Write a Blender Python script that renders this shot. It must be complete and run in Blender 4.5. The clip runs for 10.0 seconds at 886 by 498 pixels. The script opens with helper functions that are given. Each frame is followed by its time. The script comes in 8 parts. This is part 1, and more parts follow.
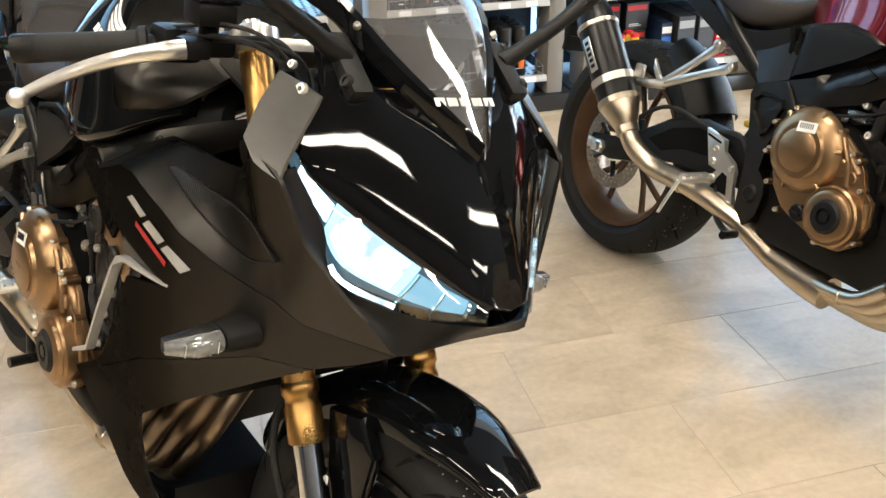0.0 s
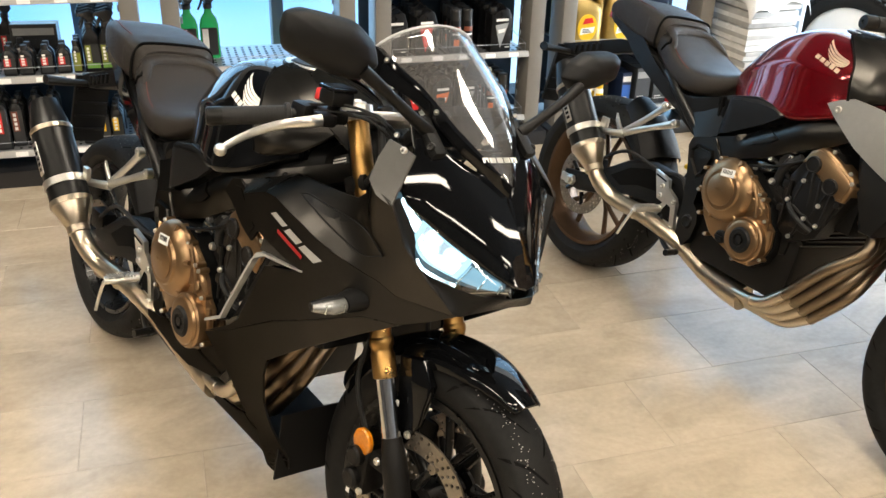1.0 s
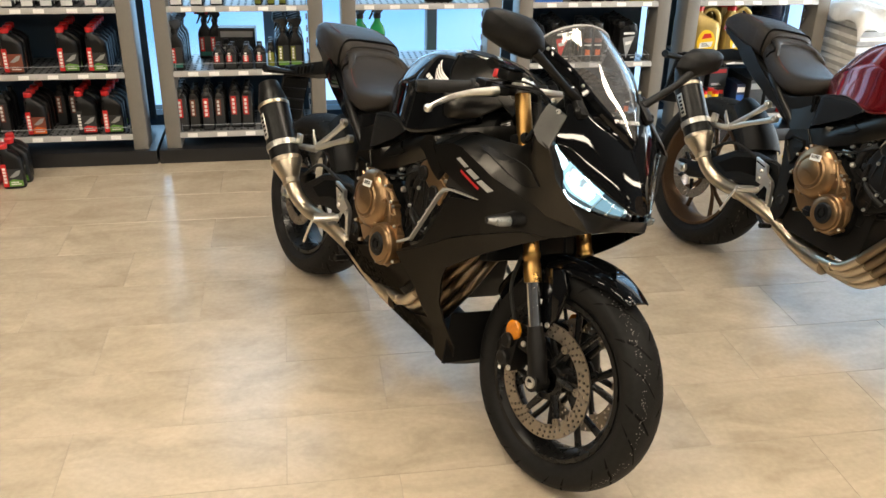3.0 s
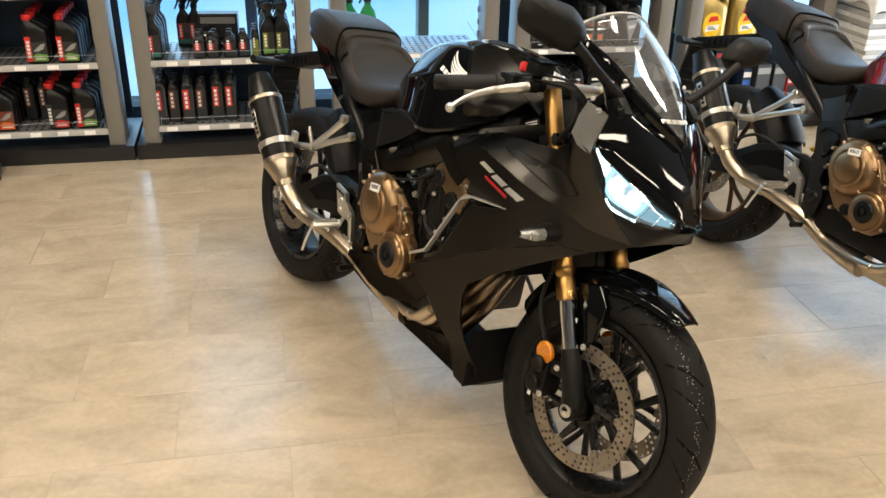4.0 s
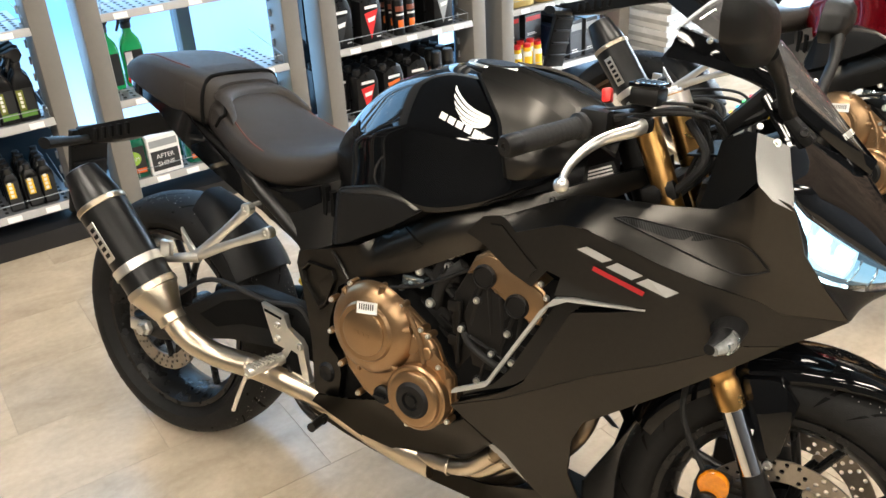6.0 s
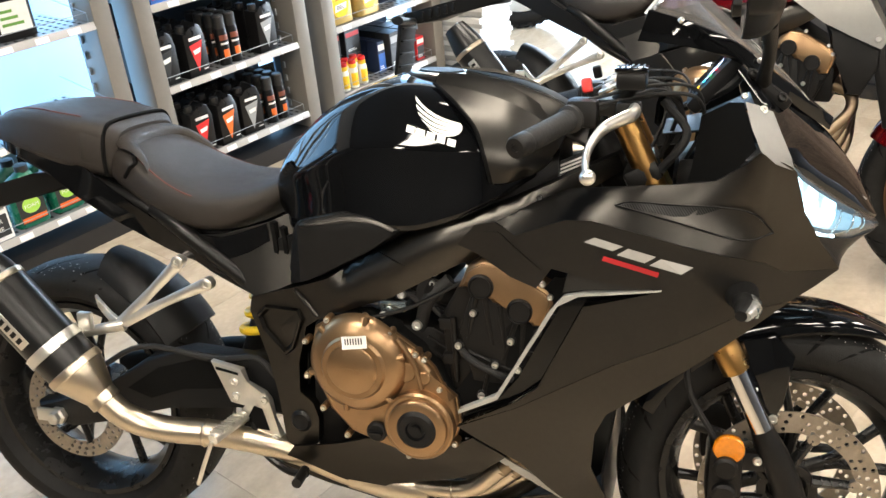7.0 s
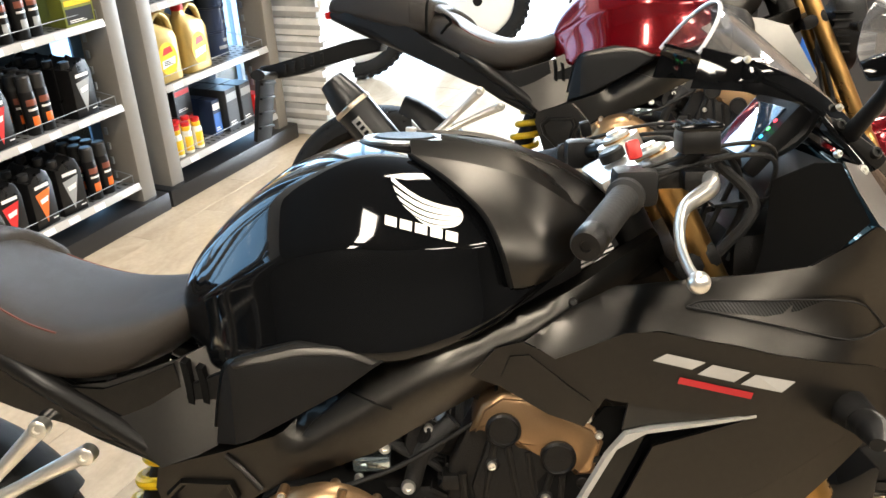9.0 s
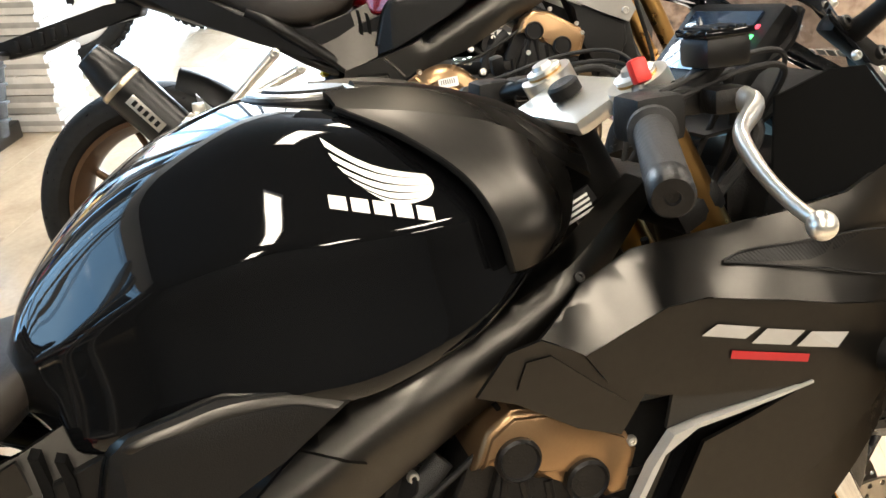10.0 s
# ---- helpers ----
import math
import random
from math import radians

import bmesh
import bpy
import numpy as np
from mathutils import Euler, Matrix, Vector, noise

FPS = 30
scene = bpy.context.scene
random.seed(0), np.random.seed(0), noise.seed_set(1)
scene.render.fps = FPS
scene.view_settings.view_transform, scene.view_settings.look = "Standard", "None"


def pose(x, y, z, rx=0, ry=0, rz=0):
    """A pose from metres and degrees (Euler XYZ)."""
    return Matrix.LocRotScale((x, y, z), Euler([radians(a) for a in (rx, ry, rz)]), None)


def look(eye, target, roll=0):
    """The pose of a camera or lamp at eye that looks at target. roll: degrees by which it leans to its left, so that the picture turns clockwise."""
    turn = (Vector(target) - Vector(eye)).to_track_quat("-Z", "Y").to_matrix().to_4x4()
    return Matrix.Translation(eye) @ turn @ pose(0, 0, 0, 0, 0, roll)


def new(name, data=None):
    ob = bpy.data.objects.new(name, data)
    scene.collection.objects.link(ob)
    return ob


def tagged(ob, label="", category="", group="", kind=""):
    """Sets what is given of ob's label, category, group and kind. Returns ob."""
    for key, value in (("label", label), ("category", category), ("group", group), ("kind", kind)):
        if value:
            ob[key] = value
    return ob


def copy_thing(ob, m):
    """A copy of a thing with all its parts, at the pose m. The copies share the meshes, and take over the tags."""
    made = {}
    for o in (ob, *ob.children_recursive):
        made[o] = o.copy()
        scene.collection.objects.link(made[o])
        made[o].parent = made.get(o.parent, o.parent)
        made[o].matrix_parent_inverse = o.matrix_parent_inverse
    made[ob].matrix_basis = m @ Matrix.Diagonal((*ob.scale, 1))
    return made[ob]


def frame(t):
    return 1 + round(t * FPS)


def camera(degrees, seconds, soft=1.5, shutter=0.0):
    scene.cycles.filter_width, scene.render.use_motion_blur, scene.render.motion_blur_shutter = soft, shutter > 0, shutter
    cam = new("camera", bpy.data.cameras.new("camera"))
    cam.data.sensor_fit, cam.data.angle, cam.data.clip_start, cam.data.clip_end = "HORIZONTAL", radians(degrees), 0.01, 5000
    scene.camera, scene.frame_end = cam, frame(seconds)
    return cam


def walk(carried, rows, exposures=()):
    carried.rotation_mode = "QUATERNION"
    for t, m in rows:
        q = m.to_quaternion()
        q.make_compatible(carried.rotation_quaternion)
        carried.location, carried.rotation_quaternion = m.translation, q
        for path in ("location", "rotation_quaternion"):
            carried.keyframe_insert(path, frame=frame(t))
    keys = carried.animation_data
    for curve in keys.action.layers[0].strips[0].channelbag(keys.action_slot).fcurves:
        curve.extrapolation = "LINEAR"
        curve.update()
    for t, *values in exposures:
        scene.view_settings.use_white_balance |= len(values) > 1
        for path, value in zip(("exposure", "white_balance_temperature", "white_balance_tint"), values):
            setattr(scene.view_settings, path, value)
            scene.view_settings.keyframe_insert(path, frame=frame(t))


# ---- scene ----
cam = camera(53.0, 10.0)
PATH = [
    (0, (1.451, -0.392, 1.297), (0.05, 0.68, 0.354), -1.0),
    (0.5, (1.557, -0.635, 1.441), (0.218, 0.521, 0.508), -0.3),
    (1, (1.788, -0.833, 1.548), (0.428, 0.322, 0.645), 1.7),
    (1.5, (2.03, -1.032, 1.623), (0.606, 0.057, 0.737), 1.5),
    (2, (2.203, -1.229, 1.646), (0.707, -0.209, 0.795), 1.1),
    (2.5, (2.286, -1.304, 1.648), (0.762, -0.331, 0.792), 1.4),
    (4, (1.98, -1.263, 1.6), (0.505, -0.259, 0.695), 1.2),
    (4.5, (1.73, -1.197, 1.597), (0.339, -0.085, 0.688), 1.7),
    (5, (1.45, -1.237, 1.553), (0.174, 0.017, 0.659), 1.6),
    (5.2, (1.33, -1.281, 1.535), (0.098, 0.015, 0.638), 1.0),
    (6.3, (0.801, -1.191, 1.509), (-0.068, 0.316, 0.52), -4.3),
    (6.5, (0.738, -1.192, 1.503), (-0.035, 0.368, 0.517), -4.3),
    (7, (0.581, -1.302, 1.503), (0.012, 0.359, 0.546), -5.3),
    (7.5, (0.505, -1.345, 1.502), (0.104, 0.381, 0.574), -4.9),
    (8, (0.436, -1.334, 1.503), (0.082, 0.418, 0.606), -3.9),
    (8.5, (0.343, -1.137, 1.456), (0.018, 0.626, 0.57), -3.3),
    (9, (0.236, -0.952, 1.412), (0.086, 0.834, 0.524), -3.4),
    (9.5, (0.11, -0.835, 1.377), (0.306, 0.943, 0.482), -4.2),
    (10, (0.011, -0.667, 1.293), (0.447, 1.033, 0.335), -2.6),
]
walk(cam, [(t, look(eye, target, roll)) for t, eye, target, roll in PATH], [(0.0, 0.28, 6400, 10), (1.0, 0.08, 6550, 10), (2.5, -0.15, 6800, 10), (4.5, -0.15, 6750, 10), (5.2, 0.0, 6350, 10), (6.5, 0.47, 6200, 10), (8.5, 0.52, 6350, 10), (10.0, 0.66, 6450, 10)])

# ---- light ----
world = bpy.data.worlds.new("world")
scene.world = world
world.use_nodes = True
wn = world.node_tree.nodes
sky = wn.new("ShaderNodeTexSky")
sky.sky_type = "NISHITA"
sky.sun_disc = False
sky.sun_elevation, sky.sun_rotation = radians(28), radians(200)
wn["Background"].inputs["Strength"].default_value = 0.08
world.node_tree.links.new(sky.outputs["Color"], wn["Background"].inputs["Color"])

# the showroom's own axes: x along the shelf wall, y towards it
ROOM = pose(0, 0, 0, 0, 0, 67.3)


def area_lamp(name, m, sx, sy, watts, colour):
    data = bpy.data.lights.new(name, "AREA")
    data.shape, data.size, data.size_y, data.energy, data.color = "RECTANGLE", sx, sy, watts, colour
    ob = new(name, data)
    ob.matrix_world = m
    return ob


# daylight that comes in through the glass front at the east end and the window wall behind the shelves
area_lamp("window_light", ROOM @ pose(8.05, -1.4, 1.4, 90, 0, 90), 7.0, 2.4, 640, (0.68, 0.84, 1.0))
area_lamp("window_light", ROOM @ pose(1.6, 2.48, 1.31, 90, 0, 180), 8.0, 2.4, 120, (0.34, 0.64, 1.0))

from mathutils.bvhtree import BVHTree

# ---- materials ----


def material(name, colour, rough=0.5, metal=0.0, coat=0.0, grain=0.0, scale=40.0, bump=0.0, bump_scale=300.0, rough_var=0.0, spec=0.5):
    """A principled surface with colour and gloss varying at two scales and a fine relief."""
    m = bpy.data.materials.new(name)
    m.use_nodes = True
    nt = m.node_tree
    b = nt.nodes["Principled BSDF"]
    b.inputs["Base Color"].default_value = (*colour, 1)
    b.inputs["Roughness"].default_value = rough
    b.inputs["Metallic"].default_value = metal
    b.inputs["Specular IOR Level"].default_value = spec
    b.inputs["Coat Weight"].default_value = coat
    b.inputs["Coat Roughness"].default_value = 0.03
    if grain or rough_var or bump:
        tc = nt.nodes.new("ShaderNodeTexCoord")
    if grain or rough_var:
        n1 = nt.nodes.new("ShaderNodeTexNoise")
        n1.inputs["Scale"].default_value = scale
        n1.inputs["Detail"].default_value = 6
        n2 = nt.nodes.new("ShaderNodeTexNoise")
        n2.inputs["Scale"].default_value = scale * 0.12
        n2.inputs["Detail"].default_value = 3
        add = nt.nodes.new("ShaderNodeMath")
        add.operation = "ADD"
        for n in (n1, n2):
            nt.links.new(tc.outputs["Object"], n.inputs["Vector"])
        nt.links.new(n1.outputs["Fac"], add.inputs[0])
        nt.links.new(n2.outputs["Fac"], add.inputs[1])
        if grain:
            ramp = nt.nodes.new("ShaderNodeMapRange")
            ramp.inputs["From Min"].default_value, ramp.inputs["From Max"].default_value = 0.6, 1.4
            ramp.inputs["To Min"].default_value, ramp.inputs["To Max"].default_value = 1 - grain, 1 + grain
            mul = nt.nodes.new("ShaderNodeVectorMath")
            mul.operation = "SCALE"
            mul.inputs[0].default_value = colour
            nt.links.new(add.outputs[0], ramp.inputs["Value"])
            nt.links.new(ramp.outputs["Result"], mul.inputs["Scale"])
            nt.links.new(mul.outputs["Vector"], b.inputs["Base Color"])
        if rough_var:
            r2 = nt.nodes.new("ShaderNodeMapRange")
            r2.inputs["From Min"].default_value, r2.inputs["From Max"].default_value = 0.6, 1.4
            r2.inputs["To Min"].default_value, r2.inputs["To Max"].default_value = max(0.02, rough - rough_var), min(1, rough + rough_var)
            nt.links.new(add.outputs[0], r2.inputs["Value"])
            nt.links.new(r2.outputs["Result"], b.inputs["Roughness"])
    if bump:
        n3 = nt.nodes.new("ShaderNodeTexNoise")
        n3.inputs["Scale"].default_value = bump_scale
        n3.inputs["Detail"].default_value = 4
        bp = nt.nodes.new("ShaderNodeBump")
        bp.inputs["Strength"].default_value = bump
        bp.inputs["Distance"].default_value = 0.002
        nt.links.new(tc.outputs["Object"], n3.inputs["Vector"])
        nt.links.new(n3.outputs["Fac"], bp.inputs["Height"])
        nt.links.new(bp.outputs["Normal"], b.inputs["Normal"])
    return m


def glowing(name, colour, strength):
    m = material(name, (0.02, 0.02, 0.02), 0.4)
    b = m.node_tree.nodes["Principled BSDF"]
    b.inputs["Emission Color"].default_value = (*colour, 1)
    b.inputs["Emission Strength"].default_value = strength
    return m


def glassy(name, colour, rough=0.0, ior=1.45):
    m = material(name, colour, rough)
    b = m.node_tree.nodes["Principled BSDF"]
    b.inputs["Transmission Weight"].default_value = 1.0
    b.inputs["IOR"].default_value = ior
    return m


GLOSS = material("gloss_black_paint", (0.003, 0.0032, 0.0036), 0.045, rough_var=0.015, scale=12, spec=0.38)
MATTE = material("matt_black_metallic_paint", (0.054, 0.0512, 0.047), 0.36, metal=1.0, grain=0.06, scale=900, spec=0.42)
MATTE.node_tree.nodes["Principled BSDF"].inputs["Specular Tint"].default_value = (0.30, 0.30, 0.30, 1)
FRAME = material("satin_black_frame_paint", (0.006, 0.0058, 0.0054), 0.32, grain=0.1, scale=60, rough_var=0.02, spec=0.27)
SPAR_PAINT = material("satin_black_spar_paint", (0.060, 0.057, 0.052), 0.34, metal=1.0, grain=0.08, scale=500)
SPAR_PAINT.node_tree.nodes["Principled BSDF"].inputs["Specular Tint"].default_value = (0.35, 0.35, 0.35, 1)
PLASTIC = material("black_grained_plastic", (0.006, 0.006, 0.006), 0.44, bump=0.25, bump_scale=900, grain=0.15, spec=0.20)
RIBBED = material("ribbed_black_plastic", (0.007, 0.0068, 0.0065), 0.40, bump=0.25, bump_scale=900, grain=0.15, spec=0.22)
rn = RIBBED.node_tree
rt, rw, rm, rb = (rn.nodes.new("ShaderNode" + k) for k in ("TexCoord", "TexWave", "Mapping", "Bump"))
rm.inputs["Rotation"].default_value = (0, radians(35), 0)
rw.inputs["Scale"].default_value = 95.0
rb.inputs["Strength"].default_value, rb.inputs["Distance"].default_value = 0.4, 0.001
rn.links.new(rt.outputs["Object"], rm.inputs["Vector"])
rn.links.new(rm.outputs[0], rw.inputs["Vector"])
rn.links.new(rw.outputs["Fac"], rb.inputs["Height"])
rn.links.new(rb.outputs["Normal"], rn.nodes["Principled BSDF"].inputs["Normal"])
DARK = material("dark_cast_metal", (0.007, 0.0066, 0.0062), 0.40, metal=0.10, grain=0.3, scale=80, bump=0.3, bump_scale=400, spec=0.22)
VINYL = material("black_seat_vinyl", (0.026, 0.0220, 0.0188), 0.46, grain=0.12, scale=50, bump=0.5, bump_scale=1100, rough_var=0.06, spec=0.26)
RUBBER = material("tyre_rubber", (0.011, 0.0108, 0.0105), 0.60, grain=0.3, scale=70, bump=0.3, bump_scale=500, spec=0.16)
GRIP = material("grip_rubber", (0.016, 0.016, 0.016), 0.62, bump=0.5, bump_scale=900, grain=0.2, spec=0.26)
BRONZE = material("bronze_engine_paint", (0.31, 0.196, 0.104), 0.32, metal=0.9, grain=0.05, scale=300)
GOLD = material("gold_anodised_fork", (0.44, 0.255, 0.085), 0.28, metal=1.0, grain=0.03, scale=40, rough_var=0.02)
STEEL = material("warm_stainless_steel", (0.58, 0.50, 0.385), 0.30, metal=1.0, grain=0.08, scale=25, rough_var=0.03)
TARNISHED = material("tarnished_steel", (0.24, 0.185, 0.125), 0.40, metal=1.0, grain=0.15, scale=30, rough_var=0.05)
CHROME = material("hard_chrome", (0.62, 0.62, 0.62), 0.10, metal=1.0, rough_var=0.03)
ALLOY = material("cast_aluminium", (0.72, 0.70, 0.65), 0.29, metal=0.88, grain=0.05, scale=150, bump=0.05, bump_scale=800)
DISC = material("brake_disc_steel", (0.33, 0.29, 0.24), 0.36, metal=0.9, grain=0.15, scale=160, rough_var=0.08)
SILVER = material("silver_grey_satin_paint", (0.42, 0.41, 0.38), 0.34, metal=0.6, grain=0.05, scale=500)
CHEEK = material("warm_grey_satin_plastic", (0.027, 0.026, 0.024), 0.30, metal=0.4, grain=0.08, scale=300)
CHEEK_SATIN = material("silver_black_satin_paint", (0.15, 0.147, 0.140), 0.40, metal=1.0, grain=0.06, scale=600)
STRIP = material("pale_grey_accent_paint", (0.34, 0.335, 0.315), 0.42, metal=0.1, grain=0.04)
RED = material("candy_red_paint", (0.17, 0.002, 0.006), 0.14, metal=0.55, coat=1.0, rough_var=0.03)
RED_PLASTIC = material("red_plastic", (0.55, 0.02, 0.015), 0.35)
BRONZE_RIM = material("bronze_wheel_paint", (0.095, 0.055, 0.030), 0.34, metal=0.6, grain=0.1)
RIM = material("black_wheel_paint", (0.008, 0.008, 0.008), 0.28, metal=0.1, rough_var=0.08, spec=0.35)
CARBON = material("black_sleeve", (0.007, 0.007, 0.007), 0.30, grain=0.3, scale=250, spec=0.30)
YELLOW = material("yellow_spring_paint", (0.75, 0.50, 0.01), 0.35)
AMBER = material("amber_reflector", (0.58, 0.185, 0.004), 0.14, coat=0.6, grain=0.25, scale=160)
WHITE_DECAL = material("white_decal", (0.78, 0.77, 0.73), 0.35)
PALE_GOLD = material("pale_gold_decal", (0.42, 0.31, 0.22), 0.35, grain=0.05, scale=40)
RED_DECAL = material("red_decal", (0.33, 0.012, 0.016), 0.38)
INDICATOR = material("indicator_lens", (0.22, 0.225, 0.22), 0.14, metal=0.4, coat=0.8, grain=0.35, scale=220)
PLINTH_BLACK = material("black_plate_enamel", (0.012, 0.012, 0.012), 0.3, coat=0.4, grain=0.1)
# near-black: shade of grooves, gaps and recesses as colour; also black cockpit trim
GAP_BLACK = material("gap_shade_and_trim_black", (0.003, 0.003, 0.003), 0.9, spec=0.1)
DUST = material("pale_rubber_crumb", (0.45, 0.43, 0.40), 0.8)
GREY_DECAL = material("grey_decal", (0.30, 0.29, 0.28), 0.4)


def clear_sheet(name, tint, rough=0.0, gloss=0.045, veil=0.0):
    """Thin clear plastic or glass: see-through, with a gloss that grows at a slant."""
    m = bpy.data.materials.new(name)
    m.use_nodes = True
    nt = m.node_tree
    nt.nodes.remove(nt.nodes["Principled BSDF"])
    t, g, mix, f, ex, mr = (nt.nodes.new("ShaderNode" + k) for k in ("BsdfTransparent", "BsdfGlossy", "MixShader", "LayerWeight", "Math", "MapRange"))
    t.inputs["Color"].default_value = (*tint, 1)
    g.inputs["Roughness"].default_value = rough
    f.inputs["Blend"].default_value = 0.5
    ex.operation = "POWER"
    ex.inputs[1].default_value = 3.0
    mr.inputs["To Min"].default_value, mr.inputs["To Max"].default_value = gloss, 0.75
    nt.links.new(f.outputs["Facing"], ex.inputs[0])
    nt.links.new(ex.outputs[0], mr.inputs["Value"])
    f = mr
    nt.links.new(f.outputs[0], mix.inputs[0])
    nt.links.new(t.outputs[0], mix.inputs[1])
    nt.links.new(g.outputs[0], mix.inputs[2])
    last = mix
    if veil:
        # whitish haze of a dusty sheet, mixed in as a diffuse veil
        haze, last = nt.nodes.new("ShaderNodeBsdfDiffuse"), nt.nodes.new("ShaderNodeMixShader")
        haze.inputs["Color"].default_value = (0.75, 0.72, 0.68, 1)
        last.inputs[0].default_value = veil
        nt.links.new(mix.outputs[0], last.inputs[1])
        nt.links.new(haze.outputs[0], last.inputs[2])
    nt.links.new(last.outputs[0], nt.nodes["Material Output"].inputs["Surface"])
    return m


SCREEN = clear_sheet("tinted_windscreen", (0.84, 0.84, 0.85), 0.04, 0.075, 0.045)
# opaque pale colour painting the bright highlight on the screen's clear top edge
EDGE_HIGHLIGHT = material("acrylic_edge_highlight", (0.55, 0.56, 0.58), 0.12, rough_var=0.04, scale=60)
LENS = clear_sheet("clear_lens", (0.95, 0.98, 1.0), 0.02, 0.05)
LAMP_ON = glowing("led_headlight", (0.70, 0.92, 1.0), 9.0)
lt = LAMP_ON.node_tree
lc, lz, lr = (lt.nodes.new("ShaderNode" + k) for k in ("TexCoord", "TexVoronoi", "MapRange"))
lz.inputs["Scale"].default_value = 42.0
lr.inputs["From Min"].default_value, lr.inputs["From Max"].default_value = 0.15, 0.75
lr.inputs["To Min"].default_value, lr.inputs["To Max"].default_value = 9.0, 0.9
lt.links.new(lc.outputs["Object"], lz.inputs["Vector"])
lt.links.new(lz.outputs["Distance"], lr.inputs["Value"])
lt.links.new(lr.outputs["Result"], lt.nodes["Principled BSDF"].inputs["Emission Strength"])
# bowl, housing and side reflector emit faintly in place of bounced LED light
LAMP_SIDE = glowing("led_housing_glow", (0.50, 0.86, 1.0), 1.5)
LAMP_BOWL = glowing("lamp_bowl_glow", (0.30, 0.62, 0.80), 0.16)
LAMP_DIM = glowing("side_reflector_glow", (0.40, 0.76, 0.95), 0.75)
REFLECT = material("lamp_reflector", (0.55, 0.66, 0.70), 0.12, metal=0.9)
DASH_GLASS = material("display_glass", (0.03, 0.05, 0.08), 0.06, coat=1.0)
TAIL_RED = material("red_lamp_lens", (0.45, 0.01, 0.01), 0.12, coat=0.5)
MIRROR = material("mirror_glass", (0.8, 0.8, 0.8), 0.02, metal=1.0)

# ---- mesh tools ----


def part(name, bm, mat, parent=None, label="", angle=35, flat=False):
    """One bmesh as one mesh object under its thing."""
    me = bpy.data.meshes.new(name)
    bmesh.ops.recalc_face_normals(bm, faces=bm.faces)
    bm.to_mesh(me)
    bm.free()
    if not flat:
        me.shade_smooth()
        me.set_sharp_from_angle(angle=radians(angle))
    for m in mat if isinstance(mat, (list, tuple)) else (mat,):
        me.materials.append(m)
    ob = new(name, me)
    if parent is not None:
        ob.parent = parent
    if label:
        ob["label"] = label
    return ob


def empty(name, m, label, category, group=""):
    ob = new(name)
    ob.matrix_world = m
    return tagged(ob, label, category, group)


def box(bm, c, s, bev=0.0, m=None, seg=2):
    r = bmesh.ops.create_cube(bm, size=1.0, matrix=(m or Matrix()) @ Matrix.Translation(c) @ Matrix.Diagonal((*s, 1)))
    if bev:
        edges = list({e for v in r["verts"] for e in v.link_edges})
        bmesh.ops.bevel(bm, geom=edges, offset=bev, segments=seg, profile=0.6, affect="EDGES", clamp_overlap=True)
    return bm


def frames_along(pts):
    """Parallel-transported frames along a line of points."""
    pts = [Vector(p) for p in pts]
    out, up = [], None
    for i, p in enumerate(pts):
        t = (pts[min(i + 1, len(pts) - 1)] - pts[max(i - 1, 0)]).normalized()
        if up is None:
            up = Vector((0, 0, 1)) if abs(t.z) < 0.9 else Vector((0, 1, 0))
        side = t.cross(up).normalized()
        up = side.cross(t).normalized()
        out.append((p, side, up))
    return out


def smoothed(pts, n=6):
    """A Catmull-Rom line through points."""
    p = [Vector(q) for q in pts]
    if len(p) < 3:
        return p
    p = [2 * p[0] - p[1], *p, 2 * p[-1] - p[-2]]
    out = []
    for i in range(1, len(p) - 2):
        for k in range(n):
            t = k / n
            a, b, c, d = p[i - 1], p[i], p[i + 1], p[i + 2]
            out.append(0.5 * (2 * b + (c - a) * t + (2 * a - 5 * b + 4 * c - d) * t * t + (3 * b - a - 3 * c + d) * t ** 3))
    out.append(p[-2])
    return out


def ring_skin(bm, rings, closed=True, caps=True):
    vs = [[bm.verts.new(q) for q in r] for r in rings]
    n = len(vs[0])
    for a, b in zip(vs, vs[1:]):
        for i in range(n if closed else n - 1):
            j = (i + 1) % n
            try:
                bm.faces.new((a[i], a[j], b[j], b[i]))
            except ValueError:
                pass
    if caps and closed:
        bm.faces.new(vs[0])
        bm.faces.new(vs[-1])
    return vs


def tube(bm, pts, r, seg=14, n=6, flat=1.0, caps=True):
    """A round (or flattened) bar along a smooth line; r is one radius or one for each point given."""
    line = smoothed(pts, n) if n else [Vector(p) for p in pts]
    m = len(line)
    rs = [r] * m if not isinstance(r, (list, tuple)) else [float(np.interp(i / (m - 1) * (len(r) - 1), range(len(r)), r)) for i in range(m)]
    rings = []
    for (p, a, b), q in zip(frames_along(line), rs):
        rings.append([p + a * (math.cos(k) * q * flat) + b * (math.sin(k) * q) for k in np.linspace(0, 2 * math.pi, seg, endpoint=False)])
    ring_skin(bm, rings, True, caps)
    return bm


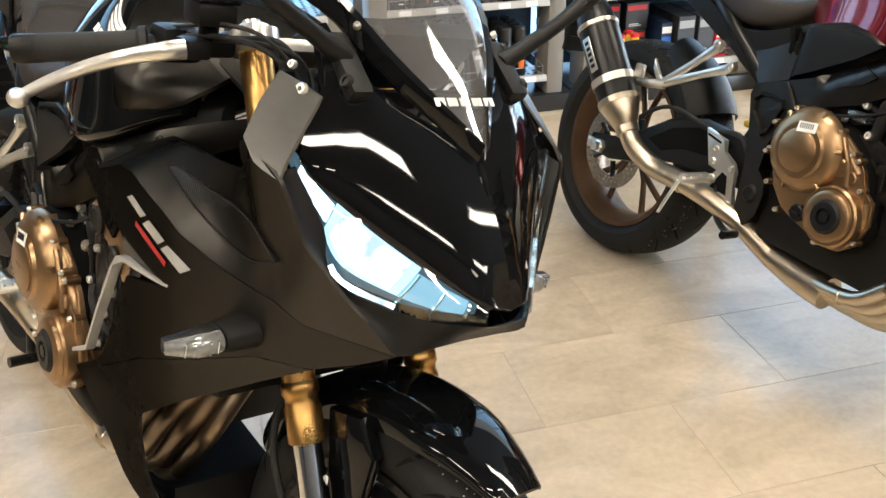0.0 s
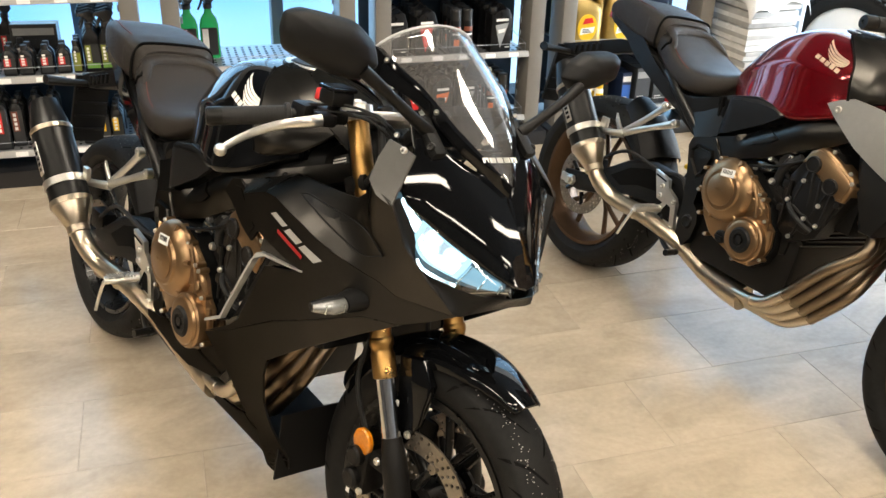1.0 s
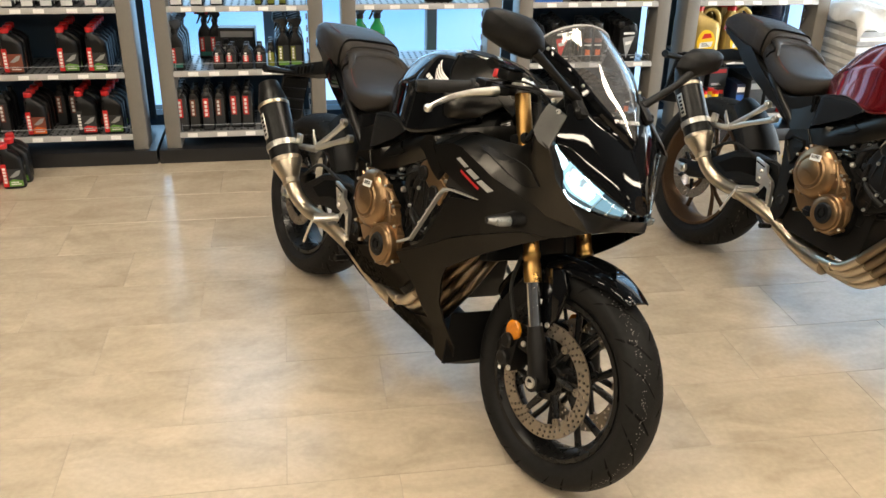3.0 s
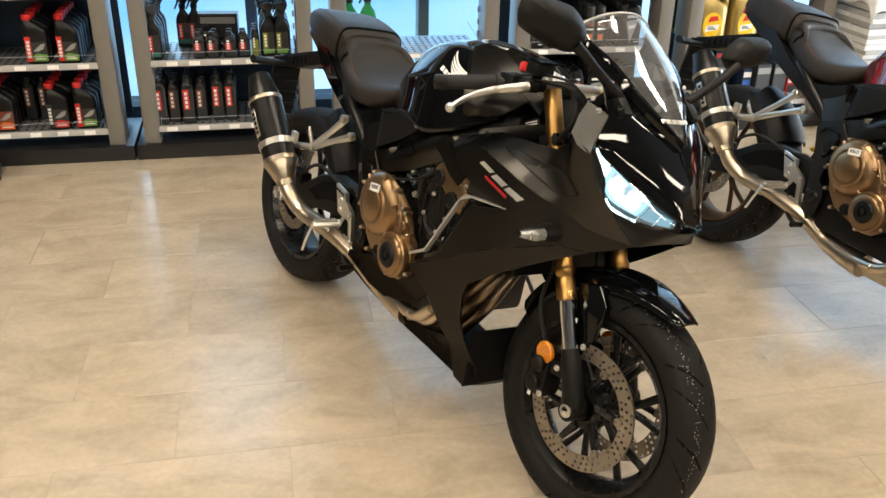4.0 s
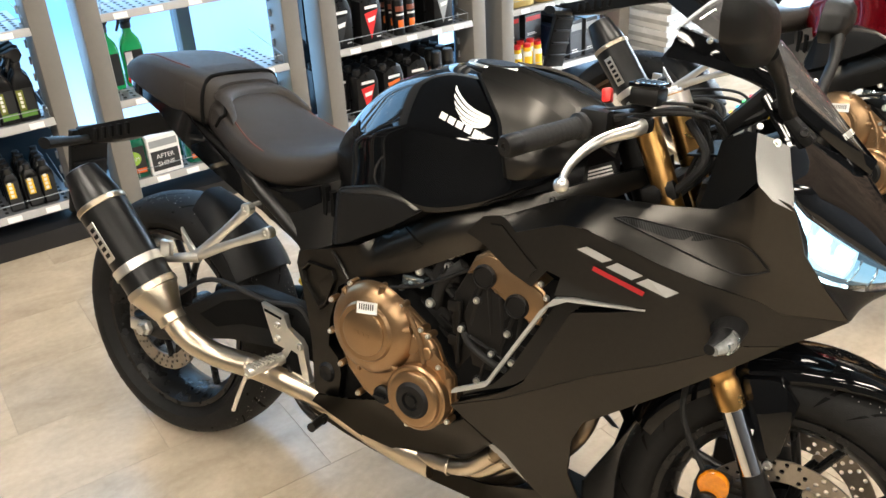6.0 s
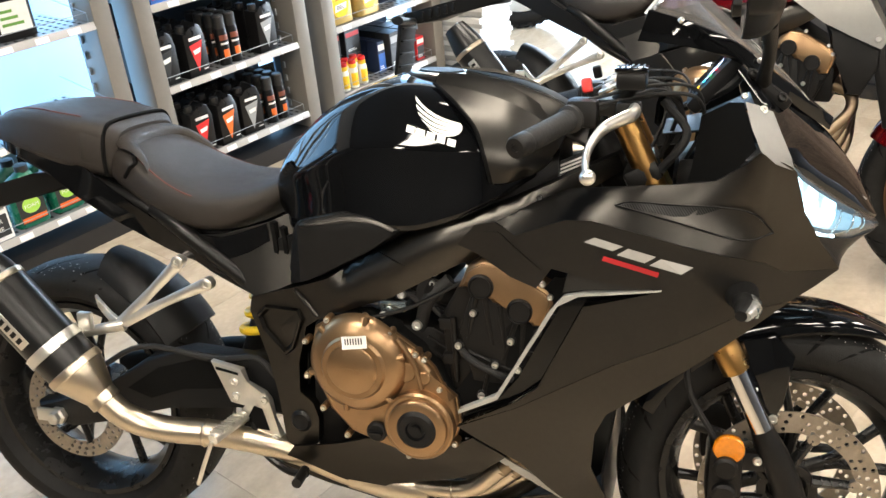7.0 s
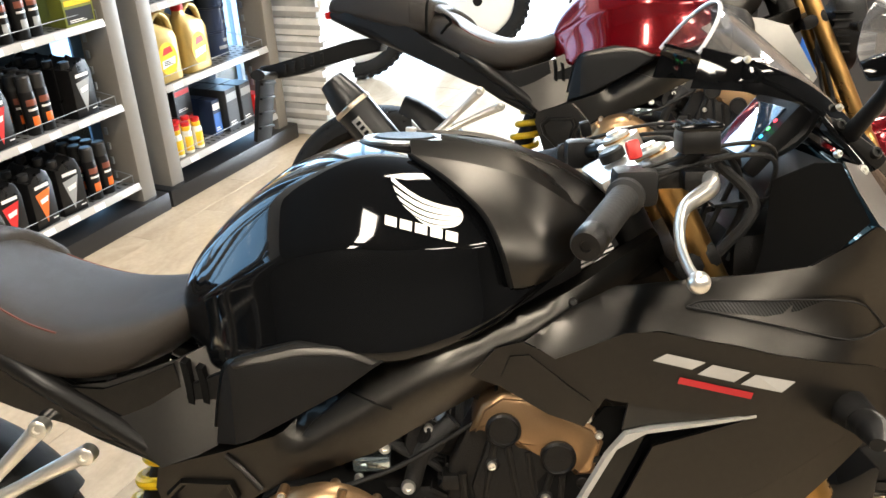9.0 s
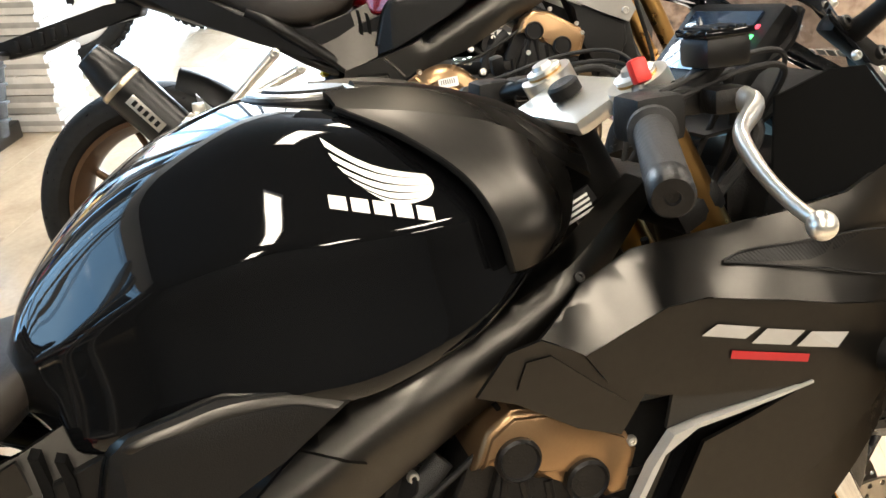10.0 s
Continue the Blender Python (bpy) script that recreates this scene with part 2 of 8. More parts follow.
def lathe(bm, prof, origin=(0, 0, 0), axis=(0, 1, 0), seg=48, closed=False, start=0.0, sweep=360.0, caps=True):
    """A profile of (radius, height) turned about an axis."""
    q = Vector((0, 0, 1)).rotation_difference(Vector(axis)).to_matrix()
    o = Vector(origin)
    full = abs(sweep - 360) < 1e-6
    n = seg if full else seg + 1
    rings = []
    for r, h in prof:
        rings.append([o + q @ Vector((r * math.cos(a), r * math.sin(a), h)) for a in (radians(start + sweep * k / seg) for k in range(n))])
    vs = ring_skin(bm, rings, full, False)
    if closed:
        a, b = vs[-1], vs[0]
        for i in range(n if full else n - 1):
            j = (i + 1) % n
            bm.faces.new((a[i], a[j], b[j], b[i]))
    elif caps:
        for v, (r, _) in ((vs[0], prof[0]), (vs[-1], prof[-1])):
            if full and r > 1e-5:
                bm.faces.new(v)
    return bm


def prism(bm, poly, y0, y1, bev=0.0, seg=2):
    """A plate with an (x, z) outline from y0 (inner) to y1 (outer), its outer rim rounded."""
    a = [bm.verts.new((x, y0, z)) for x, z in poly]
    b = [bm.verts.new((x, y1, z)) for x, z in poly]
    bm.faces.new(a)
    top = bm.faces.new(b)
    for i in range(len(poly)):
        j = (i + 1) % len(poly)
        bm.faces.new((a[i], a[j], b[j], b[i]))
    if bev:
        bmesh.ops.bevel(bm, geom=list(top.edges), offset=bev, segments=seg, profile=0.5, affect="EDGES", clamp_overlap=True)
    return bm


def sheet(bm, poly, depth, thick, step=0.03):
    """A moulded panel: an (x, z) outline cut into a grid, bent to y = depth(x, z), with thickness towards the middle."""
    work = bmesh.new()
    work.faces.new([work.verts.new((x, 0, z)) for x, z in poly])
    xs, zs = [p[0] for p in poly], [p[1] for p in poly]
    for lo, hi, no in ((min(xs), max(xs), Vector((1, 0, 0))), (min(zs), max(zs), Vector((0, 0, 1)))):
        k = max(1, int((hi - lo) / step))
        for i in range(1, k):
            bmesh.ops.bisect_plane(work, geom=work.verts[:] + work.edges[:] + work.faces[:], plane_co=no * (lo + (hi - lo) * i / k), plane_no=no, dist=1e-5)
    for v in work.verts:
        v.co.y = depth(v.co.x, v.co.z)
    vs = {v: (bm.verts.new(v.co), bm.verts.new(v.co + Vector((0, thick if v.co.y < 0 else -thick, 0)))) for v in work.verts}
    for f in work.faces:
        bm.faces.new([vs[v][0] for v in f.verts])
        bm.faces.new([vs[v][1] for v in reversed(f.verts)])
    for e in work.edges:
        if e.is_boundary:
            (a, a2), (b, b2) = vs[e.verts[0]], vs[e.verts[1]]
            bm.faces.new((a, b, b2, a2))
    work.free()
    return bm


def patch(bm, rows, thick=0.0, normal=(0, 0, 1)):
    """A curved sheet through rows of points, given some thickness along a direction."""
    n = Vector(normal).normalized() * thick
    top = [[bm.verts.new(p) for p in r] for r in rows]
    for a, b in zip(top, top[1:]):
        for i in range(len(a) - 1):
            bm.faces.new((a[i], a[i + 1], b[i + 1], b[i]))
    if thick:
        low = [[bm.verts.new(Vector(p) - n) for p in r] for r in rows]
        for a, b in zip(low, low[1:]):
            for i in range(len(a) - 1):
                bm.faces.new((a[i], b[i], b[i + 1], a[i + 1]))
        rim = lambda g: g[0] + [r[-1] for r in g[1:-1]] + g[-1][::-1] + [r[0] for r in g[1:-1]][::-1]
        a, b = rim(top), rim(low)
        for i in range(len(a)):
            j = (i + 1) % len(a)
            bm.faces.new((a[i], a[j], b[j], b[i]))
    return bm


def mirrored(bm):
    """The same mesh with its left-hand twin added."""
    twin = bmesh.ops.duplicate(bm, geom=bm.verts[:] + bm.edges[:] + bm.faces[:])
    for g in twin["geom"]:
        if isinstance(g, bmesh.types.BMVert):
            g.co.y = -g.co.y
    return bm


def pair(name, bm, mat, parent, label="", angle=35):
    """A right-hand part and its left-hand twin."""
    twin = bm.copy()
    for v in twin.verts:
        v.co.y = -v.co.y
    right = part(name, bm, mat, parent, label, angle)
    part(name, twin, mat, parent, label, angle)
    return right


def bolt(bm, c, r, axis=(0, -1, 0), h=0.006):
    lathe(bm, [(r, 0), (r, h * 0.6), (r * 0.8, h), (r * 0.45, h), (r * 0.42, h * 0.5), (0.0001, h * 0.5)], c, axis, 12)
    return bm


def B():
    return bmesh.new()

# ---- motorcycles ----
RAKE = 0.477
STEER = 4.0


def steering(angle):
    """A turn of the fork about its raked axis, to the left for a plus."""
    o = Vector((0.831, 0, 0))
    return Matrix.Translation(o) @ Matrix.Rotation(radians(angle), 4, Vector((-RAKE, 0, 1)).normalized()) @ Matrix.Translation(-o)


def tyre_mesh(bm, centre, radius, width, rim_r):
    prof = []
    hw = width / 2
    side = radius - rim_r
    for a in np.linspace(-90, 90, 15):
        s = math.sin(radians(a))
        prof.append((radius - (1 - math.cos(radians(a)) ** 0.8) * side * 0.52, hw * 0.98 * s))
    prof = [(rim_r, -hw * 0.62), (rim_r + side * 0.12, -hw * 0.82), (rim_r + side * 0.30, -hw * 0.97), *prof, (rim_r + side * 0.30, hw * 0.97), (rim_r + side * 0.12, hw * 0.82), (rim_r, hw * 0.62)]
    lathe(bm, prof, centre, (0, 1, 0), 80, closed=True)


def groove_mesh(bm, skin, centre, radius, width, n):
    """Curved tread cuts laid on the tyre's own surface, their shade a near-black colour."""
    c = Vector(centre)
    for k in range(n):
        for sgn in (-1, 1):
            a0 = 2 * math.pi * (k + (0.5 if sgn > 0 else 0)) / n
            pts = []
            for t in np.linspace(0.06, 0.86, 8):
                a = a0 + 0.50 * (t - 0.06) ** 1.3 * (1.0 if k % 2 else 0.7)
                hit, normal, _, _ = skin.find_nearest(c + Vector((radius * (1 - 0.20 * t * t) * math.cos(a), sgn * t * width / 2, radius * (1 - 0.20 * t * t) * math.sin(a))))
                normal = normal if normal.dot(hit - c) > 0 else -normal
                pts.append((hit + normal * 0.0009, Vector((-math.sin(a), 0, math.cos(a)))))
            w = 0.0040 * (0.75 if k % 2 else 1.0)
            rows = [[bm.verts.new(q + d * e * w * (1.0 if 0 < i < 7 else 0.2)) for e in (-1, 1)] for i, (q, d) in enumerate(pts)]
            for a, b in zip(rows, rows[1:]):
                bm.faces.new((a[0], a[1], b[1], b[0]))


def dust_mesh(bm, skin, centre, radius, width, n, rng):
    """Tiny pale moulding crumbs on the shoulders of a new tyre."""
    c = Vector(centre)
    for _ in range(n):
        a, t = rng.uniform(0, 2 * math.pi), rng.choice((-1, 1)) * min(0.85, max(0.25, rng.gauss(0.55, 0.12)))
        hit, normal, _, _ = skin.find_nearest(c + Vector((radius * 0.96 * math.cos(a), t * width / 2, radius * 0.96 * math.sin(a))))
        normal = normal if normal.dot(hit - c) > 0 else -normal
        r = rng.uniform(0.0005, 0.0016)
        u = normal.orthogonal().normalized() * r
        v = normal.cross(u)
        o = hit + normal * 0.0008
        bm.faces.new([bm.verts.new(o + q) for q in (u, v, -u, -v)])


def disc_mesh(bm, centre, r0, r1, thick, rows, n, hole):
    """A brake disc pierced by rings of round holes."""
    c = Vector(centre)
    at = lambda r, a, y: c + Vector((r * math.cos(a), y, r * math.sin(a)))
    for side in (-1, 1):
        y = side * thick / 2
        for k in range(rows):
            ra, rb = r0 + (r1 - r0) * k / rows, r0 + (r1 - r0) * (k + 1) / rows
            rm = (ra + rb) / 2
            off = (k % 2) * 0.5 + 0.17 * k
            for i in range(n):
                a0, a1 = 2 * math.pi * (i + off) / n, 2 * math.pi * (i + 1 + off) / n
                am = (a0 + a1) / 2
                outer = [at(ra, a0, y), at(ra, am, y), at(ra, a1, y), at(rm, a1, y), at(rb, a1, y), at(rb, am, y), at(rb, a0, y), at(rm, a0, y)]
                mid = at(rm, am, y)
                er, et = Vector((math.cos(am), 0, math.sin(am))), Vector((-math.sin(am), 0, math.cos(am)))
                ov = [bm.verts.new(p) for p in outer]
                if (i + k) % 6 == 5:
                    bm.faces.new(ov)
                    continue
                iv = [bm.verts.new(mid + hole * (et * math.cos(b) + er * math.sin(b))) for b in (radians(225 + 45 * j) for j in range(8))]
                for j in range(8):
                    m = (j + 1) % 8
                    bm.faces.new((ov[j], ov[m], iv[m], iv[j]))
                if side > 0:
                    low = [bm.verts.new(v.co + Vector((0, -thick, 0))) for v in iv]
                    for j in range(8):
                        m = (j + 1) % 8
                        bm.faces.new((iv[j], iv[m], low[m], low[j]))
    for r in (r0, r1):
        lathe(bm, [(r, -thick / 2), (r, thick / 2)], centre, (0, 1, 0), 72, caps=False)


def spoke_wheel(parent, name, centre, radius, width, rim_mat, m, n=5, label=""):
    """A cast wheel: rim, hub, forked spokes and the tyre round it."""
    c = Vector(centre)
    rim_r = radius * 0.725
    wheel = part(name, lathe(B(), [(0.030, -0.055), (0.042, -0.05), (0.042, 0.05), (0.030, 0.055)], c, (0, 1, 0), 28, closed=True), rim_mat, parent, label)
    hw = width * 0.40
    part("rim", lathe(B(), [(rim_r + 0.004, -hw), (rim_r - 0.008, -hw), (rim_r - 0.016, -hw * 0.8), (rim_r - 0.030, -hw * 0.45), (rim_r - 0.034, 0), (rim_r - 0.030, hw * 0.45), (rim_r - 0.016, hw * 0.8), (rim_r - 0.008, hw), (rim_r + 0.004, hw), (rim_r - 0.004, 0)], c, (0, 1, 0), 80, closed=True), rim_mat, wheel)
    for k in range(n):
        bm = B()
        a = 2 * math.pi * k / n + 0.35
        er = lambda t: Vector((math.cos(t), 0, math.sin(t)))
        for d in (-0.24, 0.24):
            tube(bm, [c + er(a + d * 0.15) * 0.034, c + er(a + d * 0.35) * (rim_r * 0.45), c + er(a + d) * (rim_r - 0.024)], [0.013, 0.0095, 0.011], 10, 4, flat=0.8)
        part("spoke", bm, rim_mat, wheel)
    bm = B()
    tyre_mesh(bm, c, radius, width, rim_r)
    bm.normal_update()
    skin = BVHTree.FromBMesh(bm)
    tyre = part("tyre", bm, RUBBER, wheel, "black rubber tyre with curved tread grooves")
    bm = B()
    groove_mesh(bm, skin, c, radius, width, 20)
    part("tread", bm, GAP_BLACK, tyre, "", 35, True)
    bm = B()
    dust_mesh(bm, skin, c, radius, width, 900, random.Random(int(radius * 1000)))
    part("moulding_dust", bm, DUST, tyre, "pale moulding crumbs", 35, True)["kind"] = "stuff"
    wheel.matrix_local = m
    return wheel


def loft_section(w, top, bot, mid, sq=2.6, n=28, low=0.0):
    """A closed rounded section across a bike: half width, top, bottom, height of the widest place."""
    out = []
    for k in range(n):
        a = 2 * math.pi * k / n
        cs, sn = math.cos(a), math.sin(a)
        y = w * math.copysign(abs(cs) ** (2 / sq), cs)
        h = (top - mid) if sn >= 0 else (mid - bot)
        if low and sn < 0:
            y = w * math.copysign(abs(cs) ** (2 / low), cs)
            sn = -abs(sn) ** (sq / low)
        out.append((y, mid + h * math.copysign(abs(sn) ** (2 / sq), sn)))
    return out


def loft(bm, stations, n=28, fine=5, low=0.0):
    """stations: rows of x, half width, top, bottom, widest height, squareness; smoothed along x."""
    rows = smoothed([Vector(s[:3]) for s in stations], fine), smoothed([Vector(s[3:6]) for s in stations], fine)
    rings = []
    for a, b in zip(*rows):
        rings.append([(a.x, y, z) for y, z in loft_section(a.y, a.z, b.x, b.y, max(1.6, b.z), n, low)])
    ring_skin(bm, rings)
    return bm


TANK_SECTION = ((0.0, 0.0), (0.006, 0.16), (0.022, 0.38), (0.048, 0.54), (0.095, 0.655), (0.16, 0.73), (0.25, 0.815), (0.33, 0.882), (0.395, 0.932), (0.44, 0.948), (0.50, 0.950), (0.60, 0.953), (0.72, 0.964), (0.84, 0.980), (0.94, 0.990), (0.985, 0.975), (1.0, 0.93))


def tank_loft(bm, stations, fine=5):
    """A fuel tank: a rounded crown, a leaning badge face, a crease, and a flat flank for the knee."""
    rings = []
    half = smoothed([(y, f, 0) for f, y in TANK_SECTION], 2)
    for a in zip(smoothed([Vector(s[:3]) for s in stations], fine), smoothed([Vector((s[3], 0, 0)) for s in stations], fine)):
        x, w, top = a[0]
        low = a[1].x
        soft = min(1.0, max(0.0, (x + 0.215) / 0.05))
        row = []
        for q in half:
            r = math.sin(math.acos(max(-1.0, 1 - 2 * min(1.0, max(0.0, q.y)))))
            row.append((w * (max(0.0, q.x) * soft + (1 - soft) * r ** 0.75), top + (low - top) * q.y))
        rings.append([(x, -y, z) for y, z in row] + [(x, y, z) for y, z in reversed(row[1:])])
    ring_skin(bm, rings)
    return bm


def side_depth(x, z):
    """How far out the right-hand fairing stands."""
    y = float(np.interp(x, (0.15, 0.30, 0.45, 0.54, 0.60, 0.65, 0.70, 0.745, 0.79), (0.236, 0.242, 0.243, 0.238, 0.220, 0.196, 0.165, 0.131, 0.098)))
    y -= 0.10 * max(0.0, 0.50 - z) + 0.5 * max(0.0, 0.34 - z) ** 1.3
    y -= 0.77 * max(0.0, x - 0.36) * max(0.0, 0.52 - z)
    return -y


def crease_z(x):
    return float(np.interp(x, (0.24, 0.364, 0.404, 0.491, 0.58, 0.666, 0.70, 0.79), (0.785, 0.831, 0.832, 0.812, 0.787, 0.763, 0.744, 0.735)))


def upper_depth(x, z):
    """The shoulder above the crease leans in towards the cockpit."""
    c = crease_z(x)
    base = side_depth(x, c)
    top = -float(np.interp(x, (0.25, 0.31, 0.365, 0.447, 0.586, 0.627, 0.65, 0.69, 0.70, 0.718, 0.75, 0.79), (0.225, 0.182, 0.176, 0.184, 0.196, 0.206, 0.226, 0.216, 0.211, 0.187, 0.145, 0.098)))
    zt = float(np.interp(x, (0.25, 0.31, 0.365, 0.447, 0.586, 0.627, 0.646, 0.69, 0.70, 0.718, 0.75, 0.79), (0.817, 0.844, 0.867, 0.875, 0.891, 0.919, 0.941, 0.922, 0.912, 0.848, 0.790, 0.7355)))
    t = min(1.0, max(0.0, (z - c) / max(0.004, zt - c)))
    hollow = 0.010 * math.exp(-((x - 0.60) / 0.09) ** 2 - ((t - 0.40) / 0.30) ** 2)
    return base + (top - base) * t + hollow


def wing_emblem(parent, depth, mat):
    """A fan of tapered strokes over a row of bars, as the tank badge."""
    bm = B()
    left = [Vector(p) for p in ((0.093, 1.008), (0.097, 0.996), (0.102, 0.985), (0.109, 0.975), (0.117, 0.967), (0.126, 0.960))]
    right = [Vector(p) for p in ((0.177, 0.967), (0.181, 0.963), (0.182, 0.958), (0.181, 0.954), (0.177, 0.950), (0.171, 0.948))]
    for k in range(5):
        n = 6
        lo, hi = [], []
        for i in range(n + 1):
            t = i / n
            a, b = left[k].lerp(right[k], t), left[k + 1].lerp(right[k + 1], t)
            sag = Vector((-0.004, -0.006)) * math.sin(math.pi * t)
            p, q = a + sag, a.lerp(b, 0.62 + 0.36 * t) + sag
            hi.append(bm.verts.new((p.x, depth(p.x, p.y), p.y)))
            lo.append(bm.verts.new((q.x, depth(q.x, q.y), q.y)))
        for i in range(n):
            bm.faces.new((lo[i], lo[i + 1], hi[i + 1], hi[i]))
    part("emblem", bm, mat, parent, "pale wing-shaped emblem", flat=True)
    o, ux, uz = Vector((0.088, 0.9545)), Vector((0.097, -0.026)).normalized(), Vector((0.05, 1.0))
    for k in range(5):
        bm = B()
        q = [o + ux * (0.0188 * k + i * 0.0150) + uz * (j * 0.0105) for i, j in ((0, 0), (0.5, 0), (1, 0), (1, 1), (0.5, 1), (0, 1))]
        bm.faces.new([bm.verts.new((p.x, depth(p.x, p.y) - 0.0006, p.y)) for p in q])
        part("emblem_bar", bm, mat, parent, "pale bar under the wing emblem", flat=True)


def build_engine(bike):
    eng = part("engine", box(box(B(), (0.06, 0, 0.42), (0.36, 0.34, 0.24), 0.02), (0.10, 0.0, 0.52), (0.22, 0.36, 0.18), 0.02), DARK, bike, "dark cast engine block")
    part("oil_pan", box(box(B(), (0.06, 0.03, 0.320), (0.26, 0.20, 0.09), 0.02), (0.02, -0.02, 0.350), (0.20, 0.26, 0.08), 0.02), DARK, eng)
    # clutch cover
    out = [(-0.085, 0.505), (-0.094, 0.55), (-0.082, 0.603), (-0.052, 0.622), (0.010, 0.626), (0.060, 0.607), (0.106, 0.577), (0.136, 0.545), (0.152, 0.512), (0.174, 0.495), (0.182, 0.45), (0.166, 0.40), (0.135, 0.376), (0.10, 0.372), (0.07, 0.385), (0.03, 0.396), (-0.02, 0.408), (-0.060, 0.448)]
    cx, cz = 0.045, 0.505
    # near-black outline round the cover, for the shaded gasket gap
    part("gasket", prism(B(), [(cx + (x - cx) * 1.045, cz + (z - cz) * 1.045) for x, z in out], -0.165, -0.206, 0.002), GAP_BLACK, eng)
    part("cover_lip", prism(B(), [(cx + (x - cx) * 1.02, cz + (z - cz) * 1.02) for x, z in out], -0.206, -0.2145, 0.002), BRONZE, eng)
    cover = part("clutch_cover", prism(B(), out, -0.17, -0.226, 0.010, 3), BRONZE, eng, "bronze painted clutch cover")
    bm = B()
    lathe(bm, [(0.092, 0), (0.088, 0.014), (0.076, 0.026), (0.060, 0.030), (0.056, 0.036), (0.0001, 0.037)], (0.0, -0.222, 0.548), (0, -1, 0), 56)
    lathe(bm, [(0.046, 0.034), (0.046, 0.0385), (0.042, 0.041), (0.0001, 0.041)], (0.0, -0.222, 0.548), (0, -1, 0), 40)
    dome = part("clutch_dome", bm, BRONZE, eng)
    for a in (15, 75, 135, 195, 255, 315):
        v = Vector((math.cos(radians(a)), 0, math.sin(radians(a))))
        part("rib", tube(B(), [Vector((0, -0.246, 0.548)) + v * 0.056, Vector((0, -0.236, 0.548)) + v * 0.092], [0.005, 0.006], 8, 0), BRONZE, dome)
    bm = B()
    for k in range(3):
        box(bm, (-0.012 + 0.012 * k, -0.2632, 0.548 - 0.0012 * k), (0.009, 0.0010, 0.006))
    part("relief_bars", bm, BRONZE, dome)
    for x, z, r in ((0.078, 0.580, 0.014), (0.088, 0.540, 0.020), (0.122, 0.530, 0.012)):
        part("cover_pad", lathe(B(), [(r, 0), (r, 0.004), (r - 0.002, 0.006), (0.0001, 0.006)], (x, -0.2255, z), (0, -1, 0), 24), BRONZE, cover)
    part("cover_ridge", tube(B(), [(0.075, -0.228, 0.600), (0.105, -0.230, 0.555), (0.118, -0.230, 0.510)], 0.005, 8, 5), BRONZE, cover)
    part("crank_cover", lathe(B(), [(0.064, 0), (0.064, 0.030), (0.060, 0.034), (0.055, 0.034), (0.053, 0.040), (0.048, 0.043), (0.036, 0.043), (0.036, 0.036)], (0.113, -0.212, 0.443), (0, -1, 0), 48), BRONZE, eng)
    part("crank_plug", lathe(B(), [(0.036, 0), (0.036, 0.006), (0.030, 0.012), (0.018, 0.012), (0.016, 0.006), (0.010, 0.006), (0.010, 0.012), (0.0001, 0.012)], (0.113, -0.249, 0.443), (0, -1, 0), 40), PLASTIC, eng, "black round plug")
    part("oil_filler_cap", box(lathe(B(), [(0.019, 0), (0.019, 0.010), (0.015, 0.013), (0.0001, 0.013)], (0.031, -0.224, 0.418), (0, -1, 0), 24), (0.031, -0.240, 0.418), (0.026, 0.010, 0.006), 0.002), PLASTIC, eng)
    lab = B()
    box(lab, (0, 0, 0), (0.046, 0.0012, 0.022), 0, Matrix.Translation((0.008, -0.2612, 0.600)) @ pose(0, 0, 0, -12, -8, 0))
    part("sticker", lab, WHITE_DECAL, eng, "white label sticker with dark bars")
    bars = B()
    for i in range(7):
        box(bars, (-0.016 + i * 0.005, -0.0012, 0.002), (0.0022, 0.0006, 0.011), 0, Matrix.Translation((0.008, -0.2612, 0.600)) @ pose(0, 0, 0, -12, -8, 0))
    part("sticker_bars", bars, PLASTIC, eng)
    for x, z in ((-0.099, 0.580), (-0.099, 0.514), (-0.072, 0.452), (-0.027, 0.403), (-0.055, 0.624), (0.010, 0.630), (0.061, 0.608), (0.108, 0.574), (0.124, 0.566), (0.150, 0.512), (0.090, 0.376), (0.176, 0.410)):
        bm = B()
        lathe(bm, [(0.0068, 0), (0.0068, 0.022)], (x, -0.207, z), (0, -1, 0), 14)
        part("boss", bm, BRONZE, eng)
        part("bolt", bolt(B(), (x, -0.2285, z), 0.0050), ALLOY, eng)
    # cylinders, tilted forward
    tilt = pose(0.20, 0, 0.56, 0, 30, 0)
    bm = B()
    box(bm, (0, 0, 0.01), (0.16, 0.36, 0.13), 0.012, tilt)
    block = part("cylinder_block", bm, DARK, eng)
    for i in range(5):
        part("cooling_fin", box(B(), (0, 0, -0.035 + i * 0.02), (0.174, 0.372, 0.006), 0.002, tilt), DARK, block)
    head = [(0.150, 0.600), (0.153, 0.650), (0.178, 0.694), (0.215, 0.745), (0.262, 0.745), (0.345, 0.690), (0.335, 0.640), (0.318, 0.600), (0.286, 0.520), (0.215, 0.480), (0.165, 0.505)]
    chain = part("chain_cover", prism(B(), head, -0.14, -0.198, 0.006), DARK, eng, "black cast cam-chain cover")
    part("cover_step", prism(B(), [(0.180, 0.620), (0.205, 0.690), (0.232, 0.690), (0.292, 0.655), (0.322, 0.640), (0.300, 0.560), (0.262, 0.520), (0.205, 0.525)], -0.195, -0.2065, 0.005), DARK, chain)
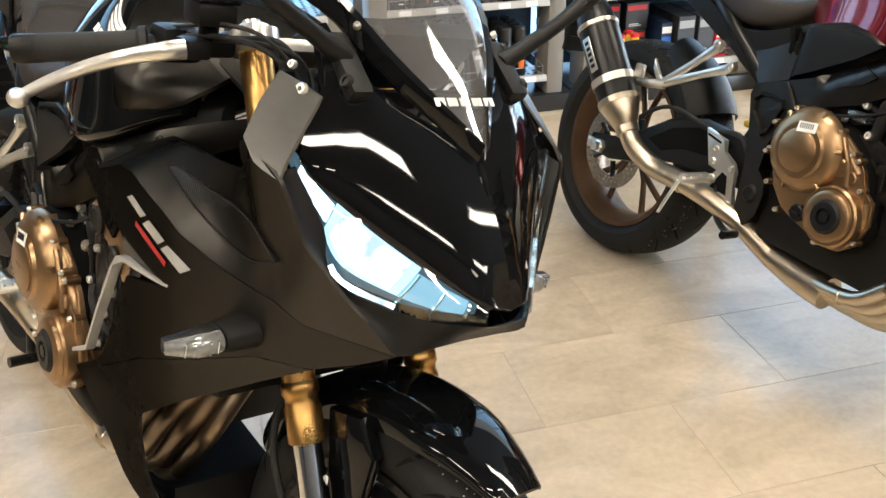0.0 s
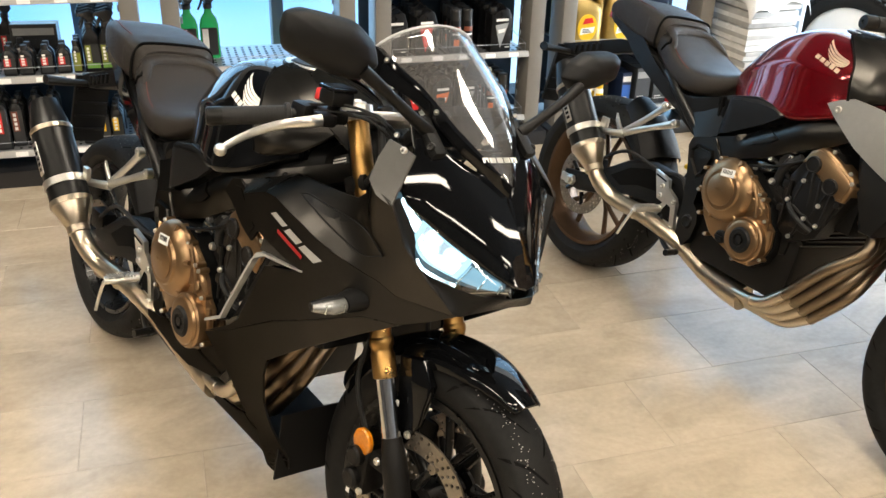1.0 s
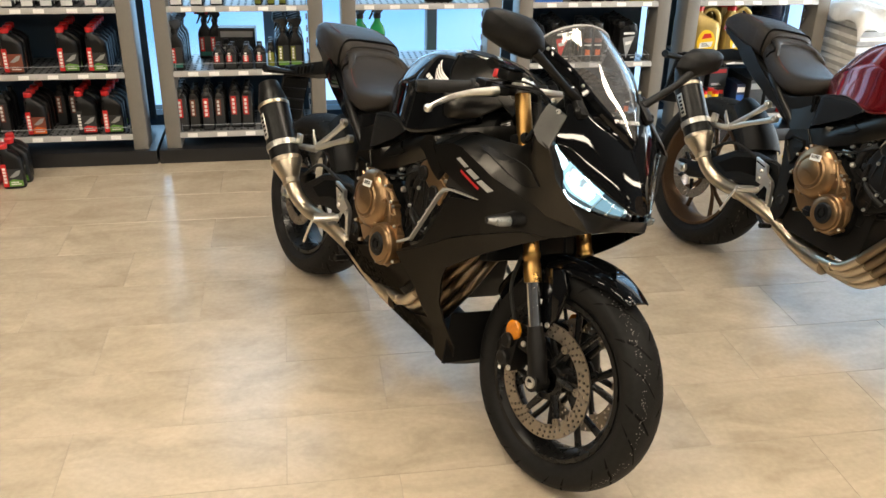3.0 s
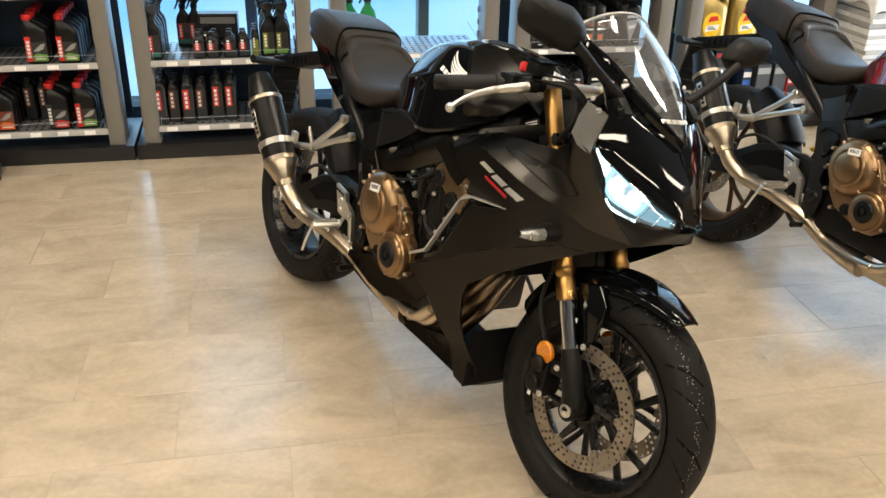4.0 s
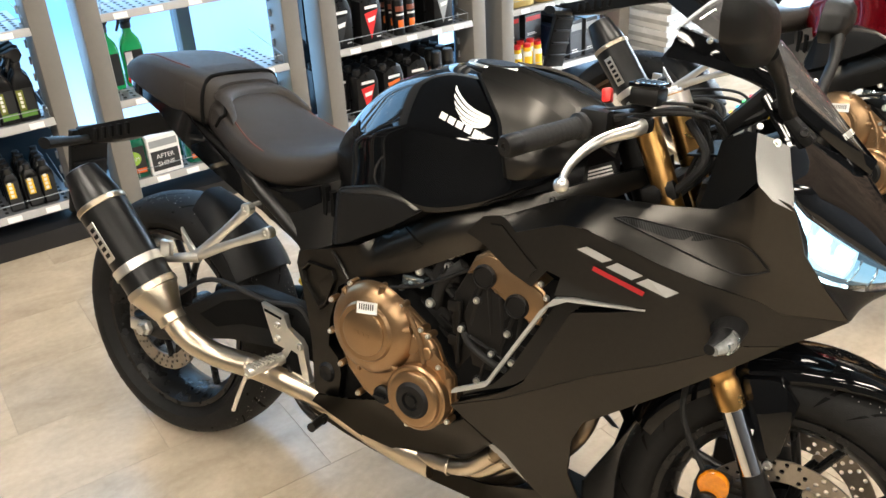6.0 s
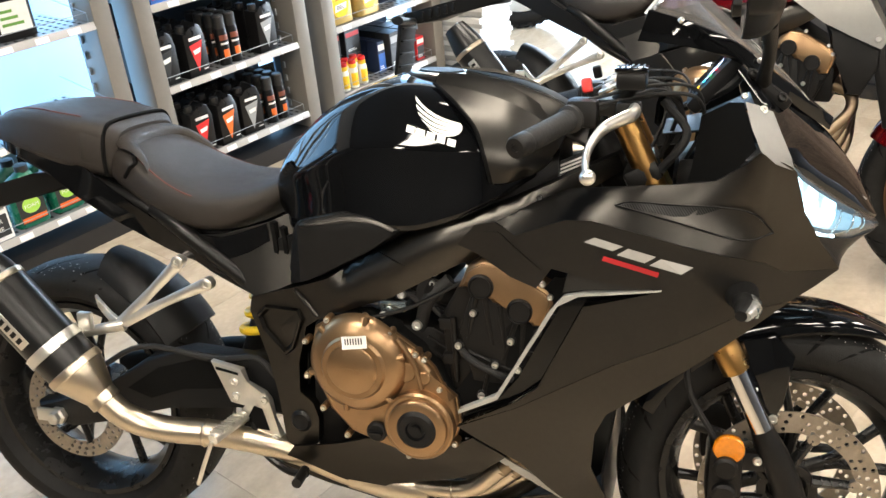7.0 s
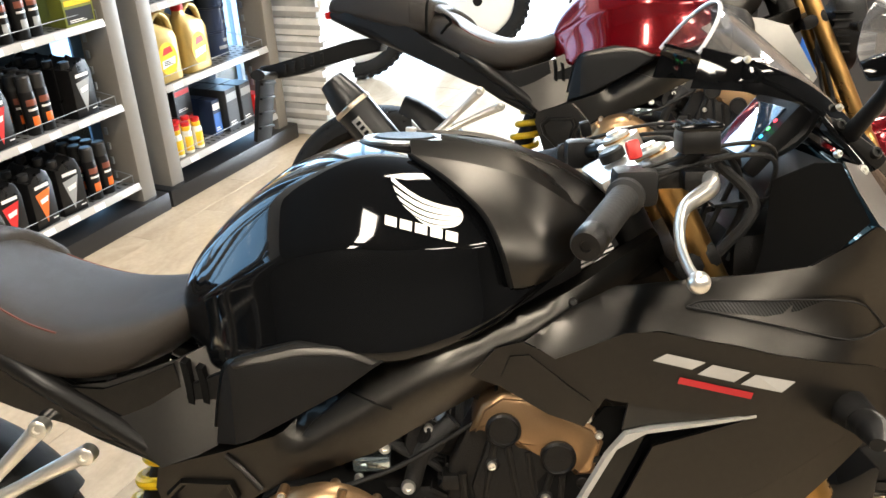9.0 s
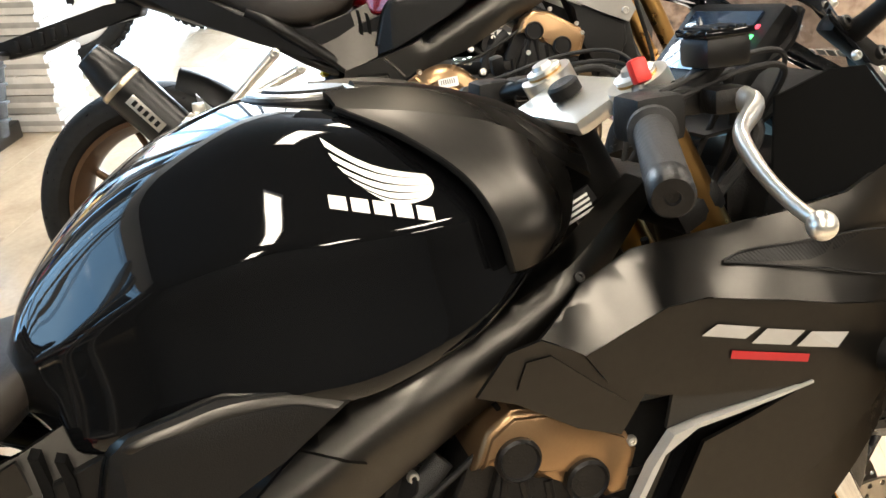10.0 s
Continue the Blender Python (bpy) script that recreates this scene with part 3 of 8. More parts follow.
    for p, q in (((0.226, 0.682), (0.240, 0.595)), ((0.212, 0.684), (0.196, 0.600)), ((0.282, 0.645), (0.258, 0.570)), ((0.294, 0.645), (0.288, 0.560)), ((0.196, 0.580), (0.288, 0.545)), ((0.240, 0.570), (0.222, 0.500)), ((0.170, 0.640), (0.175, 0.520)), ((0.252, 0.668), (0.262, 0.590))):
        part("cover_rib", tube(B(), [(p[0], -0.205, p[1]), (q[0], -0.204, q[1])], [0.0055, 0.004], 8, 0), DARK, chain)
    for x, z, r in ((0.207, 0.652, 0.0095), (0.245, 0.560, 0.0095), (0.180, 0.590, 0.009), (0.272, 0.606, 0.0095), (0.220, 0.500, 0.009), (0.285, 0.555, 0.009), (0.318, 0.625, 0.008)):
        part("boss", lathe(B(), [(r, 0), (r, 0.012), (r - 0.0015, 0.0135), (0.0001, 0.0135)], (x, -0.196, z), (0, -1, 0), 18), DARK, chain)
    for x, z in ((0.164, 0.560), (0.158, 0.625)):
        part("cover_lug", box(B(), (x, -0.190, z), (0.030, 0.028, 0.022), 0.006), DARK, chain)
    part("cover_hose", tube(B(), [(0.165, -0.190, 0.595), (0.200, -0.214, 0.570), (0.245, -0.216, 0.548), (0.275, -0.206, 0.535)], 0.0065, 10, 6), GRIP, chain)
    cam = [(0.180, 0.694), (0.196, 0.731), (0.222, 0.748), (0.258, 0.744), (0.335, 0.702), (0.346, 0.680), (0.332, 0.636), (0.308, 0.634), (0.296, 0.655), (0.262, 0.676), (0.240, 0.672), (0.226, 0.690), (0.205, 0.706)]
    part("cam_cover", prism(B(), cam, -0.13, -0.211, 0.008, 3), BRONZE, eng, "bronze painted cam cover")
    field = [(0.188, 0.697), (0.200, 0.726), (0.223, 0.741), (0.256, 0.737), (0.330, 0.697), (0.338, 0.680), (0.327, 0.643), (0.311, 0.641), (0.299, 0.661), (0.264, 0.683), (0.243, 0.680), (0.230, 0.697), (0.207, 0.713)]
    part("cam_cover_field", prism(B(), field, -0.205, -0.2145, 0.003), BRONZE, eng)
    for k in range(3):
        part("bolt", bolt(B(), ((0.262, 0.325, 0.338)[k], -0.208, (0.749, 0.712, 0.690)[k]), 0.0055), ALLOY, eng)
    for x, z in ((0.222, 0.702), (0.288, 0.664)):
        part("cam_plug", lathe(B(), [(0.022, 0), (0.022, 0.012), (0.019, 0.015), (0.017, 0.012), (0.0001, 0.012)], (x, -0.2075, z), (0, -1, 0), 28), DARK, eng)
    part("head_cover", box(box(B(), (0, 0, 0), (0.17, 0.34, 0.06), 0.015, pose(0.262, 0, 0.71, 0, 30, 0)), (0.32, 0, 0.60), (0.05, 0.3, 0.10), 0.01), DARK, eng)
    for x, z in ((0.207, 0.652), (0.245, 0.560), (0.180, 0.590), (0.272, 0.606), (0.220, 0.500), (0.285, 0.555)):
        part("bolt", bolt(B(), (x, -0.2095, z), 0.0062), ALLOY, eng)
    # starter, hoses and fittings behind the cylinders
    part("starter_motor", lathe(B(), [(0.026, 0), (0.030, 0.01), (0.030, 0.10), (0.022, 0.11), (0.010, 0.12)], (0.06, -0.02, 0.665), (0, -1, 0.05), 24), DARK, eng)
    bm = tube(B(), [(0.16, -0.18, 0.70), (0.12, -0.185, 0.66), (0.10, -0.17, 0.60)], 0.012, 12, 5)
    part("hose", bm, GRIP, eng)
    bm = lathe(B(), [(0.014, 0), (0.020, 0.01), (0.020, 0.04), (0.012, 0.05), (0.012, 0.065)], (0.165, -0.15, 0.655), (-0.6, -0.5, 0.4), 18)
    part("sensor", bm, DARK, eng)
    part("cable", tube(B(), [(0.24, -0.19, 0.735), (0.10, -0.205, 0.655), (0.0, -0.225, 0.625), (-0.045, -0.235, 0.60)], 0.0035, 8, 8), PLASTIC, eng)
    for x, y, z, r in ((0.145, -0.175, 0.725, 0.014), (0.131, -0.178, 0.709, 0.007), (0.072, -0.185, 0.667, 0.008), (0.099, -0.185, 0.612, 0.0095), (0.128, -0.18, 0.690, 0.006), (0.037, -0.19, 0.628, 0.006)):
        part("fitting", bolt(B(), (x, y, z), r, (0.1, -1, 0.15), 0.010), ALLOY, eng)
    part("connector", box(B(), (0.052, -0.165, 0.640), (0.050, 0.030, 0.022), 0.006), REFLECT, eng, "pale grey plug")
    for k in range(3):
        part("hose", tube(B(), [(0.02 + 0.03 * k, -0.15, 0.70 - 0.012 * k), (0.06 + 0.03 * k, -0.175, 0.672 - 0.012 * k), (0.12 + 0.015 * k, -0.165, 0.655 - 0.02 * k), (0.155, -0.14, 0.63 - 0.02 * k)], 0.0075 - 0.0012 * k, 10, 6), GRIP, eng)
    part("throttle_body", lathe(B(), [(0.026, 0), (0.026, 0.03), (0.021, 0.034), (0.021, 0.07), (0.026, 0.074), (0.026, 0.085)], (0.10, -0.10, 0.665), (0.3, -1, 0.1), 24), DARK, eng)
    part("cable_clamp", box(B(), (-0.048, -0.232, 0.598), (0.022, 0.02, 0.022), 0.004), ALLOY, eng)
    return eng


def build_frame(bike):
    top = [(-0.230, 0.636), (-0.136, 0.664), (-0.067, 0.688), (0.03, 0.746), (0.125, 0.804), (0.194, 0.815), (0.252, 0.838), (0.328, 0.868), (0.380, 0.890), (0.430, 0.908)]
    low = [(0.440, 0.880), (0.35, 0.83), (0.241, 0.760), (0.161, 0.722), (0.058, 0.665), (-0.05, 0.624), (-0.090, 0.608), (-0.116, 0.590), (-0.137, 0.515), (-0.139, 0.455), (-0.112, 0.436), (-0.101, 0.405), (-0.106, 0.355), (-0.135, 0.318), (-0.175, 0.330), (-0.188, 0.443), (-0.204, 0.513), (-0.236, 0.608)]

    def depth(x, z):
        y = float(np.interp(x, (-0.22, -0.05, 0.15, 0.30, 0.44), (0.172, 0.196, 0.205, 0.178, 0.075)))
        mid = float(np.interp(x, (-0.22, -0.07, 0.125, 0.25, 0.43), (0.60, 0.648, 0.755, 0.80, 0.905)))
        if x > -0.05:
            soft = min(1.0, max(0.0, (x - 0.06) / 0.10))
            round_face = 6.0 * (z - mid) ** 2 + 14.0 * max(0.0, z - mid - 0.010) ** 2
            flat_face = 0.8 * max(0.0, z - mid - 0.012) + 1.2 * min(0.0, z - mid) ** 2
            y -= flat_face + (round_face - flat_face) * soft
        return -y
    bm = sheet(B(), top + low, depth, 0.045, 0.015)
    frame_ob = part("frame", mirrored(bm), SPAR_PAINT, bike, "satin black twin-spar frame", 50)
    bump = sheet(B(), [(-0.030, 0.690), (-0.018, 0.704), (0.030, 0.742), (0.060, 0.736), (0.086, 0.727), (0.062, 0.708), (0.004, 0.684)], lambda x, z: depth(x, z) - 0.005, 0.012, 0.010)
    part("spar_pad", bump, SPAR_PAINT, frame_ob)
    rim = [(-0.215, 0.600), (-0.207, 0.575), (-0.163, 0.534), (-0.146, 0.549), (-0.125, 0.602), (-0.133, 0.619), (-0.196, 0.618)]
    cx, cz = sum(p[0] for p in rim) / 7, sum(p[1] for p in rim) / 7
    rows = [[(cx + (x - cx) * k, depth(x, z) - d, cz + (z - cz) * k) for x, z in rim + rim[:1]] for k, d in ((1.14, -0.001), (1.08, 0.006), (0.98, 0.006), (0.86, -0.004), (0.02, -0.004))]
    part("frame_rib", patch(B(), rows, 0.003, (0, 1, 0)), SPAR_PAINT, frame_ob, "", 25)
    pair("spar_infill", prism(B(), [(-0.20, 0.62), (-0.10, 0.625), (0.10, 0.735), (0.20, 0.80), (0.10, 0.83), (-0.08, 0.78), (-0.19, 0.74)], -0.138, -0.148, 0.003), PLASTIC, frame_ob)
    part("weld_seam", tube(B(), [(-0.134, depth(-0.134, 0.655) - 0.001, 0.660), (-0.112, depth(-0.112, 0.63) - 0.003, 0.640), (-0.090, depth(-0.090, 0.61) - 0.002, 0.614)], 0.0042, 8, 5), SPAR_PAINT, frame_ob)
    part("pivot_cap", lathe(B(), [(0.022, 0), (0.022, 0.02), (0.016, 0.026), (0.0001, 0.022)], (-0.140, -0.165, 0.395), (0, -1, 0), 24), PLASTIC, frame_ob)
    bm = tube(B(), [(-0.215, -0.150, 0.634), (-0.30, -0.146, 0.692), (-0.385, -0.142, 0.750), (-0.45, -0.125, 0.785)], 0.0155, 14, 5)
    tube(bm, [(-0.225, -0.135, 0.655), (-0.33, -0.125, 0.712), (-0.52, -0.11, 0.80), (-0.78, -0.06, 0.88)], 0.014, 12, 5)
    tube(bm, [(-0.19, -0.14, 0.62), (-0.30, -0.13, 0.69), (-0.40, -0.12, 0.74)], 0.011, 12, 5)
    part("subframe", mirrored(bm), FRAME, frame_ob)
    part("steering_head", tube(B(), [(0.43, 0, 0.84), (0.375, 0, 0.955)], 0.034, 20, 0), FRAME, frame_ob)
    part("cross_block", box(box(B(), (-0.16, 0, 0.50), (0.06, 0.30, 0.26), 0.02), (-0.02, 0, 0.70), (0.30, 0.26, 0.12), 0.03), DARK, frame_ob)
    return frame_ob


def build_rear(bike, rim_mat):
    wheel = spoke_wheel(bike, "rear_wheel", (-0.725, 0, 0.315), 0.315, 0.180, rim_mat, Matrix(), 5)
    bm = B()
    disc_mesh(bm, (-0.725, -0.098, 0.315), 0.082, 0.120, 0.005, 3, 34, 0.0042)
    part("rear_brake_disc", bm, DISC, wheel)
    for k in range(5):
        a = 2 * math.pi * k / 5
        part("carrier_arm", tube(B(), [(-0.725 + 0.040 * math.cos(a), -0.098, 0.315 + 0.040 * math.sin(a)), (-0.725 + 0.086 * math.cos(a), -0.098, 0.315 + 0.086 * math.sin(a))], 0.008, 8, 0), RIM, wheel)
    bm = prism(B(), [(-0.14, 0.455), (-0.25, 0.492), (-0.40, 0.498), (-0.50, 0.470), (-0.60, 0.402), (-0.68, 0.352), (-0.79, 0.340), (-0.79, 0.292), (-0.70, 0.288), (-0.58, 0.318), (-0.46, 0.372), (-0.30, 0.392), (-0.14, 0.370)], -0.100, -0.138, 0.010)
    tube(bm, [(-0.15, 0.10, 0.41), (-0.45, 0.12, 0.375), (-0.76, 0.128, 0.315)], [0.045, 0.045, 0.032], 16, 6, flat=0.5)
    box(bm, (-0.27, 0, 0.43), (0.10, 0.22, 0.08), 0.02)
    swing = part("swingarm", bm, PLASTIC, bike, "satin black swingarm")
    # raised near-black plate: the shade of a recess put into colour
    part("arm_recess", prism(B(), [(-0.27, 0.470), (-0.39, 0.478), (-0.475, 0.452), (-0.555, 0.398), (-0.50, 0.380), (-0.42, 0.412), (-0.29, 0.425)], -0.134, -0.1395, 0.002), GAP_BLACK, swing)
    part("axle_nut", lathe(B(), [(0.020, 0), (0.020, 0.012), (0.014, 0.016), (0.014, 0.026), (0.010, 0.028), (0.0001, 0.026)], (-0.735, -0.138, 0.315), (0, -1, 0), 6), ALLOY, swing)
    part("chain_adjuster", box(B(), (-0.760, -0.144, 0.315), (0.055, 0.008, 0.030), 0.003), ALLOY, swing)
    part("rear_caliper", box(box(B(), (-0.665, -0.115, 0.40), (0.085, 0.045, 0.06), 0.012), (-0.63, -0.12, 0.375), (0.05, 0.02, 0.05), 0.006), DARK, swing)
    part("brake_hose", tube(B(), [(-0.64, -0.135, 0.42), (-0.50, -0.15, 0.50), (-0.34, -0.15, 0.49), (-0.24, -0.16, 0.505), (-0.20, -0.16, 0.47)], 0.006, 8, 6), GRIP, swing)
    # hugger over the tyre
    rows = []
    for a in np.linspace(34, 77, 12):
        r = 0.342 + 0.012 * ((a - 34) / 43)
        w = 0.092 * (1 - 0.35 * ((a - 34) / 43) ** 2)
        c = Vector((-0.725, 0, 0.315)) + Vector((math.cos(radians(a)), 0, math.sin(radians(a)))) * r
        out = Vector((math.cos(radians(a)), 0, math.sin(radians(a))))
        rows.append([c + Vector((0, w * s, 0)) - out * (0.05 * abs(s) ** 3) for s in np.linspace(-1, 1, 11)])
    part("hugger", patch(B(), rows, 0.004, (0.3, 0, 1)), PLASTIC, swing, "matt black rear hugger mudguard")
    # shock absorber
    pts = [Vector((-0.302 + 0.038 * math.cos(a) + 0.052 * i / 96, -0.025 + 0.038 * math.sin(a), 0.490 + 0.135 * i / 96)) for i in range(97) for a in (2 * math.pi * 3.6 * i / 96,)]
    shock = part("shock_body", tube(B(), [(-0.318, -0.025, 0.45), (-0.228, -0.025, 0.69)], 0.026, 16, 0), DARK, bike)
    part("shock_spring", tube(B(), pts, 0.0095, 10, 0), YELLOW, shock, "yellow coil spring")
    # footrest hangers
    plate = [(-0.329, 0.497), (-0.263, 0.485), (-0.255, 0.458), (-0.219, 0.441), (-0.207, 0.425), (-0.202, 0.385), (-0.188, 0.354), (-0.196, 0.332), (-0.217, 0.332), (-0.257, 0.346), (-0.293, 0.351), (-0.306, 0.358), (-0.255, 0.413), (-0.292, 0.413)]
    hang = part("footrest_hanger", prism(B(), plate, -0.165, -0.178, 0.003), ALLOY, bike, "silver aluminium footrest hanger")
    tri = [(-0.242, 0.412), (-0.225, 0.407), (-0.212, 0.362), (-0.268, 0.366)]
    # near-black plates laid on: shade of the hanger's openings put into colour
    part("hanger_opening", prism(B(), tri, -0.176, -0.1792, 0), GAP_BLACK, hang)
    part("hanger_slot", prism(B(), [(-0.318, 0.487), (-0.270, 0.478), (-0.271, 0.473), (-0.318, 0.481)], -0.176, -0.1792, 0), GAP_BLACK, hang)
    for x, z in ((-0.281, 0.458), (-0.280, 0.428), (-0.219, 0.426), (-0.201, 0.346)):
        part("bolt", bolt(B(), (x, -0.178, z), 0.0085), ALLOY, hang)
    bm = tube(B(), [(-0.265, -0.18, 0.388), (-0.288, -0.262, 0.376)], [0.012, 0.010], 12, 0, flat=1.2)
    rest = part("footrest", bm, ALLOY, hang)
    for i in range(9):
        t = i / 9
        part("tread_rib", box(B(), (-0.268 - 0.020 * t, -0.195 - 0.066 * t, 0.386 - 0.010 * t + 0.010), (0.024, 0.004, 0.006)), ALLOY, rest)
    part("feeler", tube(B(), [(-0.290, -0.262, 0.372), (-0.312, -0.262, 0.32), (-0.330, -0.26, 0.275)], 0.0045, 8, 4), ALLOY, hang)
    bm = tube(B(), [(-0.250, -0.172, 0.375), (-0.225, -0.180, 0.315), (-0.170, -0.195, 0.290), (-0.125, -0.21, 0.298)], 0.008, 10, 6)
    tube(bm, [(-0.135, -0.195, 0.296), (-0.130, -0.245, 0.296)], 0.010, 12, 0)
    part("brake_pedal", bm, FRAME, hang)
    bm = B()
    tube(bm, [(-0.394, -0.140, 0.686), (-0.46, -0.150, 0.622), (-0.530, -0.165, 0.553)], [0.0130, 0.0100, 0.0130], 10, 5, flat=0.7)
    tube(bm, [(-0.336, -0.140, 0.645), (-0.43, -0.150, 0.602), (-0.530, -0.165, 0.553)], [0.0130, 0.0095, 0.0130], 10, 5, flat=0.7)
    tube(bm, [(-0.522, -0.165, 0.552), (-0.575, -0.182, 0.542), (-0.640, -0.200, 0.532)], [0.013, 0.011, 0.010], 10, 5, flat=0.8)
    for y in (-0.118, 0.118):
        part("subframe_strut", tube(B(), [(-0.245, y, 0.628), (-0.335, y, 0.672), (-0.43, y * 0.98, 0.732)], 0.0125, 14, 4), FRAME, bike)
    stay = part("passenger_footrest_hanger", bm, ALLOY, bike, "forked silver passenger footrest hanger")
    part("passenger_footrest", prism(B(), [(-0.535, 0.552), (-0.560, 0.572), (-0.590, 0.605), (-0.586, 0.580), (-0.562, 0.550)], -0.150, -0.158, 0.002), ALLOY, stay)
    for p in ((-0.394, -0.15, 0.686), (-0.336, -0.15, 0.645)):
        part("rubber_end", lathe(B(), [(0.013, -0.012), (0.013, 0.006), (0.010, 0.008), (0.006, 0.008), (0.005, 0.004), (0.0001, 0.004)], p, (0, -1, 0), 14), ALLOY, stay)
    return wheel


def build_exhaust(bike):
    ex = part("exhaust_pipe", tube(B(), [(0.03, -0.135, 0.258), (-0.06, -0.142, 0.270), (-0.17, -0.165, 0.318), (-0.31, -0.185, 0.345), (-0.43, -0.205, 0.353), (-0.50, -0.225, 0.382), (-0.545, -0.238, 0.43)], 0.026, 22, 8), STEEL, bike, "bare stainless steel exhaust pipe")
    a, b = Vector((-0.535, -0.236, 0.418)), Vector((-0.805, -0.262, 0.735))
    d = (b - a).normalized()
    at = lambda t: a + (b - a) * t
    part("pipe_weld", lathe(B(), [(0.0265, -0.004), (0.0285, 0), (0.0265, 0.004)], (-0.345, -0.191, 0.347), (-1, -0.15, 0.05), 24), STEEL, ex)
    part("pipe_collar", lathe(B(), [(0.028, -0.014), (0.031, -0.012), (0.031, 0.012), (0.028, 0.014)], at(0.02), d, 28), STEEL, ex)
    muffler = part("muffler", lathe(B(), [(0.030, 0.0), (0.034, 0.01), (0.054, 0.062), (0.054, 0.066)], at(0.03), d, 40), STEEL, ex, "stainless muffler end cone")
    part("band", lathe(B(), [(0.0555, 0), (0.057, 0.002), (0.057, 0.016), (0.0555, 0.018)], at(0.18), d, 40, closed=True), STEEL, muffler)
    part("sleeve", lathe(B(), [(0.0545, 0), (0.0545, 0.222)], at(0.19), d, 40), CARBON, muffler, "satin black muffler sleeve")
    part("band", lathe(B(), [(0.0555, 0), (0.057, 0.002), (0.057, 0.012), (0.0555, 0.014)], at(0.705), d, 40, closed=True), STEEL, muffler)
    part("end_cap", lathe(B(), [(0.053, 0), (0.051, 0.02), (0.036, 0.085), (0.030, 0.088), (0.029, 0.07), (0.027, 0.0)], at(0.735), d, 40), CARBON, muffler, "tapered black end cap")
    part("clamp", lathe(B(), [(0.0555, 0), (0.0585, 0.001), (0.0585, 0.021), (0.0555, 0.022)], at(0.315), d, 40, closed=True), ALLOY, muffler)
    part("clamp_lug", box(B(), at(0.345) + Vector((0.052, 0.035, 0.045)), (0.03, 0.014, 0.035), 0.004), ALLOY, muffler)
    plate = B()
    side = d.cross(Vector((0, 1, 0))).normalized()
    m = Matrix.Translation(at(0.52) + Vector((0, -0.0555, 0.0))) @ Matrix((( side.x, 0, d.x, 0), (side.y, -1, d.y, 0), (side.z, 0, d.z, 0), (0, 0, 0, 1)))
    box(plate, (0, 0, 0), (0.026, 0.002, 0.095), 0.0008, m)
    badge = part("badge", plate, ALLOY, muffler, "small pale metal badge plate")
    for i in range(5):
        part("badge_bar", box(B(), (0, 0.0014, -0.032 + 0.016 * i), (0.014, 0.0008, 0.009), 0, m), PLASTIC, badge)
    for i, y in enumerate((-0.12, -0.04, 0.04, 0.12)):
        part("header_pipe", tube(B(), [(0.345, y, 0.60), (0.392, y * 0.85 - 0.02, 0.575), (0.397, y * 0.5 - 0.08, 0.525), (0.335 + 0.019 * i, -0.168 + 0.022 * i, 0.452 - 0.014 * i), (0.245 + 0.019 * i, -0.168 + 0.022 * i, 0.335 - 0.016 * i)], 0.0165, 16, 8), TARNISHED, ex, "heat-tarnished header pipe")
        part("lower_header_pipe", tube(B(), [(0.249 + 0.019 * i, -0.168 + 0.022 * i, 0.341 - 0.016 * i), (0.195 + 0.012 * i, -0.163 + 0.022 * i, 0.290 - 0.016 * i), (0.14, -0.157 + 0.021 * i, 0.272 - 0.013 * i), (0.06, -0.145 + 0.014 * i, 0.264 - 0.009 * i)], 0.0168, 16, 8), STEEL, ex, "bare steel header pipe")
    for x, y, z in ((0.115, -0.150, 0.268), (0.150, -0.158, 0.272)):
        part("pipe_weld", lathe(B(), [(0.0182, -0.003), (0.0200, 0), (0.0182, 0.003)], (x, y, z), (1, 0, 0.05), 20), STEEL, ex)
    part("collector", tube(B(), [(0.10, -0.128, 0.252), (0.03, -0.132, 0.256), (-0.06, -0.142, 0.270)], [0.040, 0.037, 0.028], 20, 6), STEEL, ex)
    return ex


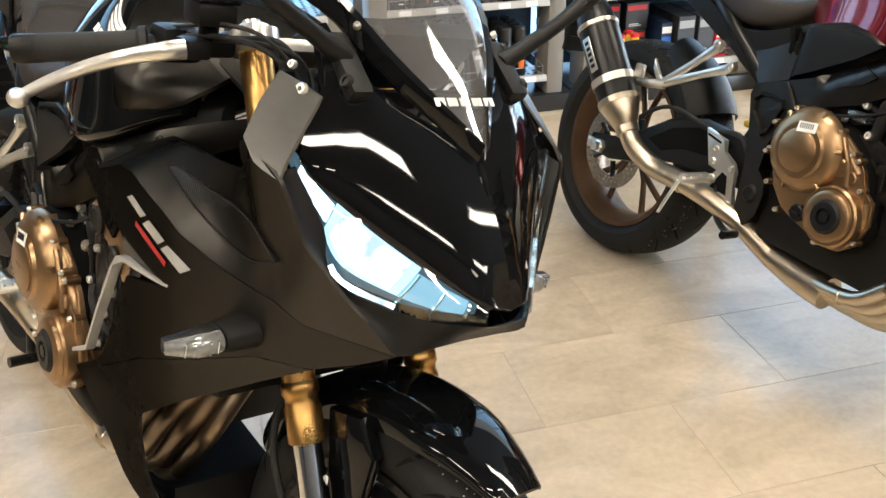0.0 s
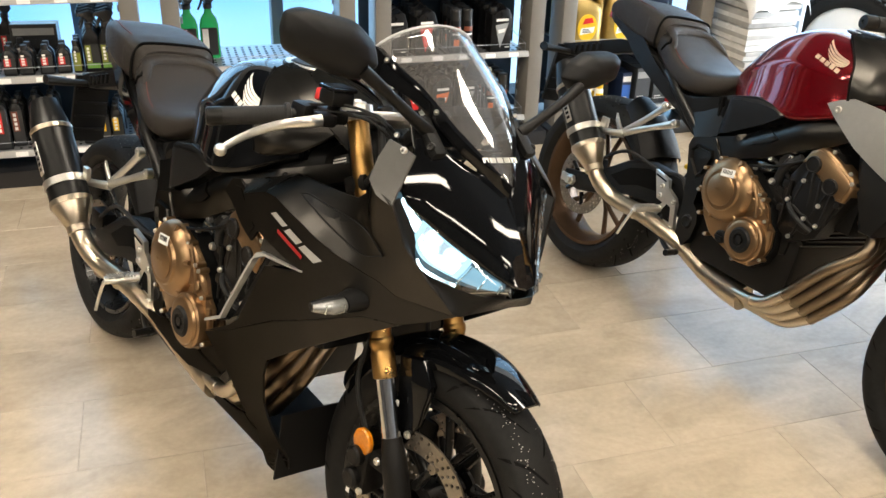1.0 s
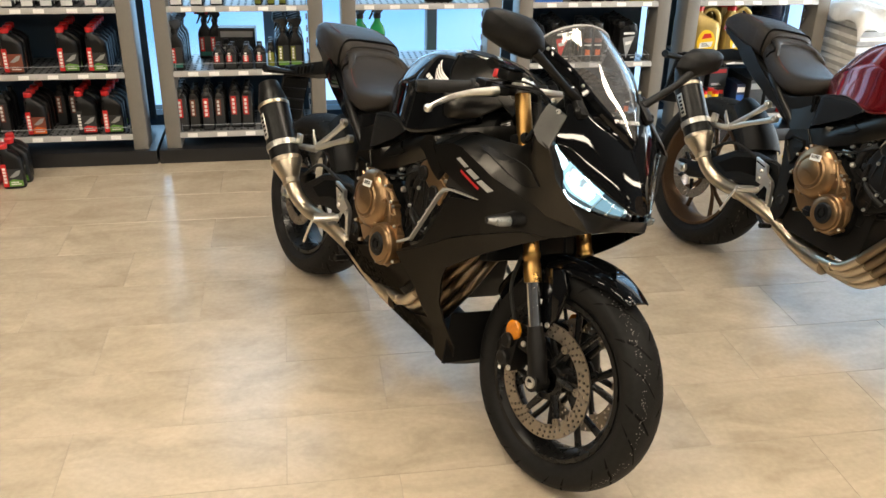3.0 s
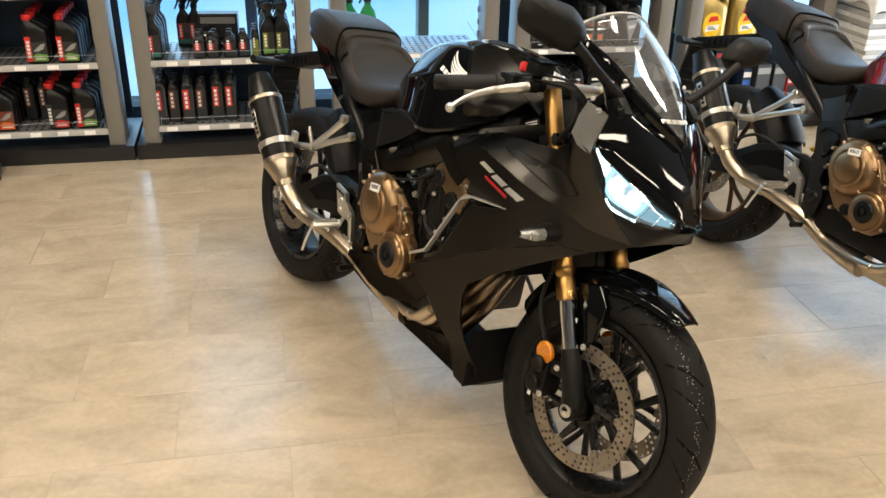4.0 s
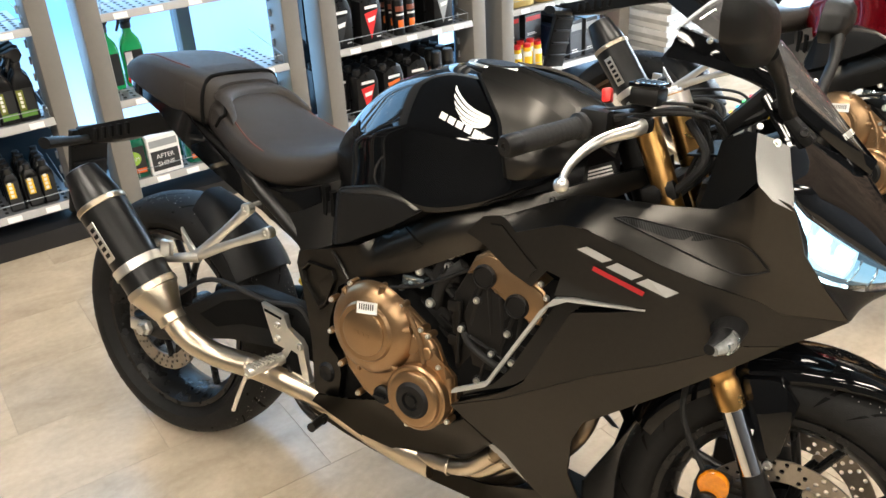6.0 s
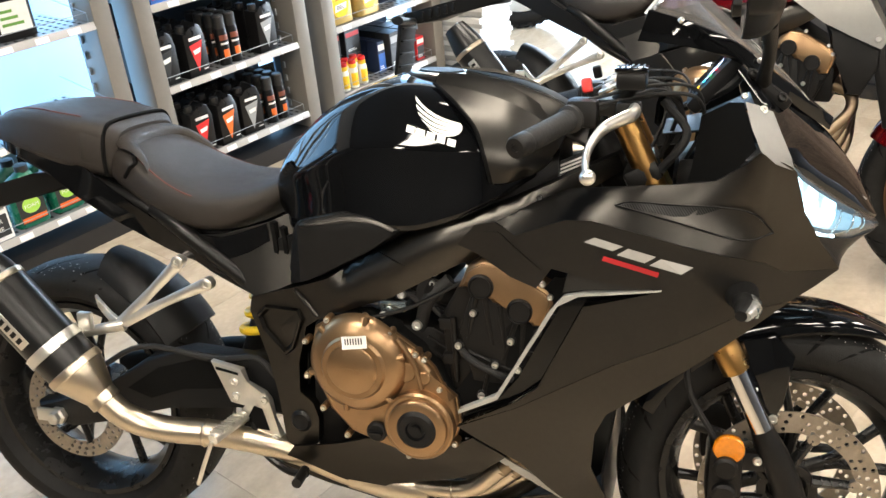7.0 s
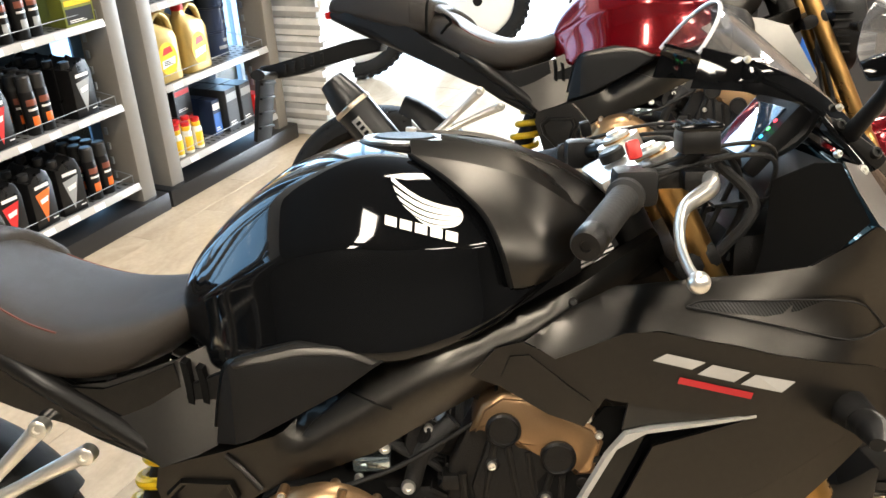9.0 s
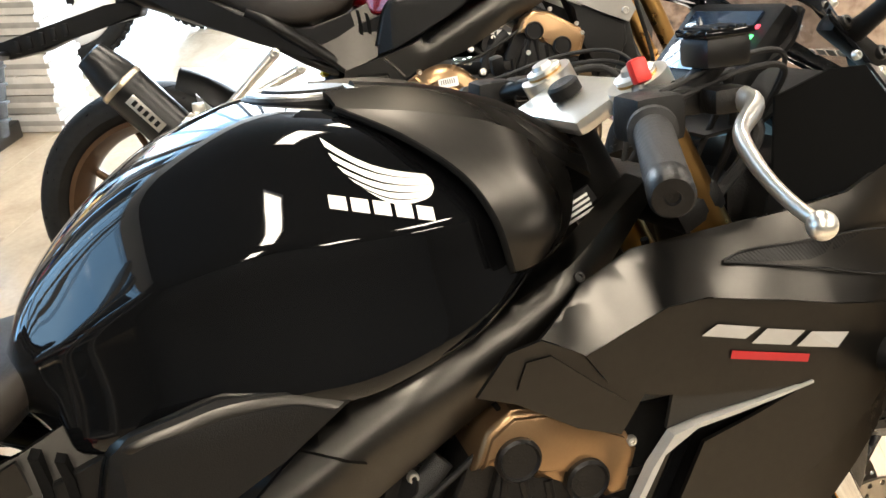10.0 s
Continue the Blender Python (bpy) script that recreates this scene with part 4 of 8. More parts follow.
def build_body(bike, paint, sport):
    # fuel tank
    tank_bm = tank_loft(B(), [
        (-0.212, 0.078, 0.846, 0.786), (-0.190, 0.110, 0.890, 0.770), (-0.150, 0.140, 0.935, 0.758), (-0.10, 0.166, 0.977, 0.764), (-0.045, 0.187, 1.009, 0.772),
        (0.034, 0.203, 1.034, 0.782), (0.109, 0.207, 1.030, 0.786), (0.20, 0.199, 1.006, 0.818), (0.26, 0.172, 0.985, 0.852), (0.30, 0.137, 0.965, 0.875)])
    skin = BVHTree.FromBMesh(tank_bm)
    tank = part("fuel_tank", tank_bm, paint, bike, "glossy painted fuel tank")
    wing_emblem(tank, lambda x, z: skin.ray_cast(Vector((x, -1, z)), Vector((0, 1, 0)))[0].y - 0.0012, WHITE_DECAL if sport else PALE_GOLD)
    filler = part("filler_cap", lathe(B(), [(0.062, 0), (0.062, 0.006), (0.056, 0.010), (0.042, 0.010), (0.040, 0.014), (0.0001, 0.014)], (0.10, 0, 1.026), (0.05, 0, 1), 40), PLASTIC, tank)
    part("filler_ring", lathe(B(), [(0.058, 0.008), (0.056, 0.0115), (0.046, 0.0115), (0.044, 0.008)], (0.10, 0, 1.026), (0.05, 0, 1), 40, closed=True), ALLOY, filler)
    for s in (-1, 1):
        part("bolt", bolt(B(), (0.185, 0.035 * s, 1.016), 0.006, (0.2, 0, 1)), STEEL, tank)
    part("airbox", loft(B(), [(-0.16, 0.11, 0.80, 0.66, 0.73, 3), (-0.05, 0.150, 0.83, 0.68, 0.76, 3), (0.10, 0.165, 0.85, 0.72, 0.79, 3), (0.24, 0.150, 0.90, 0.78, 0.84, 3), (0.33, 0.09, 0.92, 0.83, 0.87, 3)], 24, 4), PLASTIC, bike)
    # front tank shroud: a narrow top face, a ridge and a hollow flank
    lines = [smoothed(r, 5) for r in (
        [(0.112, -0.055, 1.040), (0.19, -0.066, 1.034), (0.262, -0.075, 1.010), (0.345, -0.060, 0.950)],
        [(0.118, -0.100, 1.026), (0.195, -0.118, 1.014), (0.270, -0.124, 0.990), (0.340, -0.092, 0.937)],
        [(0.166, -0.148, 1.000), (0.225, -0.160, 0.978), (0.278, -0.158, 0.958), (0.336, -0.110, 0.925)],
        [(0.208, -0.180, 0.964), (0.250, -0.184, 0.945), (0.286, -0.178, 0.930), (0.328, -0.130, 0.912)],
        [(0.228, -0.202, 0.925), (0.255, -0.199, 0.912), (0.285, -0.189, 0.903), (0.315, -0.150, 0.897)],
        [(0.240, -0.201, 0.876), (0.255, -0.197, 0.876), (0.272, -0.190, 0.880), (0.296, -0.172, 0.886)])]
    flank = [smoothed([r[k] for r in lines[1:]], 5) for k in range(len(lines[0]))]
    shroud = pair("tank_shroud", patch(B(), [[r[k] for r in flank] for k in range(len(flank[0]))], 0.006, (0, -0.8, 0.6)), MATTE, bike, "matt black tank shroud", 30)
    pair("shroud_top_face", patch(B(), [lines[0], [a.lerp(c, 0.5) + Vector((0, 0, 0.002)) for a, c in zip(lines[0], lines[1])], lines[1]], 0.006, (0, -0.3, 1)), MATTE, shroud, "", 30)
    # near-black line along the seam, painting the shade of a gap
    for y in (1, -1):
        part("shroud_gap", tube(B(), [Vector((q.x - 0.003, q.y * y, q.z)) for q in flank[0]], 0.0032, 8, 0), GAP_BLACK, shroud)
    top = []
    for x in np.linspace(0.150, 0.375, 10):
        zt = float(np.interp(x, (0.15, 0.24, 0.31, 0.375), (1.040, 1.024, 0.998, 0.955)))
        w = float(np.interp(x, (0.15, 0.22, 0.31, 0.375), (0.045, 0.095, 0.10, 0.07)))
        top.append([(x, w * s, zt - 0.034 * abs(s) ** 2.5) for s in np.linspace(-1, 1, 11)])
    part("tank_top_panel", patch(B(), top, 0.006), MATTE, bike)
    # seat
    seat = part("rider_seat", loft(B(), [
        (-0.575, 0.085, 0.900, 0.83, 0.86, 2.6), (-0.545, 0.110, 0.908, 0.81, 0.855, 2.8), (-0.50, 0.125, 0.895, 0.79, 0.845, 3.8), (-0.44, 0.142, 0.858, 0.762, 0.815, 3.8), (-0.37, 0.152, 0.832, 0.742, 0.79, 3.8),
        (-0.30, 0.150, 0.826, 0.742, 0.785, 3.8), (-0.23, 0.128, 0.838, 0.76, 0.80, 2.9), (-0.18, 0.098, 0.862, 0.80, 0.83, 2.6), (-0.145, 0.075, 0.892, 0.85, 0.87, 2.4)], 36, 5), VINYL, bike, "black vinyl rider seat")
    pillion = part("pillion_seat", loft(B(), [
        (-0.870, 0.045, 0.928, 0.902, 0.913, 2.6), (-0.849, 0.072, 0.945, 0.895, 0.918, 3.6), (-0.783, 0.100, 0.966, 0.882, 0.925, 4.8), (-0.716, 0.116, 0.972, 0.866, 0.920, 5.2), (-0.650, 0.124, 0.965, 0.848, 0.91, 5.2),
        (-0.60, 0.124, 0.957, 0.838, 0.90, 5.2), (-0.555, 0.118, 0.945, 0.83, 0.89, 4.8), (-0.535, 0.10, 0.930, 0.84, 0.885, 3.6)], 36, 5), VINYL, bike, "black vinyl pillion seat")
    def skin_of(ob):
        return BVHTree.FromPolygons([v.co for v in ob.data.vertices], [p.vertices for p in ob.data.polygons])

    rider, rear = skin_of(seat), skin_of(pillion)

    def on_top(tree, x, y, lift):
        hit = tree.ray_cast(Vector((x, y, 1.3)), Vector((0, 0, -1)))
        return hit[0] + hit[1] * lift if hit[0] is not None else None

    # raised horseshoe round the back of the rider's seat
    inner = smoothed([(-0.452, -0.128, 0), (-0.458, -0.112, 0), (-0.474, -0.098, 0), (-0.500, -0.082, 0), (-0.512, -0.045, 0), (-0.514, 0.0, 0), (-0.512, 0.045, 0), (-0.500, 0.082, 0), (-0.474, 0.098, 0), (-0.458, 0.112, 0), (-0.452, 0.128, 0)], 4)
    outer = smoothed([(-0.520, -0.113, 0), (-0.532, -0.106, 0), (-0.540, -0.096, 0), (-0.546, -0.082, 0), (-0.550, -0.045, 0), (-0.551, 0.0, 0), (-0.550, 0.045, 0), (-0.546, 0.082, 0), (-0.540, 0.096, 0), (-0.532, 0.106, 0), (-0.520, 0.113, 0)], 4)
    lip = []
    for a, c in zip(inner, outer):
        line = []
        for t, h in ((0, -0.003), (0.06, 0.008), (0.16, 0.013), (0.45, 0.016), (0.8, 0.018), (1.0, 0.016)):
            q = a.lerp(c, t)
            p = on_top(rider, q.x, q.y, 0.0)
            line.append(Vector((q.x, q.y, (p.z if p is not None else 0.85) + h)))
        lip.append(line)
    part("seat_bolster", patch(B(), lip, 0.0), VINYL, seat, "raised bolster behind the rider", 60)
    # near-black tubes on the vinyl stand for shade in the sunken seams
    for own, line in ((seat, [(-0.515, -0.138, 0.838), (-0.498, -0.139, 0.858), (-0.480, -0.131, 0.876), (-0.487, -0.116, 0.90), (-0.506, -0.092, 0.91), (-0.513, -0.05, 0.92), (-0.514, 0.0, 0.92)]), (pillion, [(-0.553, -0.118, 0.842), (-0.553, -0.121, 0.875), (-0.553, -0.117, 0.912), (-0.553, -0.100, 0.938), (-0.553, -0.07, 0.9445), (-0.553, 0.0, 0.9465)])):
        whole = line + [(x, -y, z) for x, y, z in reversed(line[:-1])]
        pts = smoothed(whole, 5)
        if own is seat:
            pts = [rider.find_nearest(q)[0] + Vector((0, 0, 0.003)) for q in pts]
        part("seat_channel", tube(B(), pts, 0.0042, 8, 0), GAP_BLACK, own, "near-black line painting the shade of a sunken seam")
    part("seat_strap", loft(B(), [(-0.603, 0.122, 0.955, 0.842, 0.90, 3.4), (-0.601, 0.1265, 0.9605, 0.838, 0.90, 3.4), (-0.575, 0.1245, 0.9545, 0.836, 0.895, 3.3), (-0.556, 0.1205, 0.9480, 0.834, 0.89, 3.2), (-0.552, 0.115, 0.943, 0.838, 0.89, 3.2)], 36, 4), VINYL, pillion, "stitched vinyl band")
    thread = material("seam_thread", (0.13, 0.032, 0.022), 0.7) if "seam_thread" not in bpy.data.materials else bpy.data.materials["seam_thread"]
    for s in (-1, 1):
        for tree, own, pts in ((rider, seat, [(-0.500, 0.105), (-0.47, 0.115), (-0.43, 0.127), (-0.39, 0.137), (-0.355, 0.1425)]), (rear, pillion, [(-0.61, 0.100), (-0.67, 0.100), (-0.73, 0.090), (-0.79, 0.074), (-0.83, 0.056)])):
            line = [on_top(tree, p.x, p.y * s, 0.0004) for p in smoothed([(x, y, 0) for x, y in pts], 5)]
            part("seam", tube(B(), [p for p in line if p is not None], 0.0014, 6, 0), thread, own, "dark red seam")
    # tail and side panels
    tail = [(-0.861, 0.908), (-0.766, 0.912), (-0.666, 0.880), (-0.60, 0.858), (-0.538, 0.818), (-0.46, 0.775), (-0.383, 0.745), (-0.300, 0.738), (-0.245, 0.755), (-0.205, 0.770), (-0.190, 0.700), (-0.177, 0.652), (-0.225, 0.636), (-0.263, 0.655), (-0.31, 0.668), (-0.43, 0.710), (-0.552, 0.760), (-0.632, 0.800), (-0.705, 0.846), (-0.766, 0.868), (-0.849, 0.888)]
    tdepth = lambda x, z: -float(np.interp(x, (-0.866, -0.80, -0.60, -0.40, -0.25, -0.17), (0.050, 0.092, 0.125, 0.150, 0.150, 0.142))) + 0.10 * max(0.0, 0.80 - z) * (1 if x < -0.35 else 0.3)
    bm = sheet(B(), tail, tdepth, 0.006, 0.03)
    pair("tail_panel", bm, GLOSS if sport else PLASTIC, bike, "black tail side panels")
    side = [(-0.205, 0.770), (-0.160, 0.790), (-0.126, 0.792), (-0.118, 0.74), (-0.150, 0.664), (-0.177, 0.652), (-0.225, 0.636), (-0.30, 0.70), (-0.37, 0.735), (-0.30, 0.742), (-0.245, 0.758)]
    cover_ob = pair("side_cover", sheet(B(), side, lambda x, z: -0.126 - 0.32 * (0.79 - z) + 0.10 * max(0, -0.20 - x), 0.008, 0.02), MATTE, bike, "matt black side cover")
    # slots are near-black plates, the shade inside them given as colour
    for i in range(2):
        x = -0.193 + 0.020 * i
        part("vent_slot", prism(B(), [(x, 0.775 - 0.008 * i), (x + 0.008, 0.772 - 0.008 * i), (x + 0.013, 0.745), (x + 0.014, 0.715), (x + 0.006, 0.718), (x + 0.004, 0.745)], -0.115, -0.1515, 0), GAP_BLACK, cover_ob)
    knee = [(-0.150, 0.668), (-0.122, 0.780), (-0.104, 0.796), (-0.03, 0.812), (0.045, 0.806), (0.080, 0.790), (0.02, 0.748), (-0.09, 0.690)]
    pair("knee_panel", sheet(B(), knee, lambda x, z: -0.204 + 0.3 * max(0, z - 0.792 - 0.10 * min(0.0, x)) + 0.9 * max(0, -0.110 - x), 0.012, 0.012), PLASTIC, bike, "black knee panel", 25)
    kdepth = lambda x, z: -0.204 + 0.3 * max(0, z - 0.792 - 0.10 * min(0.0, x)) + 0.9 * max(0, -0.110 - x)
    rim = smoothed([Vector((x, 0, z)) for x, z in ((-0.150, 0.690), (-0.139, 0.730), (-0.124, 0.774), (-0.106, 0.792), (-0.066, 0.801), (-0.03, 0.808), (0.008, 0.808), (0.045, 0.803), (0.076, 0.790))], 4)
    core = Vector((-0.03, 0, 0.755))
    for y in (1, -1):
        rows = [[Vector((p.x + d.x * a, y * (kdepth(p.x, p.z) + dy), p.z + d.z * a)) for a, dy in ((-0.005, 0.010), (0.0, 0.002), (0.002, -0.0005), (0.009, -0.004), (0.012, -0.0042))] for p in rim for d in ((core - p).normalized(),)]
        part("knee_panel_edge", patch(B(), rows, 0.003, (0, -y, 0.5)), MATTE, bike, "bevelled panel edge", 50)
    under = loft(B(), [(-0.874, 0.040, 0.912, 0.880, 0.895, 2.4), (-0.807, 0.070, 0.905, 0.850, 0.88, 2.6), (-0.683, 0.09, 0.88, 0.80, 0.84, 2.8), (-0.50, 0.10, 0.83, 0.73, 0.78, 2.8), (-0.30, 0.11, 0.76, 0.68, 0.72, 2.8)], 24, 4)
    part("tail_underside", under, PLASTIC, bike)
    part("tail_light", box(B(), (-0.870, 0, 0.893), (0.03, 0.085, 0.022), 0.006), TAIL_RED, bike, "red tail light")
    # number-plate carrier
    arm = [(-0.70, 0.835), (-0.80, 0.822), (-0.95, 0.780), (-1.05, 0.752), (-1.105, 0.742), (-1.110, 0.726), (-1.045, 0.706), (-0.96, 0.722), (-0.85, 0.765), (-0.72, 0.790)]
    bm = prism(B(), arm, 0.036, -0.036, 0.008)
    holder = part("plate_carrier", bm, PLASTIC, bike, "black ribbed number-plate carrier")
    for k in range(5):
        part("carrier_rib", box(B(), (-0.90 - 0.030 * k, 0, 0.770 - 0.0085 * k), (0.012, 0.086, 0.030), 0.003), PLASTIC, holder)
    bm = tube(B(), [(-1.052, -0.165, 0.724), (-1.058, -0.06, 0.718), (-1.058, 0.06, 0.718), (-1.052, 0.165, 0.724)], [0.015, 0.011, 0.011, 0.015], 12, 5, flat=1.5)
    part("rear_indicator_bar", bm, PLASTIC, holder)
    for s in (-1, 1):
        part("rear_indicator_lens", tube(B(), [(-1.062, 0.10 * s, 0.722), (-1.060, 0.160 * s, 0.724)], [0.011, 0.012], 12, 0), INDICATOR, holder)
    bm = prism(B(), [(-1.092, 0.735), (-1.110, 0.735), (-1.128, 0.515), (-1.116, 0.512)], 0.055, -0.055, 0.003)
    bracket = part("plate_bracket", bm, PLASTIC, holder)
    for k in range(4):
        part("bracket_rib", box(B(), (-1.100 - 0.004 * k, 0, 0.69 - 0.045 * k), (0.022, 0.10, 0.008), 0.002), PLASTIC, bracket)


def build_front(bike, sport, rim_mat, fender_mat, steer):
    m = steering(steer)
    axle = Vector((0.742, 0, 0.302))
    wheel = spoke_wheel(bike, "front_wheel", axle, 0.302, 0.122, rim_mat, m, 6)
    for s in (-1, 1):
        bm = B()
        disc_mesh(bm, axle + Vector((0, 0.072 * s, 0)), 0.116, 0.155, 0.005, 3, 46, 0.0042)
        disc = part("front_brake_disc", bm, DISC, wheel, "drilled steel brake disc")
        for k in range(6):
            a = 2 * math.pi * k / 6 + 0.2
            p = axle + Vector((0.112 * math.cos(a), 0.072 * s, 0.112 * math.sin(a)))
            part("disc_bobbin", lathe(B(), [(0.011, -0.005), (0.011, 0.005), (0.006, 0.006), (0.0001, 0.004)], p, (0, s, 0), 14), DISC, disc)
        bm = lathe(B(), [(0.036, -0.004), (0.052, -0.004), (0.052, 0.004), (0.036, 0.004)], axle + Vector((0, 0.066 * s, 0)), (0, 1, 0), 36, closed=True)
        carrier = part("disc_carrier", bm, RIM, disc)
        for k in range(6):
            a = 2 * math.pi * k / 6 + 0.2
            part("carrier_arm", tube(B(), [axle + Vector((0.046 * math.cos(a + 0.3), 0.067 * s, 0.046 * math.sin(a + 0.3))), axle + Vector((0.110 * math.cos(a), 0.070 * s, 0.110 * math.sin(a)))], [0.012, 0.008], 8, 0), RIM, wheel)
    fork = part("fork", box(B(), (0, 0, 0), (0.06, 0.25, 0.035), 0.010, m @ pose(0.893 - RAKE * 0.875 - 0.01, 0, 0.875, 0, -25.5, 0)), DARK, bike, "gold upside-down fork")
    fx = lambda z, y: m @ Vector((0.893 - RAKE * z, y, z))
    for s in (-1, 1):
        y = 0.104 * s
        leg = part("fork_leg", tube(B(), [fx(0.600, y), fx(1.015, y)], 0.0215, 28, 0), GOLD, fork, "gold anodised fork tube")
        d = (fx(1, y) - fx(0, y)).normalized()
        part("fork_seal", lathe(B(), [(0.0205, -0.030), (0.0238, -0.028), (0.0238, 0.016), (0.0215, 0.022), (0.0215, 0.030), (0.0242, 0.034), (0.0242, 0.046), (0.0226, 0.050)], fx(0.565, y), d, 30), GOLD, leg)
        part("inner_tube", tube(B(), [fx(0.545, y), fx(0.385, y)], 0.0190, 28, 0), CHROME, leg, "polished chrome inner tube")
        bm = tube(B(), [fx(0.435, y + 0.0), fx(0.39, y), fx(0.345, y), m @ (axle + Vector((0, y, 0)))], [0.020, 0.026, 0.026, 0.028], 16, 3)
        lathe(bm, [(0.026, -0.022), (0.026, 0.022)], m @ (axle + Vector((0, y, 0))), (0, 1, 0), 24)
        box(bm, (0.660, y, 0.375), (0.10, 0.026, 0.035), 0.006, m)
        bracket = part("axle_bracket", bm, DARK, leg)
        part("axle_end", lathe(B(), [(0.016, 0), (0.016, 0.006), (0.011, 0.007), (0.010, 0.002), (0.0001, 0.002)], m @ (axle + Vector((0, y + 0.022 * s, 0))), (0, s, 0), 20), ALLOY, leg)
        cal = B()
        box(cal, (0.628, 0.092 * s, 0.345), (0.060, 0.068, 0.120), 0.014, m @ pose(0, 0, 0, 0, 0, 0))
        for k in range(2):
            lathe(cal, [(0.021, 0), (0.021, 0.012), (0.016, 0.016), (0.0001, 0.016)], m @ Vector((0.628, 0.124 * s, 0.318 + 0.050 * k)), (0, s, 0), 20)
        caliper = part("brake_caliper", cal, DARK, leg, "black radial brake caliper")
        for dx, dz in ((-0.01, 0.066), (0.01, -0.055), (0.04, 0.03)):
            part("bolt", bolt(B(), m @ Vector((0.640 + dx, 0.122 * s, 0.352 + dz)), 0.008, (0, s, 0)), ALLOY, caliper)
        bars = B()
        for k in range(3):
            box(bars, (0.622 + 0.003 * k, 0.1275 * s, 0.285 + 0.016 * k), (0.010, 0.0008, 0.010), 0, m)
        part("caliper_bars", bars, WHITE_DECAL, caliper)
        part("reflector", lathe(B(), [(0.027, 0), (0.027, 0.007), (0.024, 0.010), (0.0001, 0.011)], m @ Vector((0.632, 0.118 * s, 0.400)), (0, s, 0), 32), AMBER, leg, "round amber reflector")
        part("brake_hose", tube(B(), [m @ Vector(p) for p in ((0.615, 0.10 * s, 0.40), (0.56, 0.10 * s, 0.50), (0.55, 0.075 * s, 0.62), (0.50, 0.05 * s, 0.80))], 0.0055, 8, 6), GRIP, leg)
        tag = B()
        for k in range(4):
            box(tag, (0.672 + 0.0, 0.094 * s, 0.50 - 0.018 * k), (0.007, 0.0008, 0.012), 0, m)
        part("fork_tag_bars", tag, WHITE_DECAL, leg)
    # mudguard
    rows = []
    for a in np.linspace(61, 152, 22):
        t = (a - 61) / 91
        r = 0.322 + 0.010 * math.sin(math.pi * t) + 0.012 * (1 - t) ** 2
        w = 0.068 * (0.55 + 0.45 * min(1, t * 4.5)) * (1 - 0.12 * t)
        drop = 0.050 * min(1.0, t * 2.2)
        c = axle + Vector((math.cos(radians(a)), 0, math.sin(radians(a)))) * r
        out = Vector((math.cos(radians(a)), 0, math.sin(radians(a))))
        rows.append([m @ (c + Vector((0, w * math.copysign(min(1.0, abs(s) * 1.25) ** 0.8, s), 0)) - out * (drop * max(0.0, abs(s) - 0.45) ** 1.4 * 1.9 + 0.010 * s * s)) for s in np.linspace(-1, 1, 17)])
    guard = part("mudguard", patch(B(), rows, 0.004, (0, 0, 1)), fender_mat, bike, "glossy front mudguard", 60)
    flap = [(0.640, 0.585), (0.700, 0.600), (0.735, 0.560), (0.722, 0.470), (0.700, 0.420), (0.676, 0.430), (0.660, 0.50)]
    bm = mirrored(prism(B(), flap, -0.064, -0.082, 0.006))
    bmesh.ops.transform(bm, matrix=m, verts=bm.verts)
    part("mudguard_stay", bm, fender_mat if not sport else GLOSS, guard)
    for s in (-1, 1):
        part("bolt", bolt(B(), m @ Vector((0.706, 0.082 * s, 0.445)), 0.008, (0, s, 0)), ALLOY, guard)
    # triple clamp
    bm = box(B(), (0, 0, 0), (0.085, 0.165, 0.020), 0.009, m @ pose(0.392, 0, 0.985, 0, -25.5, 0))
    for s in (-1, 1):
        lathe(bm, [(0.032, -0.014), (0.032, 0.014)], fx(1.0, 0.104 * s), (-RAKE, 0, 1), 24)
    clamp = part("triple_clamp", bm, ALLOY, fork, "bare aluminium top clamp")
    for s in (-1, 1):
        part("fork_cap", lathe(B(), [(0.021, 0), (0.021, 0.005), (0.017, 0.007), (0.013, 0.007), (0.011, 0.012), (0.0001, 0.012)], fx(1.014, 0.104 * s), (-RAKE, 0, 1), 24), ALLOY, clamp)
    part("ignition_lock", lathe(B(), [(0.018, 0), (0.018, 0.012), (0.015, 0.015), (0.0001, 0.014)], m @ Vector((0.385, 0, 0.996)), (-RAKE, 0, 1), 24), PLASTIC, clamp)
    # handlebars
    for s in (-1, 1):
        if sport:
            p0, p1 = Vector((0.414, 0.112 * s, 1.004)), Vector((0.308, 0.356 * s, 0.962))
        else:
            p0, p1 = Vector((0.42, 0.10 * s, 1.085)), Vector((0.325, 0.395 * s, 1.065))
        if sport:
            # the right-hand bar stands as given here; its twin follows the turned fork
            p0, p1 = (m.inverted() @ Vector((q.x, -abs(q.y), q.z)) for q in (p0, p1))
            p0.y, p1.y = abs(p0.y) * s, abs(p1.y) * s
        p0, p1 = m @ p0, m @ p1
        d = (p1 - p0).normalized()
        ln = (p1 - p0).length
        at = lambda q: p0 + d * q
        bm = tube(B(), [p0 - d * 0.015, at(ln * 0.5)], 0.0115, 16, 0)
        bar = part("handlebar", bm, FRAME, fork, "black clip-on handlebar")
        prof = [(0.014, ln * 0.42), (0.022, ln * 0.42 + 0.002), (0.022, ln * 0.42 + 0.010), (0.0165, ln * 0.42 + 0.014)]
        for k in range(12):
            h = ln * 0.47 + k * 0.0095
            prof += [(0.0170, h), (0.0173, h + 0.003), (0.0170, h + 0.006)]
